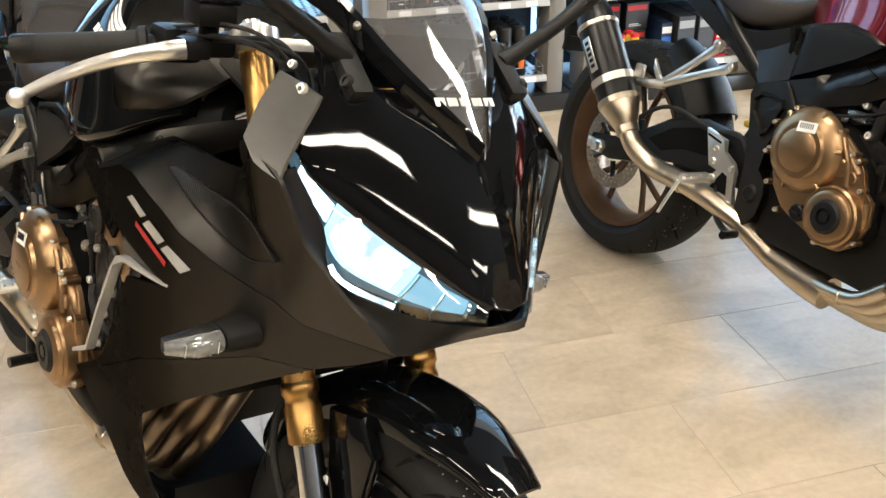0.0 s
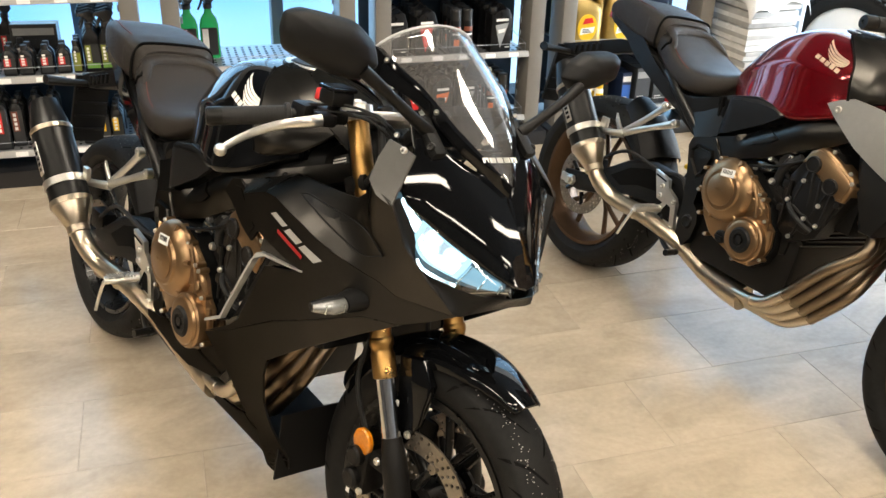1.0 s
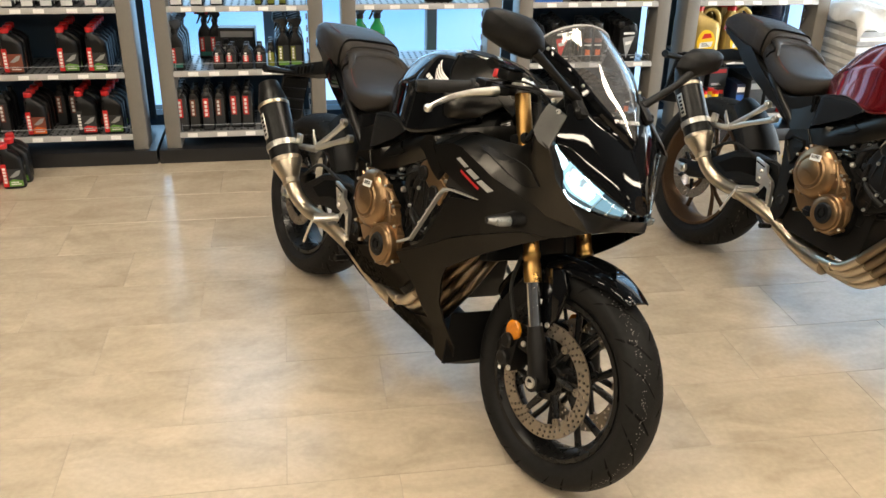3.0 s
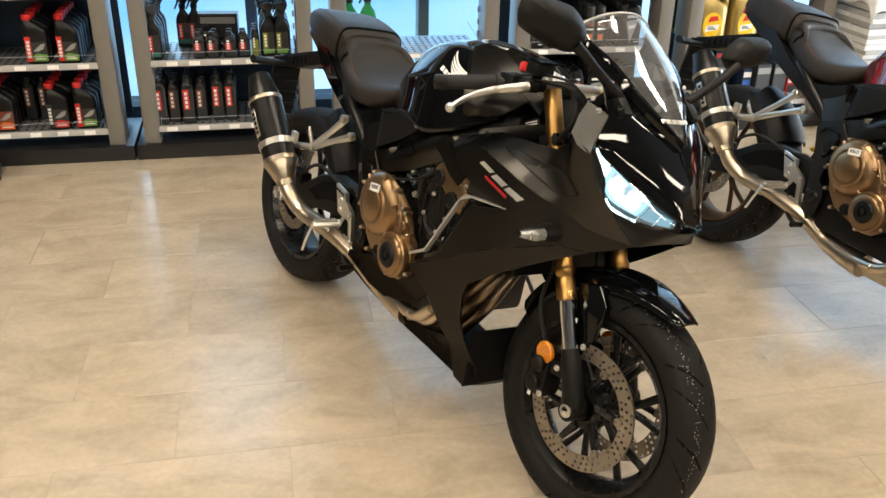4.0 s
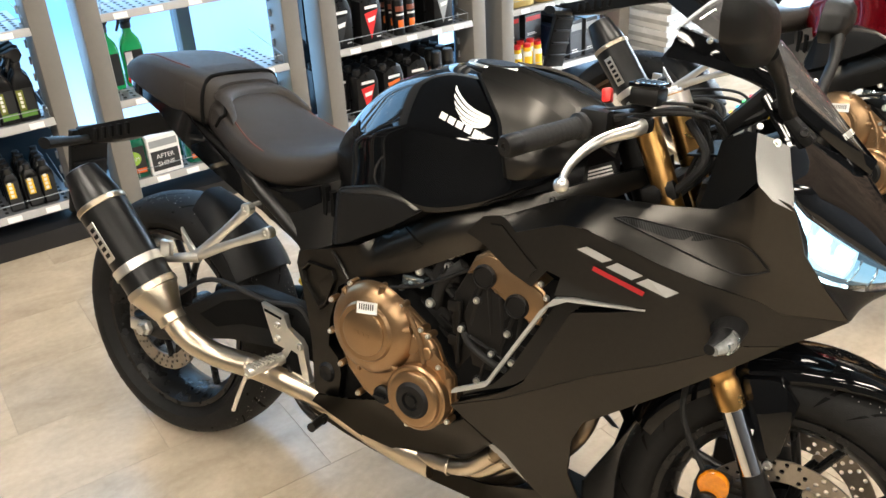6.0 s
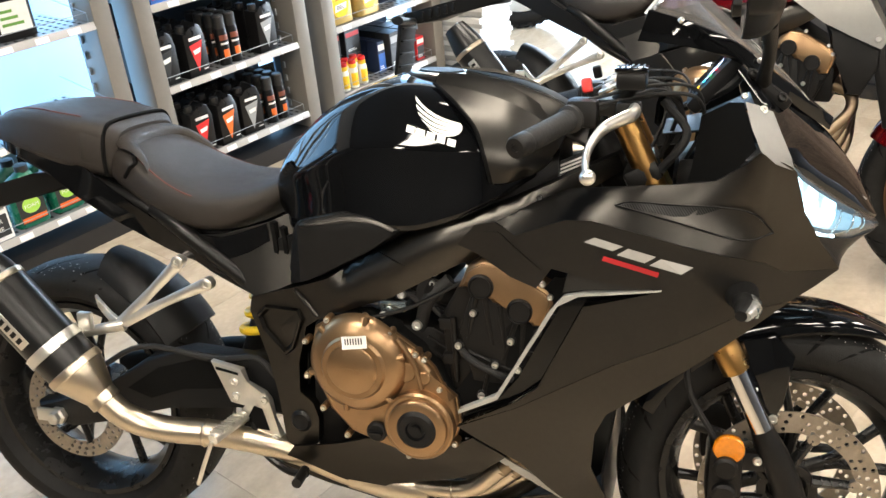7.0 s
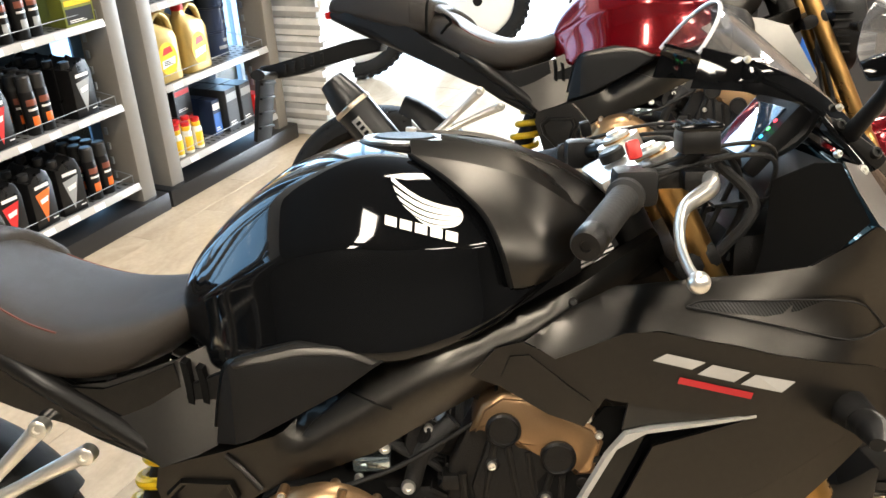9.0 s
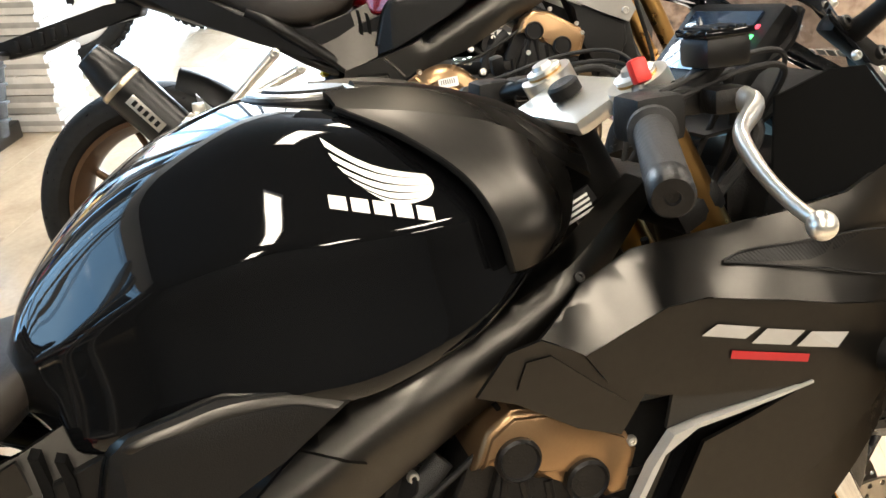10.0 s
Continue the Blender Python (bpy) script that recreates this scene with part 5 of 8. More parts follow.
        prof += [(0.0172, ln * 0.47 + 0.118), (0.0172, ln - 0.032), (0.0001, ln - 0.032)]
        part("grip", lathe(B(), prof, p0, d, 24), GRIP, bar, "black rubber grip")
        part("bar_end_weight", lathe(B(), [(0.0165, ln - 0.031), (0.0175, ln - 0.028), (0.0175, ln - 0.004), (0.015, ln), (0.006, ln), (0.005, ln - 0.003), (0.0001, ln - 0.003)], p0, d, 28), DARK, bar)
        sw = B()
        box(sw, at(ln * 0.30), (0.050, 0.052, 0.044), 0.010, None)
        pod = part("switch_housing", sw, PLASTIC, bar)
        part("switch_button", box(B(), (0, 0, 0), (0.017, 0.014, 0.024), 0.005, Matrix.Translation(at(ln * 0.22) + Vector((-0.006, 0, 0.036))) @ pose(0, 0, 0, 15 * s, -12, 0)), RED_PLASTIC if s < 0 else PLASTIC, pod, "red stop switch" if s < 0 else "")
        base = at(ln * 0.22) + Vector((0.036, 0, 0.004))
        tip = at(ln) + (Vector((0.106, 0.023 * s, -0.033)) if sport else Vector((0.104, -0.016 * s, -0.022)))
        if sport:
            root = base + Vector((0.036, 0.045 * s, 0.0))
            line = [root, root + Vector((-0.004, 0.022 * s, -0.004))] + [root.lerp(tip, t) + Vector((-0.026 * math.sin(math.pi * t) ** 0.8, 0, 0.004 * math.sin(math.pi * t))) for t in (0.3, 0.5, 0.7, 0.87)] + [tip]
            lev = tube(B(), line, [0.0125, 0.0115, 0.0095, 0.0085, 0.0075, 0.007, 0.0065], 12, 6, flat=0.75)
        else:
            lev = tube(B(), [base, base + Vector((0.028, 0.05 * s, -0.004)), base + Vector((0.036, 0.10 * s, -0.014)), base + Vector((0.014, 0.165 * s, -0.030)), tip], [0.013, 0.012, 0.0095, 0.0085, 0.0075], 12, 7, flat=0.8)
        bmesh.ops.create_uvsphere(lev, u_segments=18, v_segments=12, radius=0.0115, matrix=Matrix.Translation(tip))
        perch = part("lever_perch", box(box(B(), base + Vector((-0.006, -0.006 * s, 0.0)), (0.052, 0.050, 0.028), 0.009), base + Vector((0.026, 0.030 * s, 0.0)), (0.038, 0.032, 0.024), 0.007), DARK, bar)
        part("lever", lev, ALLOY, perch, "polished aluminium lever with ball end")
        part("cable", tube(B(), [base + Vector((0.01, -0.03 * s, 0.01)), base + Vector((0.08, -0.06 * s, 0.015)), base + Vector((0.11, -0.09 * s, -0.06)), base + Vector((0.06, -0.08 * s, -0.14))], 0.0046, 10, 8), GRIP, bar)
        part("cable", tube(B(), [at(ln * 0.36), base + Vector((0.045, -0.01 * s, 0.014)), base + Vector((0.10, -0.075 * s, 0.0)), base + Vector((0.07, -0.11 * s, -0.10))], 0.0036, 10, 8), GRIP, bar)
        for k in range(2):
            part("cable", tube(B(), [at(ln * 0.33) + Vector((0.012, 0, 0.010 + 0.012 * k)), base + Vector((0.060, 0.006 * s, 0.020 + 0.014 * k)), base + Vector((0.125, -0.020 * s, 0.012 + 0.012 * k)), base + Vector((0.135, -0.075 * s, -0.045)), base + Vector((0.095, -0.095 * s, -0.13))], 0.0032 - 0.0005 * k, 8, 7), GRIP, bar)
        if s < 0:
            res = part("brake_reservoir", box(B(), base + Vector((0.028, -0.012, 0.042)), (0.046, 0.050, 0.028), 0.007), FRAME, bar, "black brake fluid reservoir")
            part("reservoir_lid", box(B(), base + Vector((0.028, -0.012, 0.059)), (0.050, 0.054, 0.008), 0.003), GLOSS, res, "glossy black ribbed reservoir lid")
            for k in range(5):
                part("lid_rib", box(B(), base + Vector((0.011 + 0.0085 * k, -0.012, 0.0635)), (0.003, 0.044, 0.002)), PLASTIC, res)
            part("reservoir_stem", tube(B(), [base + Vector((0.028, -0.012, 0.032)), base], 0.012, 12, 0), DARK, res)


def build_sport_fairing(bike):
    """The full fairing of the black machine: side panels, belly, nose, lamps, screen and mirrors."""
    fair = pair("side_fairing", sheet(B(), [(0.284, 0.801), (0.364, 0.831), (0.404, 0.832), (0.491, 0.812), (0.580, 0.787), (0.666, 0.763), (0.70, 0.744), (0.787, 0.7345), (0.750, 0.712), (0.713, 0.694), (0.652, 0.689), (0.585, 0.659), (0.444, 0.593), (0.34, 0.531), (0.285, 0.498), (0.183, 0.450), (0.291, 0.513), (0.324, 0.541), (0.360, 0.615), (0.397, 0.690), (0.516, 0.723), (0.45, 0.731), (0.40, 0.738), (0.345, 0.750), (0.304, 0.771)], side_depth, 0.005, 0.03), MATTE, bike, "matt black side fairing")
    up = [(0.248, 0.817), (0.31, 0.844), (0.365, 0.867), (0.447, 0.875), (0.520, 0.882), (0.586, 0.891), (0.627, 0.919), (0.646, 0.942), (0.69, 0.922), (0.699, 0.913), (0.718, 0.848), (0.750, 0.790), (0.787, 0.7355), (0.70, 0.7445), (0.666, 0.7635), (0.580, 0.7875), (0.491, 0.8125), (0.404, 0.8325), (0.364, 0.8315), (0.284, 0.8015)]
    pair("shoulder_panel", sheet(B(), up, upper_depth, 0.005, 0.012), MATTE, fair, "", 50)
    low = [(0.181, 0.446), (0.285, 0.4965), (0.444, 0.5915), (0.585, 0.6575), (0.652, 0.6875), (0.711, 0.692), (0.655, 0.655), (0.584, 0.606), (0.525, 0.565), (0.469, 0.524), (0.437, 0.501), (0.418, 0.457), (0.412, 0.385), (0.438, 0.317), (0.452, 0.26), (0.43, 0.205), (0.385, 0.165), (0.360, 0.185), (0.376, 0.30), (0.292, 0.383), (0.215, 0.425)]
    pair("lower_fairing", sheet(B(), low, lambda x, z: side_depth(x, z) + 0.0015 + 0.14 * max(0, float(np.interp(x, (0.18, 0.444, 0.652, 0.71), (0.446, 0.592, 0.688, 0.692))) - z) * 0.5, 0.005, 0.03), MATTE, fair)
    # inner wall of the lower fairing, facing the wheel
    bm = patch(B(), [[(0.415 + 0.02 * math.cos(a), 0.17 * s, z) for s in np.linspace(-1, 1, 9)] for z, a in ((0.20, 0), (0.26, 0.3), (0.31, 0.5), (0.355, 0.7))], 0.004, (1, 0, 0))
    part("inner_panel", bm, PLASTIC, fair)
    belly_up = [(-0.150, 0.350), (-0.06, 0.372), (0.0, 0.392), (0.035, 0.400), (0.107, 0.374), (0.165, 0.398), (0.205, 0.420), (0.265, 0.390), (0.215, 0.345), (0.16, 0.315), (0.10, 0.296), (0.03, 0.275), (-0.03, 0.234), (-0.104, 0.254), (-0.195, 0.292)]
    part("belly_panel", sheet(B(), belly_up, lambda x, z: -0.218 + 0.45 * max(0, 0.38 - z), 0.005, 0.025), MATTE, fair)
    belly_low = [(-0.155, 0.335), (-0.10, 0.298), (-0.03, 0.282), (0.036, 0.262), (0.12, 0.255), (0.22, 0.262), (0.30, 0.285), (0.376, 0.305), (0.40, 0.24), (0.385, 0.165), (0.30, 0.178), (0.20, 0.192), (0.10, 0.200), (0.0, 0.215), (-0.10, 0.248), (-0.150, 0.280)]
    part("belly_pan", sheet(B(), belly_low, lambda x, z: -0.165 + 0.55 * max(0, 0.27 - z), 0.005, 0.025), MATTE, fair)
    rows = [[(x, 0.115 * s, z + 0.012 * s * s) for s in np.linspace(-1, 1, 7)] for x, z in ((-0.15, 0.285), (0.0, 0.212), (0.2, 0.188), (0.385, 0.160), (0.43, 0.20))]
    part("belly_floor", patch(B(), rows, 0.004), PLASTIC, fair)
    # near-black sheet behind the duct, the shade inside put into its colour
    pair("duct_backing", sheet(B(), [(0.13, 0.44), (0.24, 0.60), (0.345, 0.725), (0.50, 0.724), (0.55, 0.665), (0.40, 0.585), (0.25, 0.475)], lambda x, z: side_depth(x, z) + 0.034, 0.004, 0.06), GAP_BLACK, fair)
    # accents
    strip_o = [(0.186, 0.482), (0.253, 0.519), (0.342, 0.678), (0.365, 0.706), (0.395, 0.713), (0.516, 0.726)]
    strip_i = [(0.185, 0.4745), (0.256, 0.512), (0.272, 0.541), (0.355, 0.688), (0.389, 0.7075), (0.516, 0.7235)]
    pair("accent_strip", sheet(B(), strip_o + strip_i[::-1], lambda x, z: side_depth(x, z) - 0.003, 0.014, 0.04), STRIP, fair, "pale grey accent strip")
    pair("duct_panel", sheet(B(), [(0.185, 0.470), (0.258, 0.508), (0.287, 0.545), (0.363, 0.692), (0.392, 0.703), (0.516, 0.7215), (0.397, 0.690), (0.324, 0.541), (0.291, 0.513), (0.183, 0.450)], lambda x, z: side_depth(x, z) + 0.020, 0.004, 0.05), GLOSS, fair, "recessed gloss black duct")
    pair("wedge_panel", sheet(B(), [(0.362, 0.709), (0.395, 0.716), (0.516, 0.7265), (0.44, 0.735), (0.40, 0.740), (0.370, 0.745)], lambda x, z: side_depth(x, z) + 0.006 * (0.52 - x) / 0.15, 0.005, 0.03), CHEEK, fair)
    for x, z in ((0.300, 0.585), (0.338, 0.655)):
        part("duct_rib", prism(B(), [(x - 0.012, z), (x + 0.018, z - 0.004), (x + 0.020, z + 0.004), (x - 0.010, z + 0.008)], -0.200, -0.212, 0), FRAME, fair)
    accent = [(0.185, 0.405), (0.200, 0.405), (0.300, 0.345), (0.375, 0.290), (0.360, 0.290), (0.285, 0.335)]
    pair("belly_accent", sheet(B(), accent, lambda x, z: -0.196 + 0.25 * max(0, 0.40 - z), 0.004, 0.05), STRIP, fair)
    # side cover between frame and fairing
    infill = [(0.186, 0.777), (0.216, 0.812), (0.248, 0.819), (0.284, 0.800), (0.304, 0.770), (0.345, 0.750), (0.318, 0.712), (0.276, 0.728), (0.220, 0.764)]
    inf = pair("infill_panel", sheet(B(), infill, lambda x, z: side_depth(x, z) + 0.010, 0.005, 0.02), MATTE, fair, "matt black infill panel")
    inner = [(0.222, 0.778), (0.232, 0.802), (0.255, 0.804), (0.300, 0.765), (0.325, 0.745), (0.310, 0.725), (0.280, 0.735)]
    pair("infill_relief", sheet(B(), inner, lambda x, z: side_depth(x, z) + 0.0075, 0.004, 0.02), MATTE, inf)
    for p in ((0.203, 0.780), (0.298, 0.724)):
        part("bolt", bolt(B(), (p[0], -0.2165, p[1]), 0.0065), FRAME, inf)
    part("bolt", bolt(B(), (0.312, -0.168, 0.846), 0.006, (0, -0.8, 0.5)), DARK, fair)
    part("bolt", bolt(B(), (0.216, -0.2225, 0.458), 0.0075), FRAME, fair)
    scoop = [(0.438, 0.852), (0.464, 0.857), (0.602, 0.853), (0.645, 0.845), (0.676, 0.814), (0.630, 0.803), (0.535, 0.830)]
    pair("intake_recess", sheet(B(), scoop, lambda x, z: upper_depth(x, z) - 0.002, 0.008, 0.02), MATTE, fair)
    ribs = [(0.440, 0.8515), (0.464, 0.8565), (0.600, 0.8525), (0.570, 0.841), (0.530, 0.838)]
    pair("intake_panel", sheet(B(), ribs, lambda x, z: upper_depth(x, z) - 0.0035, 0.006, 0.02), RIBBED, fair, "ribbed black intake panel")
    for q in ([(0.438, 0.852), (0.464, 0.857), (0.53, 0.855), (0.602, 0.853), (0.645, 0.845), (0.676, 0.814)], [(0.438, 0.852), (0.535, 0.830), (0.630, 0.803), (0.676, 0.814)]):
        part("intake_edge", tube(B(), [(x, upper_depth(x, z) - 0.0045, z) for x, z in q], 0.0013, 6, 4), PLASTIC, fair)
    # model mark: slanted blocks with a red bar
    deco = B()
    dd = lambda x, z: (upper_depth(x, z) if z > crease_z(x) else side_depth(x, z)) - 0.0022
    ux, uz = Vector((0.164, -0.044)).normalized(), Vector((0.30, 0.95)).normalized()
    o = Vector((0.392, 0.801))
    marks = [((a, low), (a + w, low), (a + w + 0.013, low + h), (a + 0.013, low + h)) for a, w, low, h in ((0.004, 0.046, -0.002, 0.012), (0.058, 0.044, -0.006, 0.015), (0.110, 0.050, -0.007, 0.015))]
    for k, pts in enumerate(marks):
        deco = B()
        deco.faces.new([deco.verts.new((p.x, dd(p.x, p.y), p.y)) for p in (o + ux * a + uz * c for a, c in pts)])
        bmesh.ops.triangulate(deco, faces=deco.faces[:])
        part("model_mark", deco, STRIP, fair, "pale slanted block emblem", flat=True)
    deco = B()
    for k in range(1):
        q = [o + ux * (0.040 + i * 0.088) + uz * (-0.022 + j * 0.008) for i, j in ((0, 0), (1, 0), (1, 1), (0, 1))]
        deco.faces.new([deco.verts.new((p.x, dd(p.x, p.y), p.y)) for p in q])
    part("model_mark_bar", deco, RED_DECAL, fair, "red bar under the emblem", flat=True)
    # front indicators
    for s in (-1, 1):
        stalk = part("front_indicator", tube(B(), [(0.634, 0.195 * s, 0.716), (0.640, 0.236 * s, 0.714)], [0.022, 0.017], 18, 0, flat=1.3), PLASTIC, bike, "slim clear indicator")
        part("housing", tube(B(), [(0.638, 0.232 * s, 0.714), (0.640, 0.262 * s, 0.714), (0.632, 0.296 * s, 0.713)], [0.0165, 0.0160, 0.008], 18, 6, flat=1.1), PLASTIC, stalk)
        part("lens", tube(B(), [(0.647, 0.238 * s, 0.714), (0.650, 0.264 * s, 0.714), (0.640, 0.297 * s, 0.713)], [0.0145, 0.0140, 0.007], 18, 6, flat=0.95), INDICATOR, stalk, "clear ribbed lens")
        bm = B()
        for k in range(5):
            box(bm, (0.6605 - 0.0016 * max(0, k - 1), (0.244 + 0.009 * k) * s, 0.714), (0.004, 0.0016, 0.016), 0.0004)
        part("lens_rib", bm, REFLECT, stalk)
    # nose panel between the lamps
    L = lambda a, b, t: Vector(a).lerp(Vector(b), t)
    edge = smoothed([(0.612, -0.136, 1.056), (0.640, -0.143, 1.020), (0.664, -0.152, 0.988), (0.688, -0.182, 0.933), (0.735, -0.137, 0.884), (0.785, -0.087, 0.845), (0.843, -0.031, 0.808)], 4)
    mid = smoothed([(0.618, -0.124, 1.062), (0.650, -0.108, 1.026), (0.693, -0.069, 0.990), (0.752, 0, 0.951), (0.799, 0, 0.896), (0.832, 0, 0.846), (0.850, 0, 0.803)], 4)
    rows = []
    for e, c in zip(edge, mid):
        rows.append([e.lerp(c, t) + Vector((0.010, -0.003, 0.008)) * math.sin(math.pi * t) * min(1, (c - e).length / 0.12) for t in np.linspace(0, 1, 7)])
    # even out the moulding
    for k in range(10):
        rows = [rows[0]] + [[r[0]] + [(a[q] + r[q] * 2 + c[q]) / 4 for q in range(1, 6)] + [r[6]] for a, r, c in zip(rows, rows[1:], rows[2:])] + [rows[-1]]
        if k % 3 == 0:
            rows = [[r[0]] + [(r[q - 1] + r[q] * 6 + r[q + 1]) / 8 for q in range(1, 6)] + [r[6]] for r in rows]
    nose_bm = patch(B(), rows, 0.005, (0.6, 0, 0.8))
    patch(nose_bm, [[Vector((p.x, -p.y, p.z)) for p in reversed(r)] for r in rows], 0.005, (0.6, 0, 0.8))
    bmesh.ops.remove_doubles(nose_bm, verts=nose_bm.verts, dist=0.0004)
    nose = part("nose_panel", nose_bm, GLOSS, bike, "gloss black nose panel", 60)
    for k in range(3):
        for s in (-1, 1):
            bm = B()
            box(bm, (0, 0, 0), (0.040 - 0.008 * k, 0.0022, 0.0018), 0, Matrix.Translation((0.812 + 0.006 * k, 0.044 * s - 0.006 * k * s, 0.850 - 0.014 * k)) @ pose(0, 0, 0, 0, 38, 25 * -s))
            part("nose_vent", bm, GREY_DECAL, nose)
    for s in (-1, 1):
        top_e = smoothed([(x, y * s, z) for x, y, z in ((0.688, 0.181, 0.932), (0.701, 0.168, 0.915), (0.720, 0.150, 0.895), (0.735, 0.136, 0.883), (0.757, 0.114, 0.865), (0.785, 0.086, 0.844), (0.815, 0.056, 0.824), (0.843, 0.030, 0.806))], 3)
        low_e = smoothed([(x, y * s, z) for x, y, z in ((0.686, 0.186, 0.922), (0.698, 0.175, 0.893), (0.715, 0.160, 0.862), (0.722, 0.157, 0.832), (0.735, 0.146, 0.808), (0.765, 0.115, 0.793), (0.805, 0.073, 0.783), (0.843, 0.031, 0.787))], 3)
        rows = [[a.lerp(b, t) + Vector((0.006, 0.004 * s, 0)) * math.sin(math.pi * t) for t in np.linspace(0, 1, 11)] for a, b in zip(top_e, low_e)]

        def inset(r0, r1, c0, c1, d):
            return [[p - Vector((d, d * 0.3 * s, 0)) for p in r[c0:c1]] for r in rows[r0:r1]]
        lamp = part("headlight", patch(B(), inset(0, 22, 0, 11, 0.026), 0.003, (1, 0, 0)), LAMP_BOWL, bike, "lit white led headlight")
        part("lens", patch(B(), rows, 0.002, (1, 0, 0.2)), LENS, lamp, "clear lens")
        part("light_guide", patch(B(), inset(1, 7, 2, 9, 0.010), 0.004, (1, 0, 0)), LAMP_ON, lamp, "glowing light strip")
        part("lamp_housing", patch(B(), inset(7, 17, 0, 9, 0.018), 0.004, (1, 0, 0)), LAMP_SIDE, lamp, "pale blue lit housing")
        part("led_unit", patch(B(), inset(8, 16, 1, 8, 0.010), 0.004, (1, 0, 0)), LAMP_ON, lamp, "glowing led unit")
        part("side_reflector", patch(B(), inset(16, 21, 2, 9, 0.016), 0.004, (1, 0, 0)), LAMP_DIM, lamp)
        for r in (16, 18, 20):
            part("lamp_rib", tube(B(), inset(r, r + 1, 2, 10, 0.011)[0], 0.0018, 6, 0), REFLECT, lamp)
        part("edge_strip", tube(B(), [r[10] - Vector((0.005, 0.002 * s, 0)) for r in rows[10:17]], 0.0030, 8, 0), LAMP_ON, lamp, "thin glowing edge strip")
        # surround and chin beside the lamp
        outer = smoothed([(x, y * s, z) for x, y, z in ((0.699, 0.209, 0.913), (0.718, 0.186, 0.848), (0.735, 0.165, 0.818), (0.750, 0.144, 0.790), (0.770, 0.120, 0.762), (0.787, 0.098, 0.736), (0.789, 0.050, 0.736), (0.790, 0.0, 0.738))], 4)
        inner_e = smoothed([(x, y * s, z) for x, y, z in ((0.687, 0.187, 0.924), (0.714, 0.162, 0.864), (0.721, 0.159, 0.831), (0.734, 0.148, 0.806), (0.764, 0.117, 0.791), (0.804, 0.075, 0.781), (0.843, 0.032, 0.785), (0.849, 0.0, 0.786))], 4)
        rows = [[a.lerp(b, t) - Vector((0.006, 0, 0.0)) * math.sin(math.pi * t) for t in np.linspace(0, 1, 5)] for a, b in zip(outer, inner_e)]
        part("lamp_surround", patch(B(), rows, 0.003, (1, 0, 0)), PLASTIC, lamp)
        # grey cheek below the mirror
        ch = [[(0.622, 0.178 * s, 1.010), (0.643, 0.166 * s, 1.003), (0.664, 0.150 * s, 0.992)], [(0.630, 0.203 * s, 0.980), (0.652, 0.193 * s, 0.970), (0.677, 0.176 * s, 0.962)], [(0.645, 0.227 * s, 0.946), (0.668, 0.219 * s, 0.936), (0.690, 0.200 * s, 0.934)], [(0.668, 0.226 * s, 0.926), (0.680, 0.222 * s, 0.921), (0.696, 0.212 * s, 0.914)]]
        ck = part("cheek_panel", patch(B(), ch, 0.004, (0, s, 0.2)), CHEEK_SATIN, nose, "silver-grey satin cheek panel")
        part("bolt", bolt(B(), (0.648, 0.163 * s, 0.996), 0.007, (0.3, s, 0.3)), ALLOY, ck)
        part("bolt", bolt(B(), (0.620, 0.160 * s, 1.016), 0.005, (0.3, s, 0.3)), ALLOY, ck)
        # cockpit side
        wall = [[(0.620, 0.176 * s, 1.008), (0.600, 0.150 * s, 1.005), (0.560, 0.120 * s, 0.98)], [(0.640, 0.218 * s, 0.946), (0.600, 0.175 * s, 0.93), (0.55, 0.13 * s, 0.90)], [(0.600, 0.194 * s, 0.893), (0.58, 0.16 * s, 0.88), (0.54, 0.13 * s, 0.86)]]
        part("cockpit_panel", patch(B(), wall, 0.004, (0, s, 0)), GAP_BLACK, nose)
        # mirror
        b0, b1 = Vector((0.648, 0.115 * s, 1.030)), Vector((0.640, 0.275 * s, 1.128))
        arm = part("mirror", tube(B(), [b0, Vector((0.648, 0.150 * s, 1.050)), Vector((0.648, 0.215 * s, 1.090)), b1], [0.013, 0.0105, 0.0095, 0.012], 14, 6), PLASTIC, bike, "black mirror on a folding arm")
        part("mirror_foot", box(B(), (0, 0, 0), (0.085, 0.030, 0.022), 0.009, Matrix.Translation((0.655, 0.116 * s, 1.022)) @ pose(0, 0, 0, 0, 38, 0)), PLASTIC, arm)
        for q in (-0.028, 0.028):
            part("bolt", bolt(B(), Vector((0.655 + q * 0.78, 0.128 * s, 1.028 - q * 0.62)), 0.008, (0.2, s, 0.5)), FRAME, arm)
        shell = [Vector((u, v, 0)) for u, v in ((-0.084, 0.004), (-0.080, 0.032), (-0.053, 0.044), (0.042, 0.044), (0.085, 0.0185), (0.101, -0.017), (0.066, -0.048), (0.006, -0.045), (-0.074, -0.024))]
        soft = [p.lerp(shell[(k + e) % 9], 0.16) for k, p in enumerate(shell) for e in (-1, 1)]
        cp = smoothed(soft + soft[:1], 3)[:-1]
        rings = []
        for k, (sc, dx) in enumerate(((1.0, -0.012), (1.01, -0.004), (0.97, 0.010), (0.85, 0.022), (0.60, 0.031), (0.25, 0.036))):
            sc *= 1.0 if s < 0 else 0.82
            rings.append([Vector((0.618 + dx, (0.332 - p.x * sc) * s, 1.160 + p.y * sc - 0.1 * p.x * sc)) for p in cp])
        bm = B()
        ring_skin(bm, rings)
        part("mirror_shell", bm, PLASTIC, arm, "black plastic mirror shell", 50)
        bm = B()
        bm.faces.new([bm.verts.new(q + Vector((-0.0015, 0, 0))) for q in rings[0]])
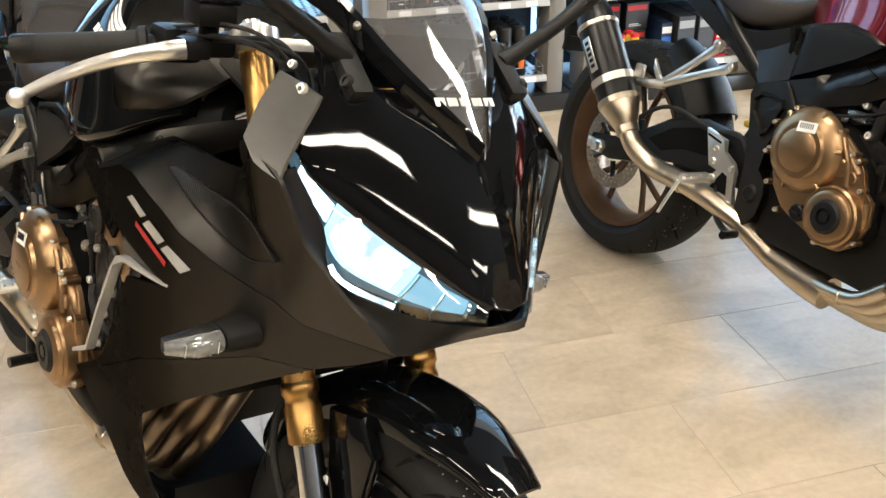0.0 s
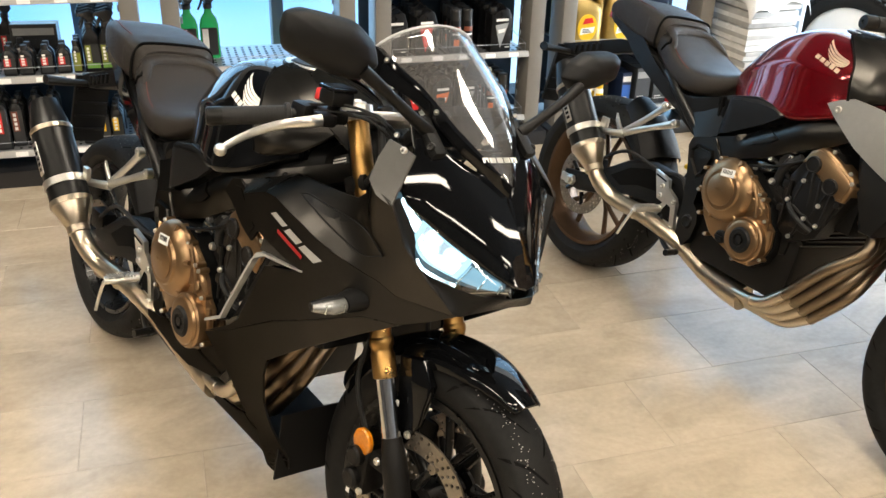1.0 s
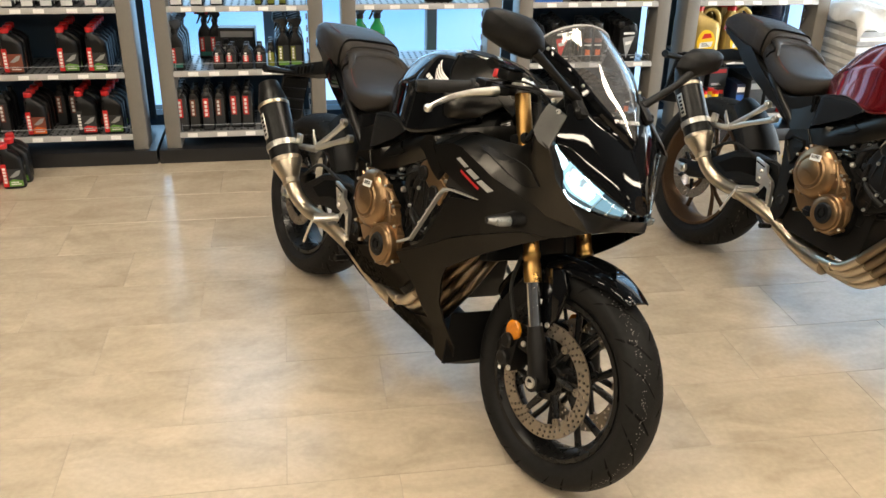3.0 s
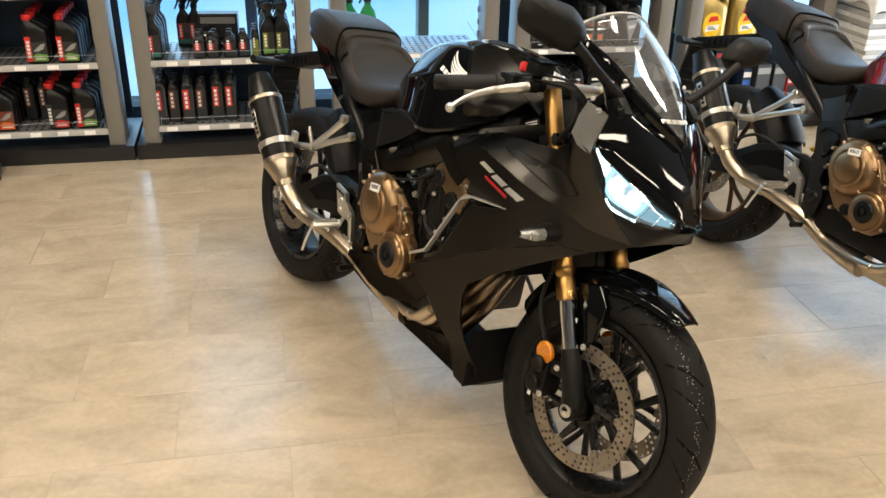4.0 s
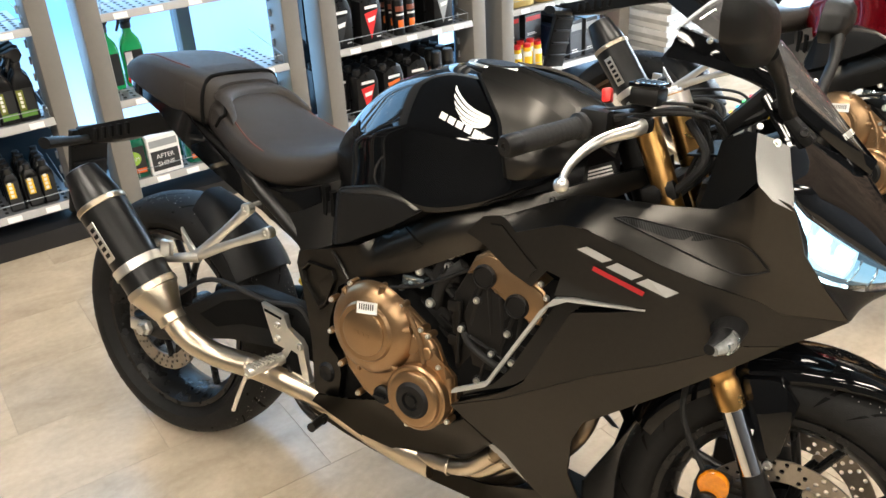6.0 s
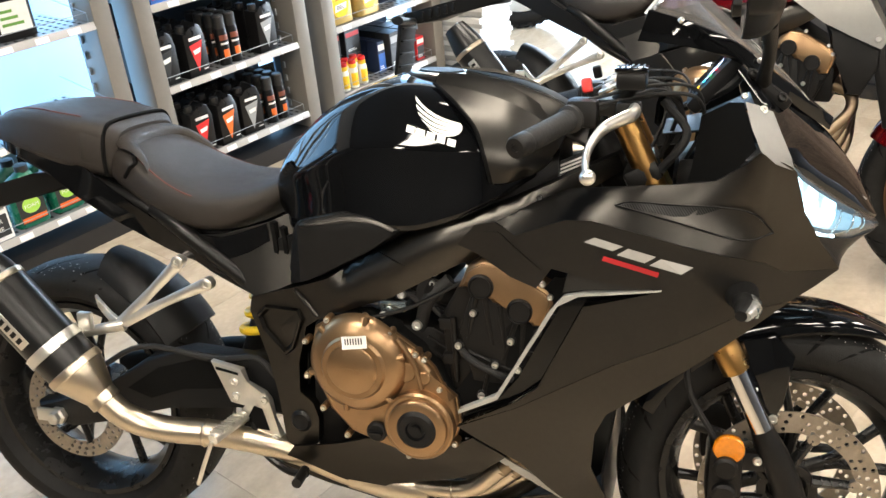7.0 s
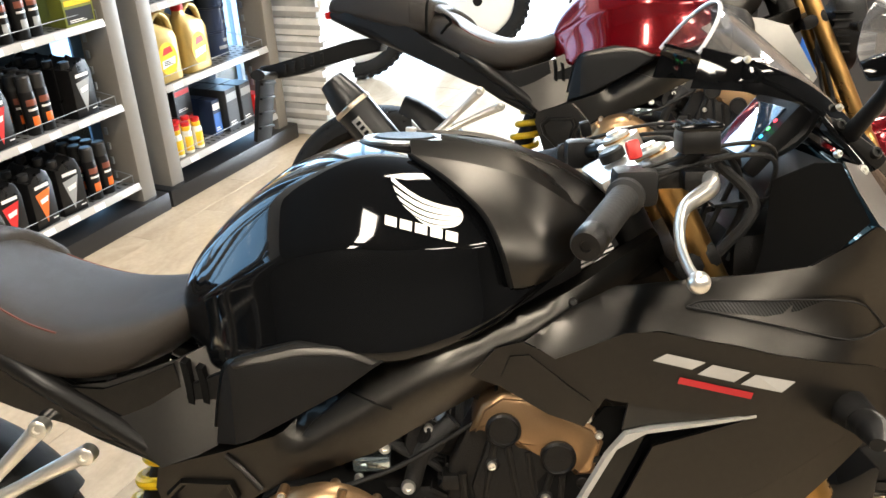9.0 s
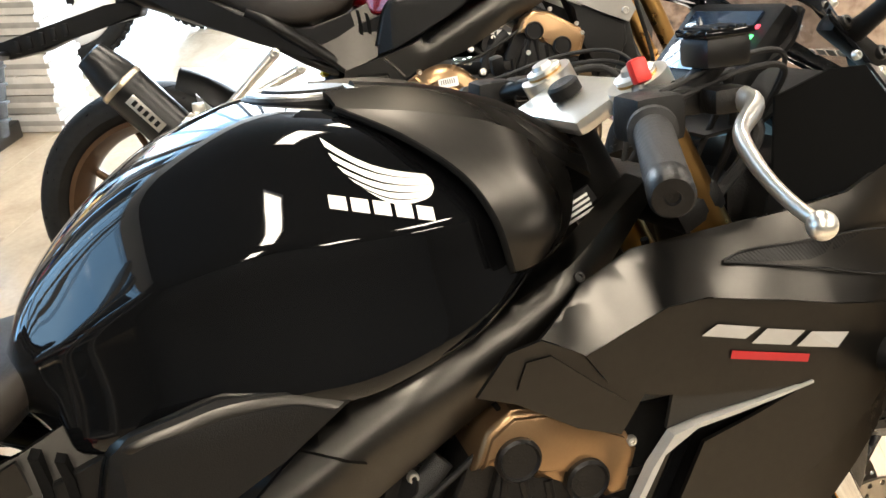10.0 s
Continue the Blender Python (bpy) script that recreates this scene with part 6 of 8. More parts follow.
        bmesh.ops.scale(bm, vec=(1, 0.94, 0.94), space=Matrix.Translation((-0.606, -0.332 * s, -1.160)), verts=bm.verts)
        part("mirror_glass", bm, MIRROR, arm, flat=True)
    # windscreen
    we = smoothed([(0.468, -0.120, 1.137), (0.530, -0.124, 1.118), (0.600, -0.108, 1.086), (0.668, -0.076, 1.034), (0.722, -0.036, 0.990), (0.765, -0.004, 0.957)], 4)
    wc = smoothed([(0.515, 0, 1.198), (0.575, 0, 1.146), (0.638, 0, 1.086), (0.694, 0, 1.032), (0.736, 0, 0.988), (0.768, 0, 0.958)], 4)
    rows = []
    for e, c in zip(we, wc):
        right = []
        for a in np.linspace(0, math.pi / 2, 11):
            q = e.lerp(c, math.sin(a) ** 1.15)
            right.append(Vector((q.x, e.y * math.cos(a), q.z)))
        rows.append(right + [Vector((p.x, -p.y, p.z)) for p in reversed(right[:-1])])
    ws = part("windscreen", patch(B(), rows, 0.003, (0.75, 0, 0.65)), SCREEN, bike, "clear windscreen with a black rim", 80)
    part("top_edge", tube(B(), [p + Vector((-0.001, 0, 0)) for p in rows[0]], 0.0028, 8, 0), EDGE_HIGHLIGHT, ws)
    for s in (-1, 1):
        rim = []
        for i, p in enumerate(we):
            k = i / (len(we) - 1)
            w = 0.013 if k > 0.15 else 0.010 + 0.02 * k
            y = -p.y * s
            out = s * min(1, abs(p.y) / 0.06)
            rim.append([Vector((p.x + 0.004, y - 0.007 * out, p.z + 0.008)), Vector((p.x + 0.004, y + 0.003 * out, p.z + 0.006)), Vector((p.x, y + w * 0.6 * out, p.z - 0.008)), Vector((p.x - 0.010 * (1 - k), y + w * 0.6 * out, p.z - 0.010 - 0.028 * max(0.0, 1 - 2.2 * k)))])
        part("screen_rim", patch(B(), rim, 0.003, (0.3, 0, 0.8)), GLOSS, ws)
        for i in (3, 10):
            part("bolt", bolt(B(), Vector((we[i].x + 0.006, -we[i].y * s + 0.006 * s, we[i].z + 0.002)), 0.0045, (0.6, s * 0.5, 0.6)), ALLOY, ws)
    for k in range(5):
        bars = box(B(), (0, 0, 0), (0.0008, 0.014, 0.010), 0, Matrix.Translation((0.7215, -0.036 + 0.018 * k, 1.0005)) @ pose(0, 0, 0, 0, -42, 0))
        part("screen_bar", bars, WHITE_DECAL, ws, "pale bar")
    # instruments and cockpit
    tray = patch(B(), [[(0.50, 0.085 * s, 0.945), (0.56, 0.10 * s, 0.955), (0.64, 0.09 * s, 0.995)] for s in np.linspace(-1, 1, 7)], 0.004)
    cock = part("cockpit_tray", tray, PLASTIC, bike, "black cockpit tray")
    dm = Matrix.Translation((0.578, 0.015, 1.022)) @ pose(0, 0, 0, 0, -48, 0)
    dash = part("dashboard", box(B(), (0, 0, 0), (0.11, 0.185, 0.026), 0.010, dm), PLASTIC, cock, "black instrument panel")
    part("display", box(B(), (0, 0, 0.0145), (0.080, 0.135, 0.003), 0.001, dm), DASH_GLASS, dash, "dark glossy display")
    for k, c in enumerate(((1.0, 0.55, 0.02), (0.05, 0.6, 1.0), (0.1, 0.9, 0.2), (0.9, 0.05, 0.08))):
        part("warning_light", box(B(), (-0.020 + 0.013 * k, -0.078, 0.0165), (0.005, 0.005, 0.002), 0.0005, dm), glowing("warning_lamp", c, 2.5), dash)
    part("screen_bracket", tube(B(), [(0.52, -0.06, 0.98), (0.60, -0.07, 1.02), (0.63, -0.06, 1.06)], 0.008, 8, 4), DARK, cock)
    part("wiring", tube(B(), [(0.50, -0.10, 1.00), (0.54, -0.12, 0.95), (0.50, -0.11, 0.89), (0.46, -0.10, 0.85)], 0.007, 8, 6), GRIP, cock)
    part("cowl_core", box(B(), (0.60, 0, 0.84), (0.16, 0.18, 0.14), 0.03), DARK, cock)
    part("radiator", box(B(), (0, 0, 0), (0.035, 0.32, 0.16), 0.006, Matrix.Translation((0.475, 0, 0.62)) @ pose(0, 0, 0, 0, -16, 0)), DARK, bike)
    vp = part("type_plate", sheet(B(), [(0.318, 0.885), (0.372, 0.909), (0.382, 0.893), (0.330, 0.860)], lambda x, z: -0.068, 0.003, 0.05), PLINTH_BLACK, bike, "black type plate with pale bars")
    for k in range(4):
        bm = B()
        a, c = Vector((0.322 + 0.0022 * k, 0.8805 - 0.0055 * k)), Vector((0.370 + 0.0022 * k, 0.9015 - 0.0055 * k))
        n = Vector((0.001, -0.003))
        bm.faces.new([bm.verts.new((q.x, -0.0685, q.y)) for q in (a, c, c + n, a + n)])
        part("plate_bar", bm, WHITE_DECAL, vp, flat=True)


def build_naked_front(bike):
    """The bare front of the red machine: round lamp, grey shrouds, radiator."""
    shroud = [(0.185, 0.856), (0.215, 0.872), (0.255, 0.886), (0.33, 0.880), (0.394, 0.862), (0.44, 0.79), (0.472, 0.737), (0.455, 0.708), (0.38, 0.738), (0.304, 0.772), (0.213, 0.833)]
    pair("radiator_shroud", sheet(B(), shroud, lambda x, z: -0.200 - 0.06 * max(0, 0.12 - abs(z - 0.80) - 0.3 * abs(x - 0.34)), 0.012, 0.03), SILVER, bike, "silver-grey radiator shroud")
    pair("shroud_lower", prism(B(), [(0.305, 0.768), (0.38, 0.735), (0.452, 0.705), (0.455, 0.66), (0.42, 0.58), (0.38, 0.58), (0.35, 0.68)], -0.12, -0.185, 0.01), PLASTIC, bike)
    for p in ((0.225, 0.850), (0.445, 0.735)):
        part("bolt", bolt(B(), (p[0], -0.204, p[1]), 0.009), ALLOY, bike)
    part("radiator", box(B(), (0, 0, 0), (0.035, 0.34, 0.26), 0.006, Matrix.Translation((0.47, 0, 0.62)) @ pose(0, 0, 0, 0, -16, 0)), DARK, bike)
    lamp = part("headlight", lathe(B(), [(0.055, -0.07), (0.085, -0.05), (0.098, 0.0), (0.098, 0.02), (0.090, 0.025)], (0.568, 0, 0.845), (1, 0, -0.08), 40), PLASTIC, bike, "round black headlight")
    part("lens", lathe(B(), [(0.089, 0.022), (0.07, 0.034), (0.0001, 0.040)], (0.568, 0, 0.845), (1, 0, -0.08), 40), LENS, lamp)
    for k in range(6):
        part("lamp_fin", box(B(), (0.535, 0.0, 0.795 + 0.02 * k), (0.05, 0.19, 0.006), 0.002), PLASTIC, lamp)
    part("dashboard", box(B(), (0, 0, 0), (0.09, 0.16, 0.024), 0.008, Matrix.Translation((0.50, 0, 1.10)) @ pose(0, 0, 0, 0, -50, 0)), PLASTIC, bike)
    part("handlebar_cross", tube(B(), [(0.415, -0.11, 1.085), (0.42, 0, 1.06), (0.415, 0.11, 1.085)], 0.014, 14, 5), FRAME, bike)
    for s in (-1, 1):
        arm = part("mirror", tube(B(), [(0.40, 0.20 * s, 1.09), (0.42, 0.25 * s, 1.15), (0.40, 0.31 * s, 1.20)], 0.007, 10, 6), FRAME, bike, "black bar mirror")
        part("mirror_shell", lathe(B(), [(0.0001, -0.02), (0.03, -0.018), (0.055, -0.004), (0.058, 0.006), (0.0001, 0.006)], (0.40, 0.33 * s, 1.225), (-1, 0, 0.1), 28), PLASTIC, arm)
    pair("front_indicator", tube(B(), [(0.56, -0.10, 0.86), (0.57, -0.18, 0.86)], [0.009, 0.014], 12, 0), PLASTIC, bike)


def motorcycle(name, m, label, sport):
    bike = empty(name, m, label, "motorcycle", "motorcycles on display")
    build_frame(bike)
    build_engine(bike)
    build_rear(bike, RIM if sport else BRONZE_RIM)
    build_exhaust(bike)
    build_body(bike, GLOSS if sport else RED, sport)
    build_front(bike, sport, RIM if sport else BRONZE_RIM, GLOSS if sport else RED, STEER if sport else 1.0)
    if sport:
        build_sport_fairing(bike)
    else:
        build_naked_front(bike)
    return bike


motorcycle("sport_motorcycle", pose(0, -0.03, 0, -12.7, 0, 1.1), "black sport motorcycle with full fairing and lit headlights", True)
motorcycle("naked_motorcycle", pose(0.55, 1.385, 0, -12.5, 0, -9.8), "red naked motorcycle with bronze wheels and silver shrouds", False)

# ---- showroom ----


def tile_material():
    m = bpy.data.materials.new("stone_look_tile")
    m.use_nodes = True
    nt = m.node_tree
    b = nt.nodes["Principled BSDF"]
    tc, info = nt.nodes.new("ShaderNodeTexCoord"), nt.nodes.new("ShaderNodeObjectInfo")
    off = nt.nodes.new("ShaderNodeVectorMath")
    off.operation = "MULTIPLY_ADD"
    off.inputs[0].default_value = (37.0, 91.0, 13.0)
    comb = nt.nodes.new("ShaderNodeCombineXYZ")
    for k in range(3):
        nt.links.new(info.outputs["Random"], comb.inputs[k])
    nt.links.new(comb.outputs[0], off.inputs[1])
    nt.links.new(tc.outputs["Object"], off.inputs[2])
    mp = nt.nodes.new("ShaderNodeMapping")
    mp.inputs["Rotation"].default_value = (0, 0, radians(9))
    mp.inputs["Scale"].default_value = (2.2, 4.2, 1.0)
    nt.links.new(off.outputs[0], mp.inputs["Vector"])
    n1 = nt.nodes.new("ShaderNodeTexNoise")
    n1.inputs["Scale"].default_value, n1.inputs["Detail"].default_value, n1.inputs["Roughness"].default_value, n1.inputs["Distortion"].default_value = 1.5, 8, 0.62, 0.7
    nt.links.new(mp.outputs[0], n1.inputs["Vector"])
    n2 = nt.nodes.new("ShaderNodeTexNoise")
    n2.inputs["Scale"].default_value, n2.inputs["Detail"].default_value = 55, 5
    nt.links.new(off.outputs[0], n2.inputs["Vector"])
    r = nt.nodes.new("ShaderNodeValToRGB")
    r.color_ramp.elements[0].position, r.color_ramp.elements[0].color = 0.28, (0.415, 0.340, 0.250, 1)
    r.color_ramp.elements[1].position, r.color_ramp.elements[1].color = 0.72, (0.61, 0.512, 0.392, 1)
    e = r.color_ramp.elements.new(0.47)
    e.color = (0.50, 0.418, 0.312, 1)
    nt.links.new(n1.outputs["Fac"], r.inputs["Fac"])
    mix = nt.nodes.new("ShaderNodeMix")
    mix.data_type, mix.blend_type = "RGBA", "OVERLAY"
    mix.inputs["Factor"].default_value = 0.14
    nt.links.new(r.outputs["Color"], mix.inputs["A"])
    nt.links.new(n2.outputs["Fac"], mix.inputs["B"])
    vary = nt.nodes.new("ShaderNodeMapRange")
    vary.inputs["To Min"].default_value, vary.inputs["To Max"].default_value = 0.94, 1.06
    nt.links.new(info.outputs["Random"], vary.inputs["Value"])
    sc = nt.nodes.new("ShaderNodeVectorMath")
    sc.operation = "SCALE"
    nt.links.new(mix.outputs["Result"], sc.inputs[0])
    nt.links.new(vary.outputs["Result"], sc.inputs["Scale"])
    nt.links.new(sc.outputs["Vector"], b.inputs["Base Color"])
    rr = nt.nodes.new("ShaderNodeMapRange")
    rr.inputs["To Min"].default_value, rr.inputs["To Max"].default_value = 0.175, 0.20
    nt.links.new(n1.outputs["Fac"], rr.inputs["Value"])
    nt.links.new(rr.outputs["Result"], b.inputs["Roughness"])
    bp = nt.nodes.new("ShaderNodeBump")
    bp.inputs["Strength"].default_value, bp.inputs["Distance"].default_value = 0.04, 0.002
    nt.links.new(n2.outputs["Fac"], bp.inputs["Height"])
    nt.links.new(bp.outputs["Normal"], b.inputs["Normal"])
    return m


TILE = tile_material()
GROUT = material("dark_joint", (0.42, 0.35, 0.265), 0.7, grain=0.2)
PAINT = material("white_wall_paint", (0.78, 0.77, 0.74), 0.6, grain=0.03, scale=6, bump=0.08, bump_scale=120)
WALL_DARK = material("charcoal_wall_panel", (0.045, 0.045, 0.047), 0.55, grain=0.1, scale=8)
WALL_BROWN = material("brown_plank_wall", (0.20, 0.13, 0.105), 0.55, grain=0.35, scale=7)
CEILING = material("dark_ceiling_paint", (0.045, 0.045, 0.047), 0.7, grain=0.1, scale=6)
POST = material("taupe_powder_coat", (0.23, 0.215, 0.195), 0.42, metal=0.25, grain=0.05, scale=60, rough_var=0.05)
BACK = material("slate_blue_panel", (0.026, 0.052, 0.085), 0.5, grain=0.08, scale=20)
PLINTH = material("black_laminate", (0.014, 0.014, 0.015), 0.32, grain=0.1)
SHELF = material("grey_sheet_steel", (0.24, 0.25, 0.26), 0.34, metal=0.5, grain=0.06, scale=80, rough_var=0.06)
RAIL = material("grey_price_rail", (0.40, 0.39, 0.375), 0.35, grain=0.05)
PAPER = material("white_paper", (0.80, 0.79, 0.76), 0.6, grain=0.04)
HOLE = material("pierced_hole", (0.02, 0.02, 0.02), 0.8)
PANE = clear_sheet("window_glass", (0.96, 0.98, 0.99), 0.0, 0.03)
MULLION = material("grey_window_frame", (0.30, 0.33, 0.36), 0.4, metal=0.4, grain=0.04)
PANEL_LIGHT = glowing("led_panel", (1.0, 0.885, 0.725), 42.0)


def room_box(name, u0, u1, v0, v1, z0, z1, mat, parent=None, bev=0.0, label=""):
    ob = part(name, box(B(), ((u0 + u1) / 2, (v0 + v1) / 2, (z0 + z1) / 2), (u1 - u0, v1 - v0, z1 - z0), bev), mat, parent, label)
    if parent is None:
        ob.matrix_world = ROOM
    return ob


U0, U1, V0, V1, H = -5.2, 8.2, -5.6, 2.52, 3.1
floor = tagged(room_box("floor", U0, U1, V0, V1 + 0.1, -0.12, -0.0011, GROUT, None), "beige stone-look tile floor in running bond", "floor", "", "structure")
# ceiling, south and west walls are out of view, added to close the room
ceiling = tagged(room_box("ceiling", U0, U1, V0, V1 + 0.2, H, H + 0.1, CEILING), "unseen plain dark ceiling closing the room", "ceiling", "", "structure")
tagged(room_box("wall_south", U0, U1, V0 - 0.2, V0, 0, H, WALL_DARK), "unseen charcoal wall closing the room across the showroom", "wall", "", "structure")
tagged(room_box("wall_west", U0 - 0.2, U0, V0, V1 + 0.2, 0, H, WALL_DARK), "unseen charcoal side wall closing the room", "wall", "", "structure")
# glass front at the east end, and the window wall behind the shelves
tagged(room_box("wall_east_head", U1, U1 + 0.2, V0, V1 + 0.2, 2.7, H, PAINT), "white wall above the glass front", "wall", "", "structure")
# added out of view to cut window light mirrored in the tank
tagged(room_box("wall_north_west", U0, -2.365, V1, V1 + 0.2, 0, H, WALL_DARK), "added charcoal wall out of view, cutting off window light", "wall", "", "structure")
tagged(room_box("wall_north", -2.365, U1, V1, V1 + 0.2, 0, 0.09, BACK), "slate sill below the windows", "wall", "", "structure")
tagged(room_box("wall_north_head", -2.365, U1, V1, V1 + 0.2, 2.55, H, PAINT), "white wall above the windows", "wall", "", "structure")


def window_bay(name, m, width, z0, z1):
    win = part(name, box(B(), (0, 0, (z0 + z1) / 2), (0.06, 0.10, z1 - z0), 0.006), MULLION, None)
    win.matrix_world = m
    tagged(win, "grey window frame with clear glass", "window", "", "structure")
    g = part("pane", box(B(), (width / 2, 0, (z0 + z1) / 2), (width - 0.062, 0.008, z1 - z0 - 0.002)), PANE, win)
    g.visible_shadow = False


for i in range(11):
    window_bay("window_%d" % (i + 1), ROOM @ pose(-2.33 + 0.93 * i, V1 + 0.1, 0), 0.93, 0.09, 2.55)
for i in range(6):
    window_bay("window_%d" % (i + 12), ROOM @ pose(U1 + 0.1, V1 - 0.1 - 1.32 * i, 0, 0, 0, -90), 1.32, 0.0, 2.7)

# daylight outside: a pale bright yard with a bluish building
yard = bpy.data.materials.new("outdoor_daylight")
yard.use_nodes = True
nt = yard.node_tree
b = nt.nodes["Principled BSDF"]
tc = nt.nodes.new("ShaderNodeTexCoord")
mp = nt.nodes.new("ShaderNodeMapping")
mp.inputs["Scale"].default_value = (0.8, 1.0, 1.7)
nz = nt.nodes.new("ShaderNodeTexNoise")
nz.inputs["Scale"].default_value, nz.inputs["Detail"].default_value = 0.45, 1
cr = nt.nodes.new("ShaderNodeValToRGB")
cr.color_ramp.elements[0].position, cr.color_ramp.elements[0].color = 0.36, (0.16, 0.44, 0.80, 1)
cr.color_ramp.elements[1].position, cr.color_ramp.elements[1].color = 0.62, (0.50, 0.77, 1.0, 1)
nt.links.new(tc.outputs["Object"], mp.inputs["Vector"])
nt.links.new(mp.outputs[0], nz.inputs["Vector"])
nt.links.new(nz.outputs["Fac"], cr.inputs["Fac"])
b.inputs["Base Color"].default_value = (0.02, 0.02, 0.02, 1)
nt.links.new(cr.outputs["Color"], b.inputs["Emission Color"])
b.inputs["Emission Strength"].default_value = 2.0
bd = B()
bd.faces.new([bd.verts.new(p) for p in ((-9, 4.6, -0.5), (9.8, 4.6, -0.5), (9.8, 4.6, 4.5), (-9, 4.6, 4.5))])
back = part("backdrop", bd, yard, None, flat=True)
back.matrix_world = ROOM
tagged(back, "pale bright daylight outdoors", "backdrop", "", "structure")
glare = glowing("bright_outdoor_glare", (0.93, 0.97, 1.0), 14.0)
bd = B()
bd.faces.new([bd.verts.new(p) for p in ((10.4, 4.6, -0.5), (10.4, -7, -0.5), (10.4, -7, 4.5), (10.4, 4.6, 4.5))])
back = part("backdrop_east", bd, glare, None, flat=True)
back.matrix_world = ROOM
tagged(back, "blown-out bright daylight outdoors", "backdrop", "", "structure")

# ceiling panels
for i in range(5):
    for j in range(3):
        u, v = -3.6 + 2.3 * i, -4.4 + 2.2 * j
        lamp = part("ceiling_light", box(B(), (0, 0, 0), (1.24, 0.34, 0.03), 0.004), PAINT, None)
        lamp.matrix_world = ROOM @ pose(u, v, H - 0.0155)
        tagged(lamp, "white rectangular led ceiling light, switched on", "ceiling light", "ceiling lights")
        part("diffuser", box(B(), (0, 0, -0.0175), (1.18, 0.28, 0.004)), PANEL_LIGHT, lamp)


# ---- shelving ----
def shelf_unit(u0, back_mat, levels=(0.16, 0.48, 0.80, 1.12)):
    w = 0.92
    unit = empty("shelf_unit", ROOM @ pose(u0, 1.965, 0), "taupe steel shop shelf stocked with bottles on a black plinth", "shelf", "shop shelves")
    for s in (0, 1):
        x0 = 0.045 + s * (w - 0.165)
        bm = prism(B(), [(x0, 0.07), (x0 + 0.075, 0.07), (x0 + 0.075, 2.25), (x0, 2.25)], 0.15, 0.005, 0.010)
        part("post", bm, POST, unit)
        bm = B()
        for k in range(30):
            box(bm, (x0 + (0.082 if s == 0 else -0.007), 0.12, 0.12 + 0.06 * k), (0.008, 0.012, 0.028))
        part("slot_strip", bm, MULLION, unit)["kind"] = "stuff"
    part("plinth", box(B(), (w / 2, 0.20, 0.037), (w - 0.012, 0.44, 0.074), 0.006), PLINTH, unit, "black laminate plinth")
    if back_mat:
        part("back_panel", box(B(), (w / 2, 0.41, 1.16), (w - 0.1, 0.012, 2.1), 0.002), back_mat, unit)
    if u0 == -1.06:
        part("back_panel", box(B(), (w / 2, 0.41, 0.28), (w - 0.1, 0.012, 0.37), 0.002), BACK, unit)
    for z in levels:
        sh = part("shelf", box(B(), (w / 2, 0.205, z - 0.015), (w - 0.245, 0.36, 0.012), 0.002), SHELF, unit, "perforated steel shelf")
        bm = B()
        for i in range(19):
            for j in range(8):
                c = (0.15 + 0.0345 * i, 0.06 + 0.040 * j, z - 0.0084)
                bm.faces.new([bm.verts.new((c[0] + dx, c[1] + dy, c[2])) for dx, dy in ((-0.006, -0.011), (0.006, -0.011), (0.006, 0.011), (-0.006, 0.011))])
        part("perforation", bm, HOLE, sh, flat=True)
        part("price_rail", box(B(), (0, 0, 0), (w - 0.235, 0.006, 0.029), 0.002, Matrix.Translation((w / 2, 0.012, z - 0.018)) @ pose(0, 0, 0, -16, 0, 0)), RAIL, sh, "pale price rail")
        bm = tube(B(), [(0.13, 0.030, z + 0.028), (w - 0.13, 0.030, z + 0.028)], 0.0016, 6, 0)
        for x in (0.13, w - 0.13):
            tube(bm, [(x, 0.030, z + 0.028), (x, 0.36, z + 0.070)], 0.0016, 6, 0)
            tube(bm, [(x, 0.030, z - 0.01), (x, 0.030, z + 0.028)], 0.0016, 6, 0)
        part("wire_guard", bm, MULLION, sh)
        for k in range(5):
            x = 0.20 + 0.13 * k + random.uniform(-0.02, 0.02)
            part("price_tag", box(B(), (0, 0, 0), (0.050, 0.0012, 0.020), 0, Matrix.Translation((x, 0.0082, z - 0.0185)) @ pose(0, 0, 0, -16, 0, 0)), PAPER, sh)
    return unit


UNITS = [(-2.90, BACK), (-1.98, BACK), (-1.06, None), (-0.14, None), (0.78, BACK), (1.70, BACK)]
for u0, bmat in UNITS:
    shelf_unit(u0, bmat)
# the boundary posts leave a narrow gap through which the window shows

# ---- floor tiles: running bond ----
TL, TW = 0.615, 0.307
bm = B()
box(bm, (0, 0, -0.003), (TL - 0.0017, TW - 0.0017, 0.006), 0.0007, None, 1)
me = bpy.data.meshes.new("tile")
bm.to_mesh(me)
bm.free()
me.materials.append(TILE)
rest = B()
count = 0
for k in range(-9, 19):
    n_mid = 0.03 + TW * (k + 0.5)
    shift = -0.724 if k % 2 == 0 else -0.4165
    for j in range(-8, 15):
        u = shift + TL * (j + 0.5)
        near = -8 <= k <= 7 and -3.2 < u < 4.6
        if near and count < 300:
            t = new("tile", me)
            t.parent = floor
            t.matrix_local = pose(u, -n_mid, 0)
            count += 1
        elif U0 < u < U1 and -n_mid < 5.9:
            box(rest, (u, -n_mid, -0.003), (TL - 0.0017, TW - 0.0017, 0.006))
ob = part("tiles", rest, TILE, floor, flat=True)
ob["kind"] = "stuff"

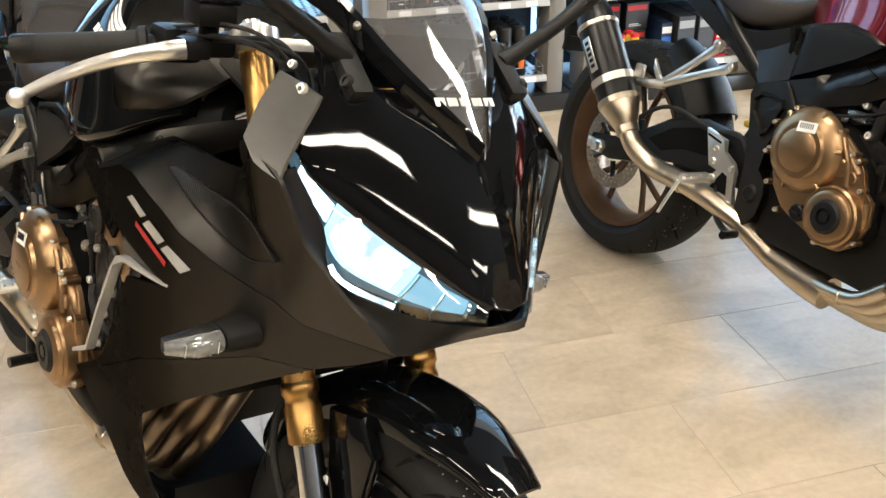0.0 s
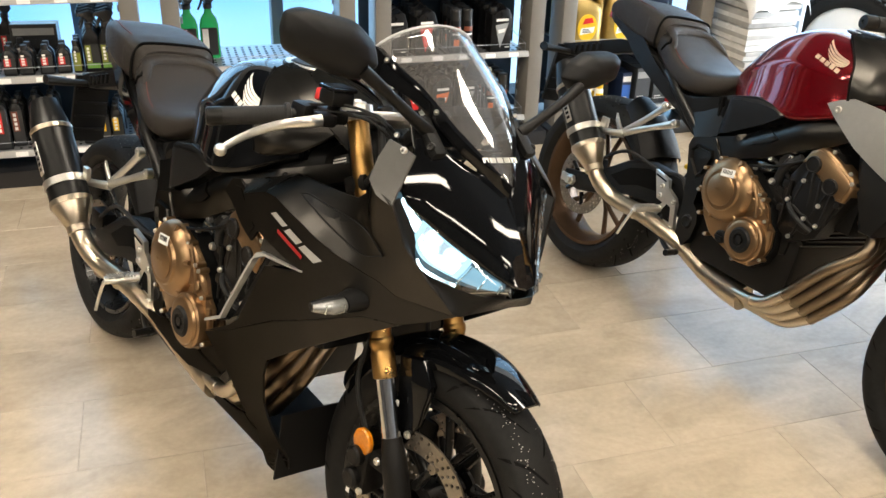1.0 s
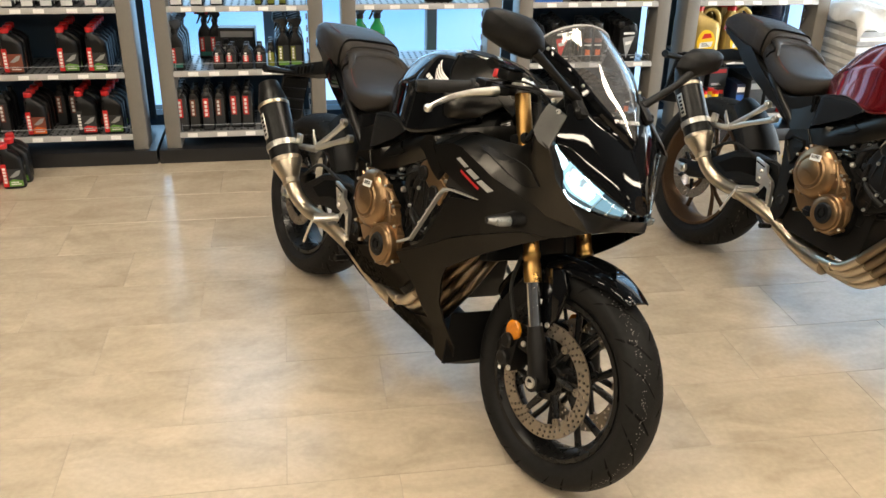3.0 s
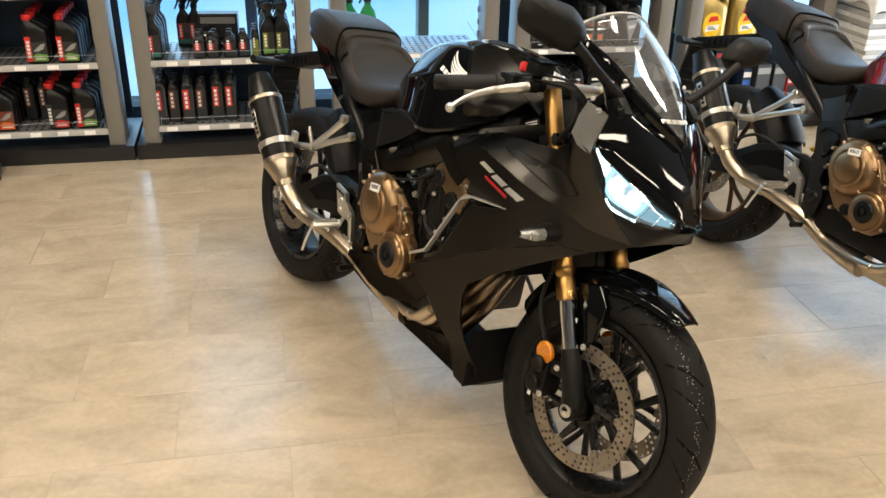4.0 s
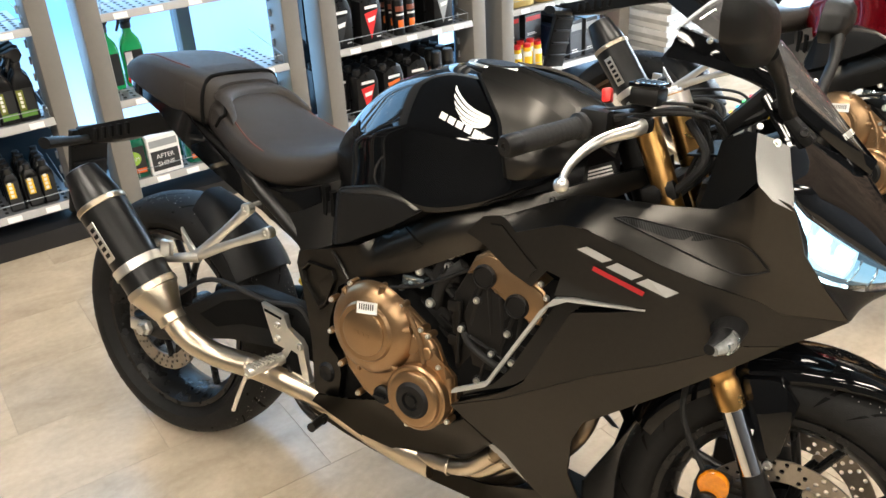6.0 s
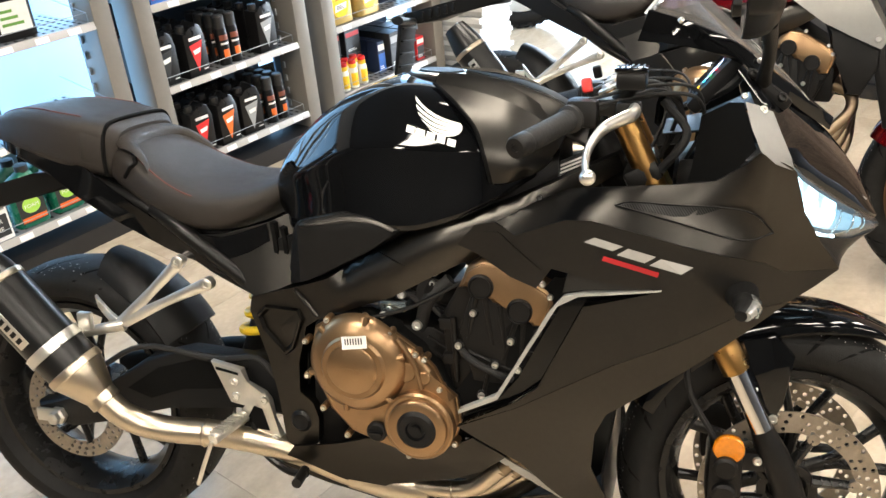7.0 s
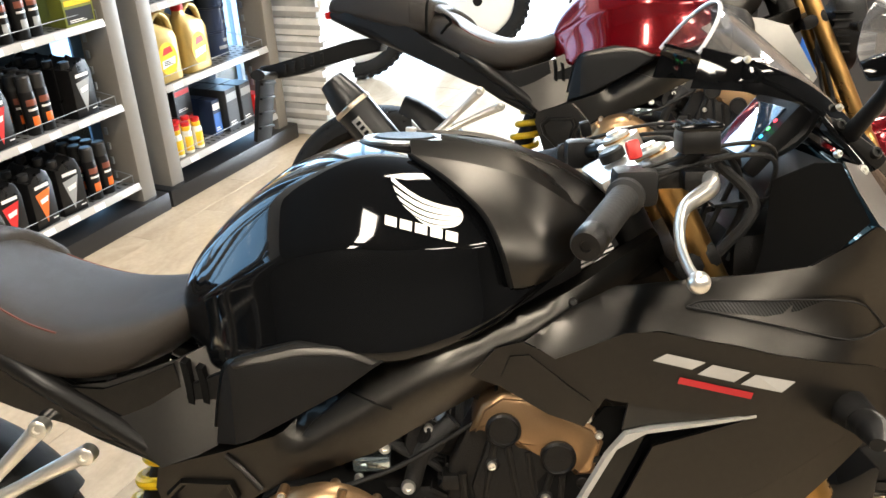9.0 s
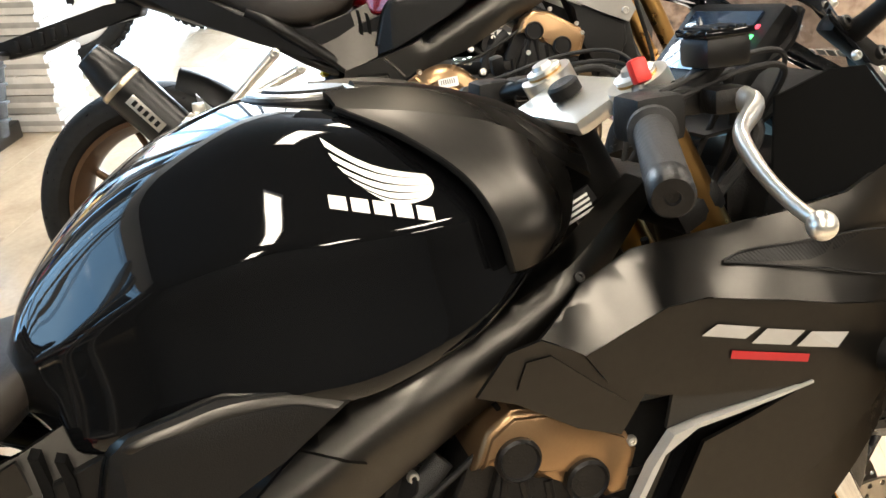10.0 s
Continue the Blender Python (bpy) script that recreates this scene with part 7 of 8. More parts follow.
# ---- shelf stock ----
BLACK_PLASTIC = material("black_bottle_plastic", (0.007, 0.007, 0.0075), 0.30, grain=0.15, scale=60, rough_var=0.04, spec=0.3)
CAP_RED = material("red_cap_plastic", (0.55, 0.018, 0.02), 0.32, grain=0.08)
CAP_BLACK = material("black_cap_plastic", (0.018, 0.018, 0.018), 0.42, bump=0.2, bump_scale=600)
INK = {}
for nm, c in (("red", (0.60, 0.022, 0.022)), ("orange", (0.72, 0.14, 0.015)), ("white", (0.78, 0.77, 0.74)), ("grey", (0.30, 0.31, 0.31)), ("green", (0.13, 0.30, 0.05)), ("teal", (0.02, 0.16, 0.13)), ("blue", (0.03, 0.13, 0.48)), ("yellow", (0.80, 0.50, 0.02)), ("dark", (0.022, 0.024, 0.026)), ("olive", (0.18, 0.20, 0.03)), ("brown", (0.20, 0.055, 0.03)), ("navy", (0.016, 0.030, 0.075)), ("lime", (0.35, 0.60, 0.08))):
    INK[nm] = material("printed_" + nm, c, 0.36, grain=0.07, scale=90)
GOLD_PLASTIC = material("gold_bottle_plastic", (0.44, 0.31, 0.10), 0.32, metal=0.4, grain=0.10, scale=30, rough_var=0.06)
GREEN_LIQUID = material("green_liquid_bottle", (0.03, 0.42, 0.10), 0.14, grain=0.15, scale=25)
GREEN_LIQUID.node_tree.nodes["Principled BSDF"].inputs["Transmission Weight"].default_value = 0.35
GREEN_JUG = material("dark_green_jug_plastic", (0.008, 0.13, 0.075), 0.28, grain=0.12, scale=25, rough_var=0.05)
MILKY = material("milky_plastic", (0.72, 0.72, 0.66), 0.35, grain=0.06)
WRAP = material("clear_film_wrapped_board", (0.74, 0.74, 0.73), 0.26, grain=0.10, scale=14, bump=0.6, bump_scale=35, rough_var=0.12)
CARDBOARD = material("grey_pack_side", (0.42, 0.42, 0.41), 0.5, grain=0.2, scale=20)


def rounded(w, d, cx=0.0, cy=0.0, n=20, k=4.0):
    out = []
    for i in range(n):
        a = 2 * math.pi * (i + 0.5) / n
        c, s = math.cos(a), math.sin(a)
        out.append((cx + math.copysign(abs(c) ** (2 / k), c) * w / 2, cy + math.copysign(abs(s) ** (2 / k), s) * d / 2))
    return out


def vessel(bm, secs, n=20, k=4.0):
    ring_skin(bm, [[(x, y, z) for x, y in rounded(w, d, cx, 0, n, k)] for z, w, d, cx in secs])
    return bm


def front(bm, poly, y, thick=0.0008):
    """A flat label on the front of a pack, its face towards the shop."""
    return prism(bm, poly, y + thick, y)


def rect(x0, x1, z0, z1):
    return [(x0, z0), (x1, z0), (x1, z1), (x0, z1)]


def word(text, size, mat, parent, m):
    data = bpy.data.curves.new("lettering", "FONT")
    data.body, data.size, data.extrude, data.align_x = text, size, 0.0003, "CENTER"
    tmp = bpy.data.objects.new("lettering", data)
    scene.collection.objects.link(tmp)
    bpy.context.view_layer.update()
    me = bpy.data.meshes.new_from_object(tmp.evaluated_get(bpy.context.evaluated_depsgraph_get()))
    bpy.data.objects.remove(tmp)
    ob = new("lettering", me)
    me.materials.clear()
    me.materials.append(mat)
    ob.parent = parent
    ob.matrix_local = m @ pose(0, 0, 0, 90, 0, 0)
    return ob


def oil_bottle(strip="red", low="green", art="dark"):
    ob = empty("oil_bottle", Matrix(), "black plastic oil bottle with red cap and %s label" % strip, "bottle", "oil bottles on the shelves")
    part("body", vessel(B(), [(0, 0.092, 0.054, 0), (0.004, 0.100, 0.062, 0), (0.128, 0.100, 0.062, 0), (0.150, 0.097, 0.060, -0.001), (0.178, 0.068, 0.050, -0.014), (0.190, 0.036, 0.036, -0.026), (0.200, 0.032, 0.032, -0.026)]), BLACK_PLASTIC, ob)
    part("cap", lathe(B(), [(0.020, 0), (0.021, 0.002), (0.021, 0.020), (0.018, 0.024), (0.0001, 0.024)], (-0.026, 0, 0.198), (0, 0, 1), 20), CAP_RED, ob, "red screw cap")
    y = -0.0318
    lab = part("label", front(B(), rect(-0.046, -0.022, 0.012, 0.126), y), INK[strip], ob, "%s vertical label" % strip)
    bm = B()
    for i in range(5):
        front(bm, rect(-0.041, -0.027, 0.030 + 0.0165 * i, 0.042 + 0.0165 * i), y - 0.0006, 0.0004)
    part("label_bars", bm, INK["white"], lab)
    pic = part("picture_label", front(B(), rect(-0.0205, 0.045, 0.012, 0.100), y), INK[art], ob)
    part("colour_field", front(B(), [(-0.019, 0.014), (0.043, 0.014), (0.043, 0.042), (0.0, 0.050), (-0.019, 0.040)], y - 0.0006, 0.0004), INK[low], pic)
    part("swoosh", front(B(), [(-0.015, 0.060), (0.020, 0.090), (0.040, 0.094), (0.030, 0.070), (0.005, 0.058)], y - 0.0006, 0.0004), INK["grey"], pic)
    bm = B()
    for i in range(2):
        front(bm, rect(-0.010, 0.034 - 0.01 * i, 0.022 + 0.010 * i, 0.027 + 0.010 * i), y - 0.0011, 0.0004)
    part("text_bars", bm, INK["white"], pic)
    return ob


def spray_bottle(label="red", low="teal", body=None, lean=0.0):
    ob = empty("spray_bottle", Matrix(), "%s trigger spray bottle with a black pump" % ("green" if body else "black"), "spray bottle", "spray bottles on the shelves")
    bm = vessel(B(), [(0, 0.066, 0.046, 0), (0.004, 0.072, 0.050, 0), (0.125, 0.072, 0.050, 0), (0.150, 0.060, 0.046, 0), (0.172, 0.030, 0.030, 0), (0.190, 0.026, 0.026, 0)])
    part("body", bm, body or BLACK_PLASTIC, ob)
    part("collar", lathe(B(), [(0.016, 0.186), (0.017, 0.188), (0.017, 0.204), (0.012, 0.208)], (0, 0, 0), (0, 0, 1), 16), CAP_BLACK, ob)
    bm = prism(B(), [(-0.035, 0.232), (-0.038, 0.246), (0.010, 0.254), (0.026, 0.246), (0.030, 0.222), (0.014, 0.204), (-0.010, 0.204), (-0.014, 0.228)], 0.011, -0.011, 0.004)
    bmesh.ops.rotate(bm, matrix=Matrix.Rotation(radians(90), 3, "Z"), verts=bm.verts)
    head = part("pump_head", bm, CAP_BLACK, ob, "black pump head")
    part("trigger", tube(B(), [(0, -0.018, 0.230), (0, -0.026, 0.208), (0, -0.040, 0.184)], [0.006, 0.005, 0.004], 8, 4), CAP_BLACK, head)
    part("nozzle", lathe(B(), [(0.008, 0), (0.008, 0.010), (0.0001, 0.010)], (0, -0.037, 0.240), (0, -1, 0), 12), CAP_RED if label == "red" else CAP_BLACK, head)
    for ob_part in (head, *head.children):
        ob_part.data.transform(Matrix.Rotation(radians(-62), 4, "Z"))
    y = -0.0262
    lab = part("label", front(B(), rect(-0.029, 0.029, 0.014, 0.118), y), INK["dark"], ob)
    part("label_strip", front(B(), rect(-0.026, -0.004, 0.040, 0.114), y - 0.0006, 0.0004), INK[label], lab)
    part("colour_field", front(B(), rect(-0.026, 0.026, 0.017, 0.038), y - 0.0006, 0.0004), INK[low], lab)
    bm = B()
    for i in range(4):
        front(bm, rect(-0.020, -0.010, 0.050 + 0.015 * i, 0.061 + 0.015 * i), y - 0.0011, 0.0004)
    part("label_bars", bm, INK["white"], lab)
    if body:
        for ch in ob.children_recursive:
            ch.data.transform(Matrix.Scale(1.18, 4))
    return ob


def care_bottle(label="red", art="dark", h=0.19, w=0.055):
    ob = empty("care_bottle", Matrix(), "slim black care-product bottle with %s label" % label, "bottle", "care bottles on the shelves")
    part("body", vessel(B(), [(0, w - 0.006, 0.038, 0), (0.003, w, 0.042, 0), (h - 0.035, w, 0.042, 0), (h - 0.022, w * 0.75, 0.036, 0), (h - 0.012, 0.024, 0.024, 0)], 16), BLACK_PLASTIC, ob)
    part("cap", lathe(B(), [(0.013, h - 0.014), (0.014, h - 0.012), (0.013, h + 0.008), (0.0001, h + 0.010)], (0, 0, 0), (0, 0, 1), 14), CAP_BLACK, ob)
    y = -0.0218
    lab = part("label", front(B(), rect(-w * 0.42, w * 0.42, 0.008, h - 0.040), y), INK[art], ob)
    part("label_strip", front(B(), rect(-w * 0.34, w * 0.10, h * 0.34, h - 0.044), y - 0.0006, 0.0004), INK[label], lab)
    bm = B()
    for i in range(4):
        front(bm, rect(-w * 0.24, -w * 0.02, h * 0.37 + 0.10 * h * i, h * 0.37 + 0.10 * h * (i + 0.72)), y - 0.0011, 0.0004)
    part("label_bars", bm, INK["white"], lab)
    return ob


def aerosol(label="orange", h=0.20):
    ob = empty("spray_can", Matrix(), "black aerosol can with %s label print" % label, "spray can", "spray cans on the shelves")
    part("body", lathe(B(), [(0.0255, 0), (0.0265, 0.003), (0.0265, h - 0.060), (0.024, h - 0.052), (0.0001, h - 0.050)], (0, 0, 0), (0, 0, 1), 20), BLACK_PLASTIC, ob)
    part("cap", lathe(B(), [(0.0245, h - 0.053), (0.0250, h - 0.050), (0.0245, h - 0.006), (0.020, h), (0.0001, h)], (0, 0, 0), (0, 0, 1), 20), CAP_BLACK, ob)
    for z0, z1, c, s in ((0.034, 0.066, label, 60), (0.086, 0.094, "white", 90), (0.104, 0.126, "brown", 100)):
        part("label_band", lathe(B(), [(0.0266, z0), (0.0269, z0 + 0.001), (0.0269, z1 - 0.001), (0.0266, z1)], (0, 0, 0), (0, 0, 1), 10, start=-90 - s / 2, sweep=s), INK[c], ob)
    return ob


def angular_jug(label="red"):
    ob = empty("oil_jug", Matrix(), "angular black oil jug with %s wedge label" % label, "bottle", "oil jugs on the shelves")
    bm = prism(B(), [(-0.056, 0.0), (0.050, 0.0), (0.054, 0.150), (0.040, 0.196), (0.018, 0.210), (-0.020, 0.186), (-0.054, 0.180)], 0.036, -0.036, 0.007)
    for f in [f for f in bm.faces if len(f.verts) == 7 and f.calc_center_median().y > 0.03]:
        bmesh.ops.bevel(bm, geom=list(f.edges), offset=0.006, segments=2, affect="EDGES")
    part("body", bm, BLACK_PLASTIC, ob)
    part("cap", lathe(B(), [(0.0175, 0), (0.0185, 0.002), (0.0180, 0.026), (0.0001, 0.028)], (-0.034, 0, 0.180), (0, 0, 1), 18), CAP_BLACK, ob)
    part("label", front(B(), [(-0.034, 0.128), (0.034, 0.138), (-0.006, 0.018)], -0.0368), INK[label], ob, "%s wedge label" % label)
    for poly, y, thick in ((rect(-0.030, 0.032, 0.146, 0.158), -0.0368, 0.0008), ([(-0.020, 0.106), (0.020, 0.112), (0.014, 0.094), (-0.016, 0.089)], -0.0374, 0.0004), (rect(0.020, 0.042, 0.020, 0.024), -0.0368, 0.0008)):
        part("label_bar", front(B(), poly, y, thick), INK["white"], ob)
    return ob


def gold_jug():
    ob = empty("oil_canister", Matrix(), "large gold oil canister with handle and red cap", "canister", "gold oil canisters")
    body = part("body", vessel(B(), [(0, 0.150, 0.088, 0), (0.005, 0.160, 0.098, 0), (0.170, 0.160, 0.098, 0), (0.200, 0.140, 0.090, -0.006), (0.228, 0.080, 0.060, -0.036), (0.244, 0.042, 0.042, -0.046), (0.262, 0.040, 0.040, -0.046)], 24), GOLD_PLASTIC, ob)
    part("handle", tube(B(), [(-0.028, 0, 0.236), (0.014, 0, 0.268), (0.056, 0, 0.248), (0.076, 0, 0.196), (0.074, 0, 0.140)], [0.011, 0.013, 0.014, 0.013, 0.012], 12, 6), GOLD_PLASTIC, body)
    part("cap", lathe(B(), [(0.0245, 0), (0.026, 0.002), (0.0255, 0.024), (0.0001, 0.027)], (-0.046, 0, 0.258), (0, 0, 1), 22), CAP_RED, ob, "red screw cap")
    y = -0.0500
    lab = part("label", front(B(), [(-0.046 * math.cos(a) * 1.1 - 0.004, 0.096 + 0.066 * math.sin(a)) for a in np.linspace(0, 2 * math.pi, 20, endpoint=False)], y), INK["yellow"], ob, "yellow oval label")
    part("colour_field", front(B(), [(-0.040, 0.060), (0.030, 0.072), (0.036, 0.100), (-0.036, 0.092)], y - 0.0006, 0.0004), INK["white"], lab)
    part("red_field", front(B(), [(-0.030, 0.112), (0.028, 0.120), (0.018, 0.144), (-0.018, 0.140)], y - 0.0006, 0.0004), INK["red"], lab)
    bm = B()
    for i in range(3):
        front(bm, rect(-0.028, 0.020 - 0.008 * i, 0.072 + 0.0065 * i, 0.0755 + 0.0065 * i), y - 0.0011, 0.0004)
    part("text_bars", bm, INK["dark"], lab)
    return ob


def carton(w, d, h, col, face, band, words="", label="", kind="carton"):
    ob = empty(kind, Matrix(), label or "small printed cardboard pack on a shop shelf", "box", "packs on the shelves")
    part("body", box(B(), (0, 0, h / 2), (w, d, h), 0.0015, None, 1), INK[col], ob)
    y = -d / 2 - 0.0009
    f = part("front_print", front(B(), rect(-w * 0.44, w * 0.44, h * 0.10, h * 0.62), y), INK[face], ob)
    part("colour_field", front(B(), rect(-w * 0.44, w * 0.44, h * 0.72, h * 0.90), y), INK[band], ob)
    if words:
        lines = words.split("/")
        for i, s in enumerate(lines):
            word(s, w * 0.20 if len(s) < 7 else w * 0.185, INK["white"], f, pose(0, y - 0.0009, h * (0.42 - 0.20 * i)))
    else:
        for i in range(2):
            part("text_bar", front(B(), rect(-w * 0.36, w * (0.20 - 0.1 * i), h * (0.14 + 0.06 * i), h * (0.17 + 0.06 * i)), y - 0.0006, 0.0004), INK["white"], ob)
    return ob


def tin():
    ob = empty("tin_can", Matrix(), "dark navy printed tin with rolled rims", "tin", "stacked navy tins")
    part("body", lathe(B(), [(0.062, 0), (0.064, 0.002), (0.064, 0.006), (0.061, 0.008), (0.061, 0.098), (0.064, 0.100), (0.064, 0.106), (0.061, 0.106), (0.060, 0.102), (0.0001, 0.101)], (0, 0, 0), (0, 0, 1), 30), INK["navy"], ob)
    bm = B()
    for i in range(2):
        lathe(bm, [(0.0612, 0.030 + 0.03 * i), (0.0616, 0.031 + 0.03 * i), (0.0616, 0.044 + 0.03 * i), (0.0612, 0.045 + 0.03 * i)], (0, 0, 0), (0, 0, 1), 8, start=-120 + 25 * i, sweep=50)
    part("print", bm, INK["grey"], ob)
    return ob


def additive_bottle():
    ob = empty("additive_bottle", Matrix(), "small white and yellow bottle with red cap", "bottle", "small additive bottles")
    part("body", lathe(B(), [(0.021, 0), (0.0225, 0.002), (0.0225, 0.085), (0.018, 0.098), (0.014, 0.104), (0.014, 0.112)], (0, 0, 0), (0, 0, 1), 20), MILKY, ob)
    part("label", lathe(B(), [(0.0227, 0.012), (0.0230, 0.014), (0.0230, 0.072), (0.0227, 0.074)], (0, 0, 0), (0, 0, 1), 14, start=-160, sweep=140), INK["yellow"], ob)
    part("neck_ring", lathe(B(), [(0.0185, 0.098), (0.0195, 0.100), (0.0195, 0.116), (0.016, 0.118)], (0, 0, 0), (0, 0, 1), 18), INK["yellow"], ob)
    part("cap", lathe(B(), [(0.016, 0.116), (0.0185, 0.118), (0.0185, 0.134), (0.0001, 0.136)], (0, 0, 0), (0, 0, 1), 18), CAP_RED, ob)
    return ob


def green_jug():
    ob = empty("cleaner_jug", Matrix(), "dark green cleaner jug with black cap and round label", "jug", "cleaner jugs")
    part("body", vessel(B(), [(0, 0.118, 0.076, 0), (0.005, 0.126, 0.084, 0), (0.135, 0.126, 0.084, 0), (0.165, 0.112, 0.076, 0), (0.190, 0.060, 0.050, 0.018), (0.200, 0.040, 0.040, 0.022)], 24), GREEN_JUG, ob)
    part("cap", lathe(B(), [(0.023, 0.196), (0.024, 0.198), (0.0235, 0.220), (0.0001, 0.222)], (0.022, 0, 0), (0, 0, 1), 20), CAP_BLACK, ob)
    lab = part("label", front(B(), rect(-0.050, 0.050, 0.018, 0.128), -0.0430), INK["dark"], ob)
    disc = part("label_disc", front(B(), [(0.034 * math.cos(a), 0.082 + 0.030 * math.sin(a)) for a in np.linspace(0, 2 * math.pi, 20, endpoint=False)], -0.0436, 0.0004), INK["lime"], lab)
    word("FOAM", 0.020, INK["white"], disc, pose(0, -0.0442, 0.074))
    part("colour_field", front(B(), rect(-0.046, 0.046, 0.022, 0.040), -0.0436, 0.0004), INK["orange"], lab)
    return ob


def canister(body, label):
    ob = empty("wash_canister", Matrix(), label, "canister", "wash canisters")
    part("body", vessel(B(), [(0, 0.140, 0.088, 0), (0.005, 0.150, 0.096, 0), (0.170, 0.150, 0.096, 0), (0.200, 0.130, 0.085, 0), (0.215, 0.050, 0.045, -0.03)], 24), body, ob)
    part("cap", lathe(B(), [(0.022, 0.212), (0.023, 0.214), (0.0225, 0.238), (0.0001, 0.240)], (-0.03, 0, 0), (0, 0, 1), 20), CAP_BLACK, ob)
    part("label", front(B(), rect(-0.055, 0.055, 0.03, 0.13), -0.0488), INK["white"], ob)
    bm = B()
    for i in range(3):
        front(bm, rect(-0.045, 0.03 - 0.015 * i, 0.050 + 0.022 * i, 0.060 + 0.022 * i), -0.0494, 0.0004)
    part("text_bars", bm, INK["green"], ob)
    return ob


SHELF_FRONT = 2.035
first_of = {}


def stock(key, make, spots):
    """Sets a kind of goods on its spots (u, depth, height, turn): the first is built, the rest are copies."""
    for u, v, z, turn in spots:
        m = ROOM @ pose(u, v, z, 0, 0, turn)
        if key not in first_of:
            first_of[key] = make()
            first_of[key].matrix_world = m
        else:
            copy_thing(first_of[key], m)


rnd = random.Random(5)


def rows(us, level, deep, step, start=0.0):
    return [(u + rnd.uniform(-0.004, 0.004), SHELF_FRONT + start + step * k + rnd.uniform(-0.003, 0.003), level - 0.0088, rnd.uniform(-5, 5)) for u in us for k in range(deep)]


L1, L2, L3, L4 = 0.16, 0.48, 0.80, 1.12
# first bay of oils
stock("oil_green", lambda: oil_bottle("red", "green"), rows((-1.44, -1.30), L2, 5, 0.066))
stock("oil_brown", lambda: oil_bottle("red", "brown", "brown"), rows((-1.70,), L2, 3, 0.066))
stock("oil_brown", None, rows((-1.83, -1.96 + 0.03), L2, 2, 0.066, 0.12))
stock("oil_orange", lambda: oil_bottle("red", "orange", "brown"), rows((-1.64,), L1, 4, 0.066))
stock("oil_blue", lambda: oil_bottle("dark", "red", "dark"), rows((-1.40,), L1, 4, 0.066))
stock("oil_green", None, rows((-1.27,), L1, 5, 0.066))
stock("care_plain", lambda: care_bottle("brown", "dark", 0.20), rows((-1.80, -1.86), L1, 3, 0.07, 0.03))
stock("care_plain", None, rows((-1.55, -1.49), L1, 2, 0.07, 0.16))
stock("care_white", lambda: care_bottle("red", "white", 0.17, 0.062), rows((-1.86, -1.77, -1.68, -1.59, -1.50, -1.41, -1.30), L3, 3, 0.06))
stock("care_plain", None, rows((-1.84, -1.74, -1.62, -1.50, -1.40, -1.30), L4, 2, 0.07))
# bay of sprays
stock("spray_teal", lambda: spray_bottle("red", "teal"), rows((-0.92,), L2, 5, 0.062))
stock("spray_teal", None, rows((-0.80, -0.74), L2, 1, 0.06, 0.24))
stock("spray_olive", lambda: spray_bottle("olive", "green"), rows((-0.395, -0.325), L2, 5, 0.062))
stock("care_short", lambda: care_bottle("red", "dark", 0.115, 0.058), rows((-0.715, -0.652, -0.575, -0.510), L2, 2, 0.055))
stock("care_short", None, rows((-0.685,), L2, 1, 0.05, 0.13))
stock("care_olive", lambda: care_bottle("olive", "olive", 0.125, 0.036), rows((-0.455,), L2, 3, 0.05))
stock("dark_pack", lambda: carton(0.19, 0.07, 0.17, "dark", "dark", "grey", "", "flat dark grey cardboard pack"), rows((-0.63,), L2, 1, 0.05, 0.20))
stock("care_tall", lambda: care_bottle("red", "dark", 0.215, 0.060), rows((-0.93, -0.80), L1, 4, 0.058))
stock("care_plain", None, rows((-0.865, -0.735), L1, 3, 0.058, 0.035))
stock("care_tall", None, rows((-0.660, -0.595), L1, 3, 0.058, 0.03))
stock("care_small", lambda: care_bottle("yellow", "dark", 0.155, 0.052), rows((-0.45, -0.39, -0.33), L1, 4, 0.055))
stock("care_white", None, rows((-0.90, -0.80, -0.70), L3, 2, 0.06))
stock("care_olive", None, rows((-0.50, -0.44, -0.38), L3, 3, 0.06))
# half-empty bay in front of the window
stock("spray_green", lambda: spray_bottle("white", "dark", GREEN_LIQUID), rows((0.015, 0.105), L2, 1, 0.07, 0.13))
stock("wash", lambda: canister(GREEN_LIQUID, "green wash canister with black cap and white label"), rows((0.50,), L1, 1, 0.1, 0.12))
stock("foam", green_jug, rows((0.26, 0.40), L1, 2, 0.095, 0.02))
stock("shine", lambda: carton(0.125, 0.075, 0.155, "white", "dark", "grey", "AFTER/SHINE", "black and white care kit box"), rows((0.10,), L1, 1, 0.1, 0.0))
stock("foam", None, rows((-0.02,), L1, 1, 0.1, 0.02))
stock("dark_jug", lambda: canister(BLACK_PLASTIC, "black canister with white label"), rows((0.42,), L3, 1, 0.1, 0.05))
# bay of angular jugs
stock("jug_red", lambda: angular_jug("red"), rows((1.03,), L1, 4, 0.078) + rows((1.07,), L2, 4, 0.078))
stock("jug_orange", lambda: angular_jug("orange"), rows((1.16,), L1, 4, 0.078))
stock("jug_grey", lambda: angular_jug("grey"), rows((1.29,), L1, 4, 0.078) + rows((1.44,), L2, 4, 0.078))
stock("jug_dark", lambda: angular_jug("dark"), rows((0.93,), L2, 4, 0.078) + rows((0.93,), L1, 3, 0.078, 0.08))
stock("can_orange", lambda: aerosol("orange", 0.205), rows((1.415, 1.475), L1, 4, 0.06) + rows((1.225, 1.285), L2, 4, 0.06))
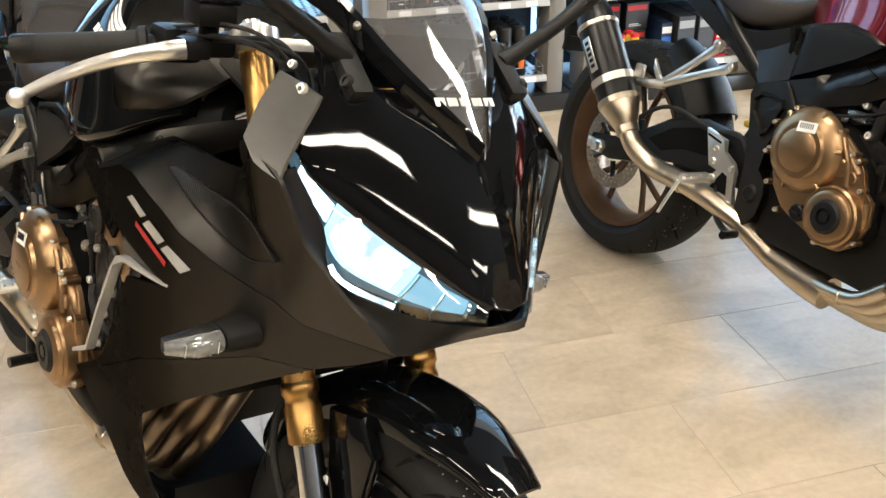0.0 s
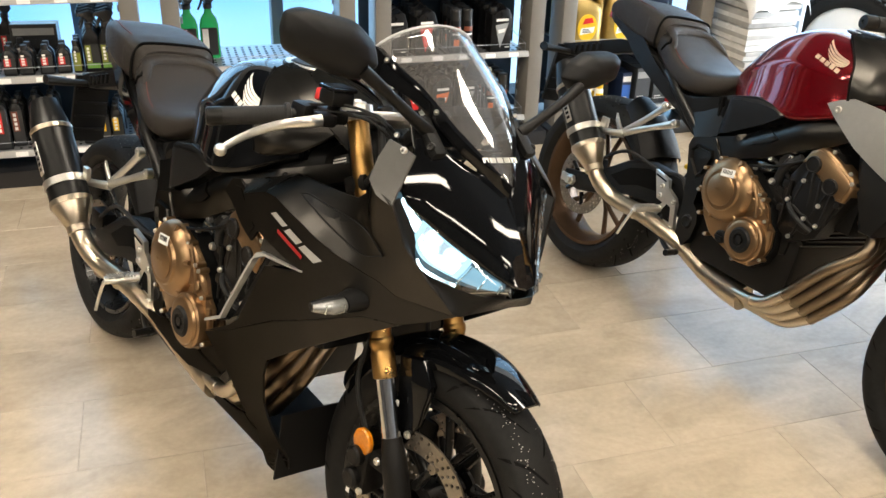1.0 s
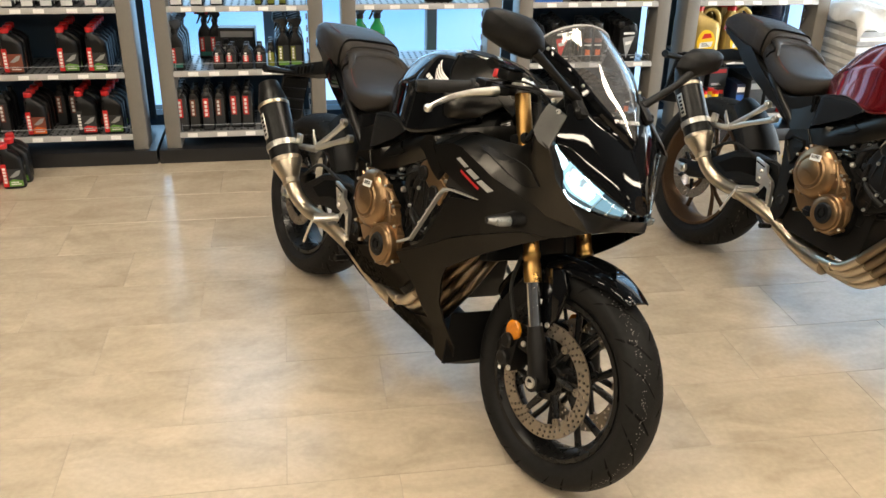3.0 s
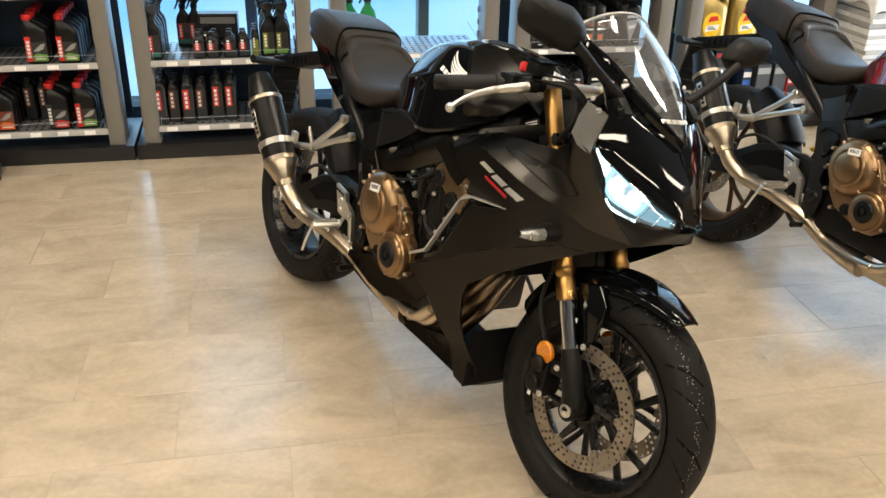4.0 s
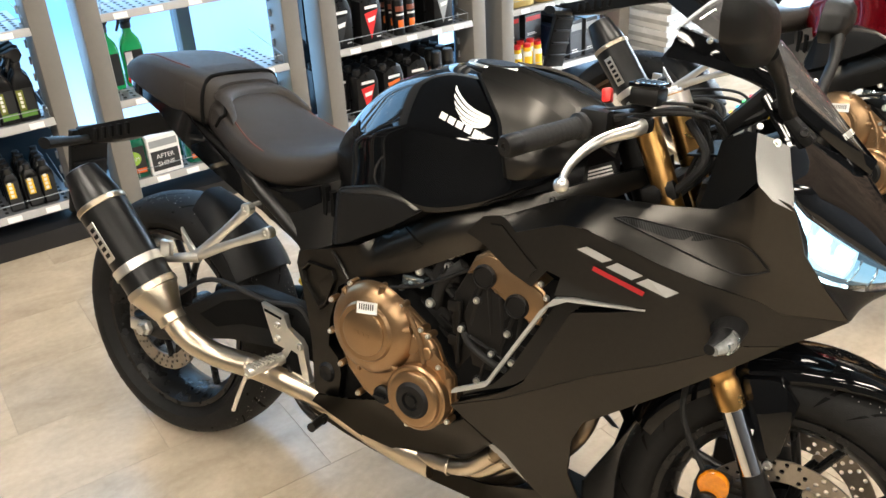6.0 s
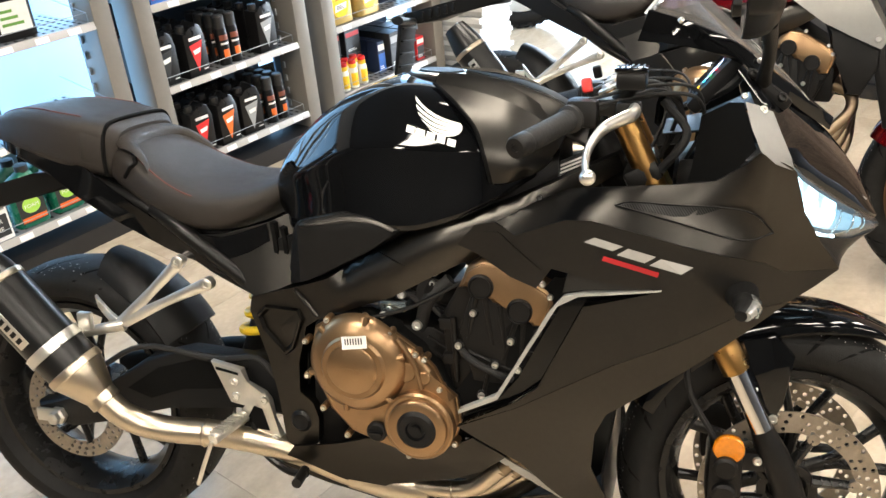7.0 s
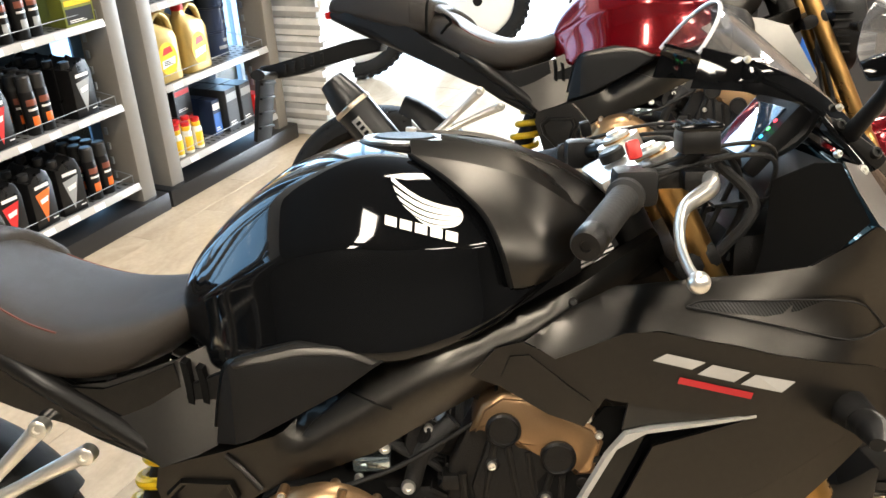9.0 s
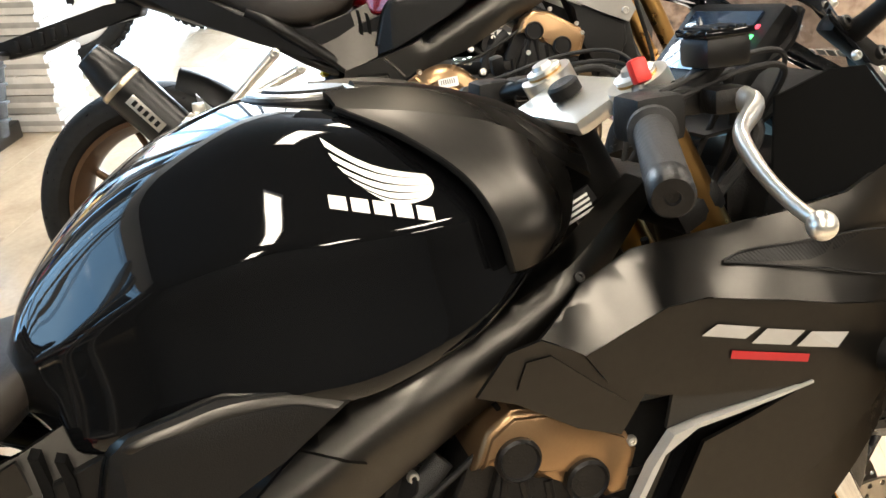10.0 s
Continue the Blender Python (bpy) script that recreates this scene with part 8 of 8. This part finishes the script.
stock("remover", lambda: carton(0.150, 0.09, 0.17, "blue", "red", "blue", "REMOVER", "blue and red remover can box"), rows((0.985,), L3, 2, 0.10))
stock("can_dark", lambda: aerosol("grey", 0.19), rows((1.14, 1.20, 1.27, 1.33), L3, 2, 0.062))
stock("green_pack", lambda: carton(0.13, 0.08, 0.10, "olive", "dark", "yellow", "", "green and yellow printed box"), rows((1.50,), L3, 2, 0.09))
# bay of large canisters
stock("gold", gold_jug, rows((1.90, 2.085), L2, 3, 0.105, 0.02))
stock("navy_tin", tin, [(2.33 + 0.004 * k, SHELF_FRONT + 0.10 + 0.13 * j, L2 - 0.0088 + 0.107 * k, 40 * k) for k in range(3) for j in range(2)])
stock("additive", additive_bottle, rows((1.885, 1.945, 2.005), L1, 2, 0.055, -0.005))
stock("filter_red", lambda: carton(0.11, 0.09, 0.12, "dark", "dark", "red", "", "black filter box with red print"), rows((1.93, 2.06), L1, 2, 0.10, 0.14))
stock("filter_red", None, [(2.06, SHELF_FRONT + 0.14, L1 - 0.0088 + 0.121, 4), (1.93, SHELF_FRONT + 0.15, L1 - 0.0088 + 0.121, -3)])
stock("blue_pack", lambda: carton(0.05, 0.08, 0.16, "navy", "blue", "white", "", "narrow blue printed box"), rows((2.175,), L1, 2, 0.09, 0.05))
stock("tall_pack", lambda: carton(0.085, 0.09, 0.19, "dark", "dark", "grey", "", "tall black box with grey print"), rows((2.25, 2.345), L1, 3, 0.095, 0.03))
stock("red_pack", lambda: carton(0.06, 0.09, 0.12, "red", "dark", "white", "", "small red printed box"), rows((2.425,), L1, 2, 0.095, 0.02))
# goods on the floor before the first bay
stock("oil_green", None, [(-1.70, 1.70, 0.0, 4), (-1.69, 1.775, 0.0, -3), (-1.705, 1.85, 0.0, 2)])
stock("red_stack", lambda: carton(0.12, 0.20, 0.19, "red", "dark", "white", "", "red cardboard carton standing on the floor"), [(-1.84, 1.74, 0.0, 2)])

# ---- beyond the last bay ----
# film-wrapped stack of flat packs
stack = empty("wrapped_stack", ROOM @ pose(2.80, 1.98, 0, 0, 0, 4), "pile of film-wrapped white and grey flat packs on the floor", "stack of packs")
for k in range(9):
    s = rnd.uniform(-0.012, 0.012)
    pk = part("pack", box(B(), (s, rnd.uniform(-0.01, 0.01), 0.041 + 0.082 * k), (0.30, 0.36, 0.080), 0.010), WRAP if k % 3 != 1 else CARDBOARD, stack)
    part("pack_band", box(B(), (s, -0.005, 0.041 + 0.082 * k), (0.303, 0.374, 0.022), 0.002), CARDBOARD if k % 3 != 1 else WRAP, pk)
bm = B()
bmesh.ops.create_grid(bm, x_segments=16, y_segments=18, size=0.5)
for v in bm.verts:
    x, y = v.co.x * 0.37, v.co.y * 0.44
    e = max(0.0, abs(x) - 0.155) + max(0.0, abs(y) - 0.185)
    v.co = Vector((x, y, 0.765 + 0.022 * math.sin(17 * x + 3) * math.cos(14 * y) + 0.012 * math.sin(41 * x + 29 * y) - 2.2 * e))
bmesh.ops.solidify(bm, geom=bm.faces[:], thickness=0.002)
part("plastic_sheet", bm, WRAP, stack, "crumpled white plastic sheet", 80)


def off_road_wheel(m, label):
    ob = empty("off_road_wheel", m, label, "wheel", "off-road wheels")
    ty = part("tyre", lathe(B(), [(0.235, -0.040), (0.250, -0.050), (0.285, -0.052), (0.310, -0.040), (0.318, 0), (0.310, 0.040), (0.285, 0.052), (0.250, 0.050), (0.235, 0.040)], (0, 0, 0.334), (0, 1, 0), 60, closed=True), RUBBER, ob, "knobby black tyre")
    bm = B()
    for k in range(44):
        a = 2 * math.pi * k / 44
        for j, (y, w) in enumerate(((-0.044, 0.020), (-0.016, 0.022), (0.016, 0.022), (0.044, 0.020))):
            aa = a + (math.pi / 44 if j in (1, 2) else 0)
            r = 0.326 if j in (1, 2) else 0.312
            box(bm, (0, 0, 0), (0.030, w, 0.022), 0.003, Matrix.Translation((math.cos(aa) * r, y, 0.334 + math.sin(aa) * r)) @ pose(0, 0, 0, 0, 90 - math.degrees(aa), 0) @ pose(0, 0, 0, 0, 0, 0), 1)
    part("tread_knob", bm, RUBBER, ty)["kind"] = "stuff"
    part("wheel_cover", lathe(B(), [(0.0001, -0.046), (0.12, -0.044), (0.225, -0.030), (0.236, -0.020), (0.236, 0.020), (0.225, 0.030), (0.12, 0.044), (0.0001, 0.046)], (0, 0, 0.334), (0, 1, 0), 48), PAINT, ob, "white disc wheel cover")
    part("hub", lathe(B(), [(0.03, -0.055), (0.03, 0.055)], (0, 0, 0.334), (0, 1, 0), 20), DARK, ob)
    return ob


off_road_wheel(ROOM @ pose(3.62, 2.20, 0, 0, 0, -52), "knobby off-road wheel with white disc cover")
off_road_wheel(ROOM @ pose(4.35, 1.75, 0, 0, 0, -60), "knobby off-road wheel with white disc cover")
# red and white parts box on a low table by the window
tb = empty("low_table", ROOM @ pose(3.05, 2.30, 0), "white low display table by the window", "table")
part("tabletop", box(B(), (0, 0, 0.685), (0.46, 0.34, 0.03), 0.004), PAINT, tb)
for x in (-0.20, 0.20):
    for y in (-0.14, 0.14):
        part("leg", box(B(), (x, y, 0.335), (0.03, 0.03, 0.67), 0.003), MULLION, tb)
stock("parts_box", lambda: carton(0.24, 0.20, 0.13, "dark", "white", "red", "", "black and white parts box with red stripe"), [(3.06, 2.28, 0.70, -6)])

# display banner at the end of the aisle
BANNER_GREY = material("charcoal_banner_cloth", (0.050, 0.050, 0.053), 0.6, grain=0.14, scale=14)


def dirt_print():
    m = material("printed_dirt_scene", (0.30, 0.22, 0.17), 0.5)
    nt = m.node_tree
    b = nt.nodes["Principled BSDF"]
    tc = nt.nodes.new("ShaderNodeTexCoord")
    n1, n2 = nt.nodes.new("ShaderNodeTexNoise"), nt.nodes.new("ShaderNodeTexNoise")
    n1.inputs["Scale"].default_value, n1.inputs["Detail"].default_value = 2.2, 8
    n2.inputs["Scale"].default_value, n2.inputs["Detail"].default_value = 26, 6
    ad = nt.nodes.new("ShaderNodeMath")
    ad.operation = "ADD"
    rp = nt.nodes.new("ShaderNodeValToRGB")
    for n in (n1, n2):
        nt.links.new(tc.outputs["Object"], n.inputs["Vector"])
    nt.links.new(n1.outputs["Fac"], ad.inputs[0])
    nt.links.new(n2.outputs["Fac"], ad.inputs[1])
    sc = nt.nodes.new("ShaderNodeMath")
    sc.operation = "MULTIPLY"
    sc.inputs[1].default_value = 0.5
    nt.links.new(ad.outputs[0], sc.inputs[0])
    nt.links.new(sc.outputs[0], rp.inputs["Fac"])
    rp.color_ramp.elements[0].position, rp.color_ramp.elements[0].color = 0.36, (0.085, 0.062, 0.052, 1)
    rp.color_ramp.elements[1].position, rp.color_ramp.elements[1].color = 0.60, (0.46, 0.36, 0.29, 1)
    e = rp.color_ramp.elements.new(0.48)
    e.color = (0.30, 0.215, 0.165, 1)
    nt.links.new(rp.outputs["Color"], b.inputs["Base Color"])
    return m


ban = empty("display_banner", ROOM @ pose(3.22, 0, 0), "tall printed display wall, charcoal with a brown dirt scene", "banner")
part("grey_panel", box(B(), (0.02, 0.06, 1.25), (0.04, 1.42, 2.36), 0.003), BANNER_GREY, ban, "charcoal cloth panel")
part("dirt_panel", box(B(), (0.02, -1.98, 1.25), (0.042, 2.66, 2.36), 0.003), dirt_print(), ban, "brown dirt landscape print")
part("foot_rail", box(B(), (0.02, -1.30, 0.036), (0.10, 4.12, 0.070), 0.006), PLINTH, ban, "black foot rail")
bm = B()
for k in range(11):
    box(bm, (-0.003, 0.12 - 0.0405 * k, 0.245 + (0 if k % 3 else 0.006)), (0.002, 0.030, 0.030 if k % 3 else 0.042))
part("text_bars", bm, INK["white"], ban, "row of pale bars")
bm = prism(B(), [(-0.36, 0.33), (-0.28, 0.32), (-0.25, 0.37), (-0.26, 0.48), (-0.30, 0.49), (-0.305, 0.39), (-0.35, 0.38)], 0, 0.002)
bmesh.ops.rotate(bm, matrix=Matrix.Rotation(radians(90), 3, "Z"), verts=bm.verts)
bmesh.ops.translate(bm, vec=(-0.002, 0.0, 0), verts=bm.verts)
part("blue_shape", bm, INK["blue"], ban, "blue angular shape")
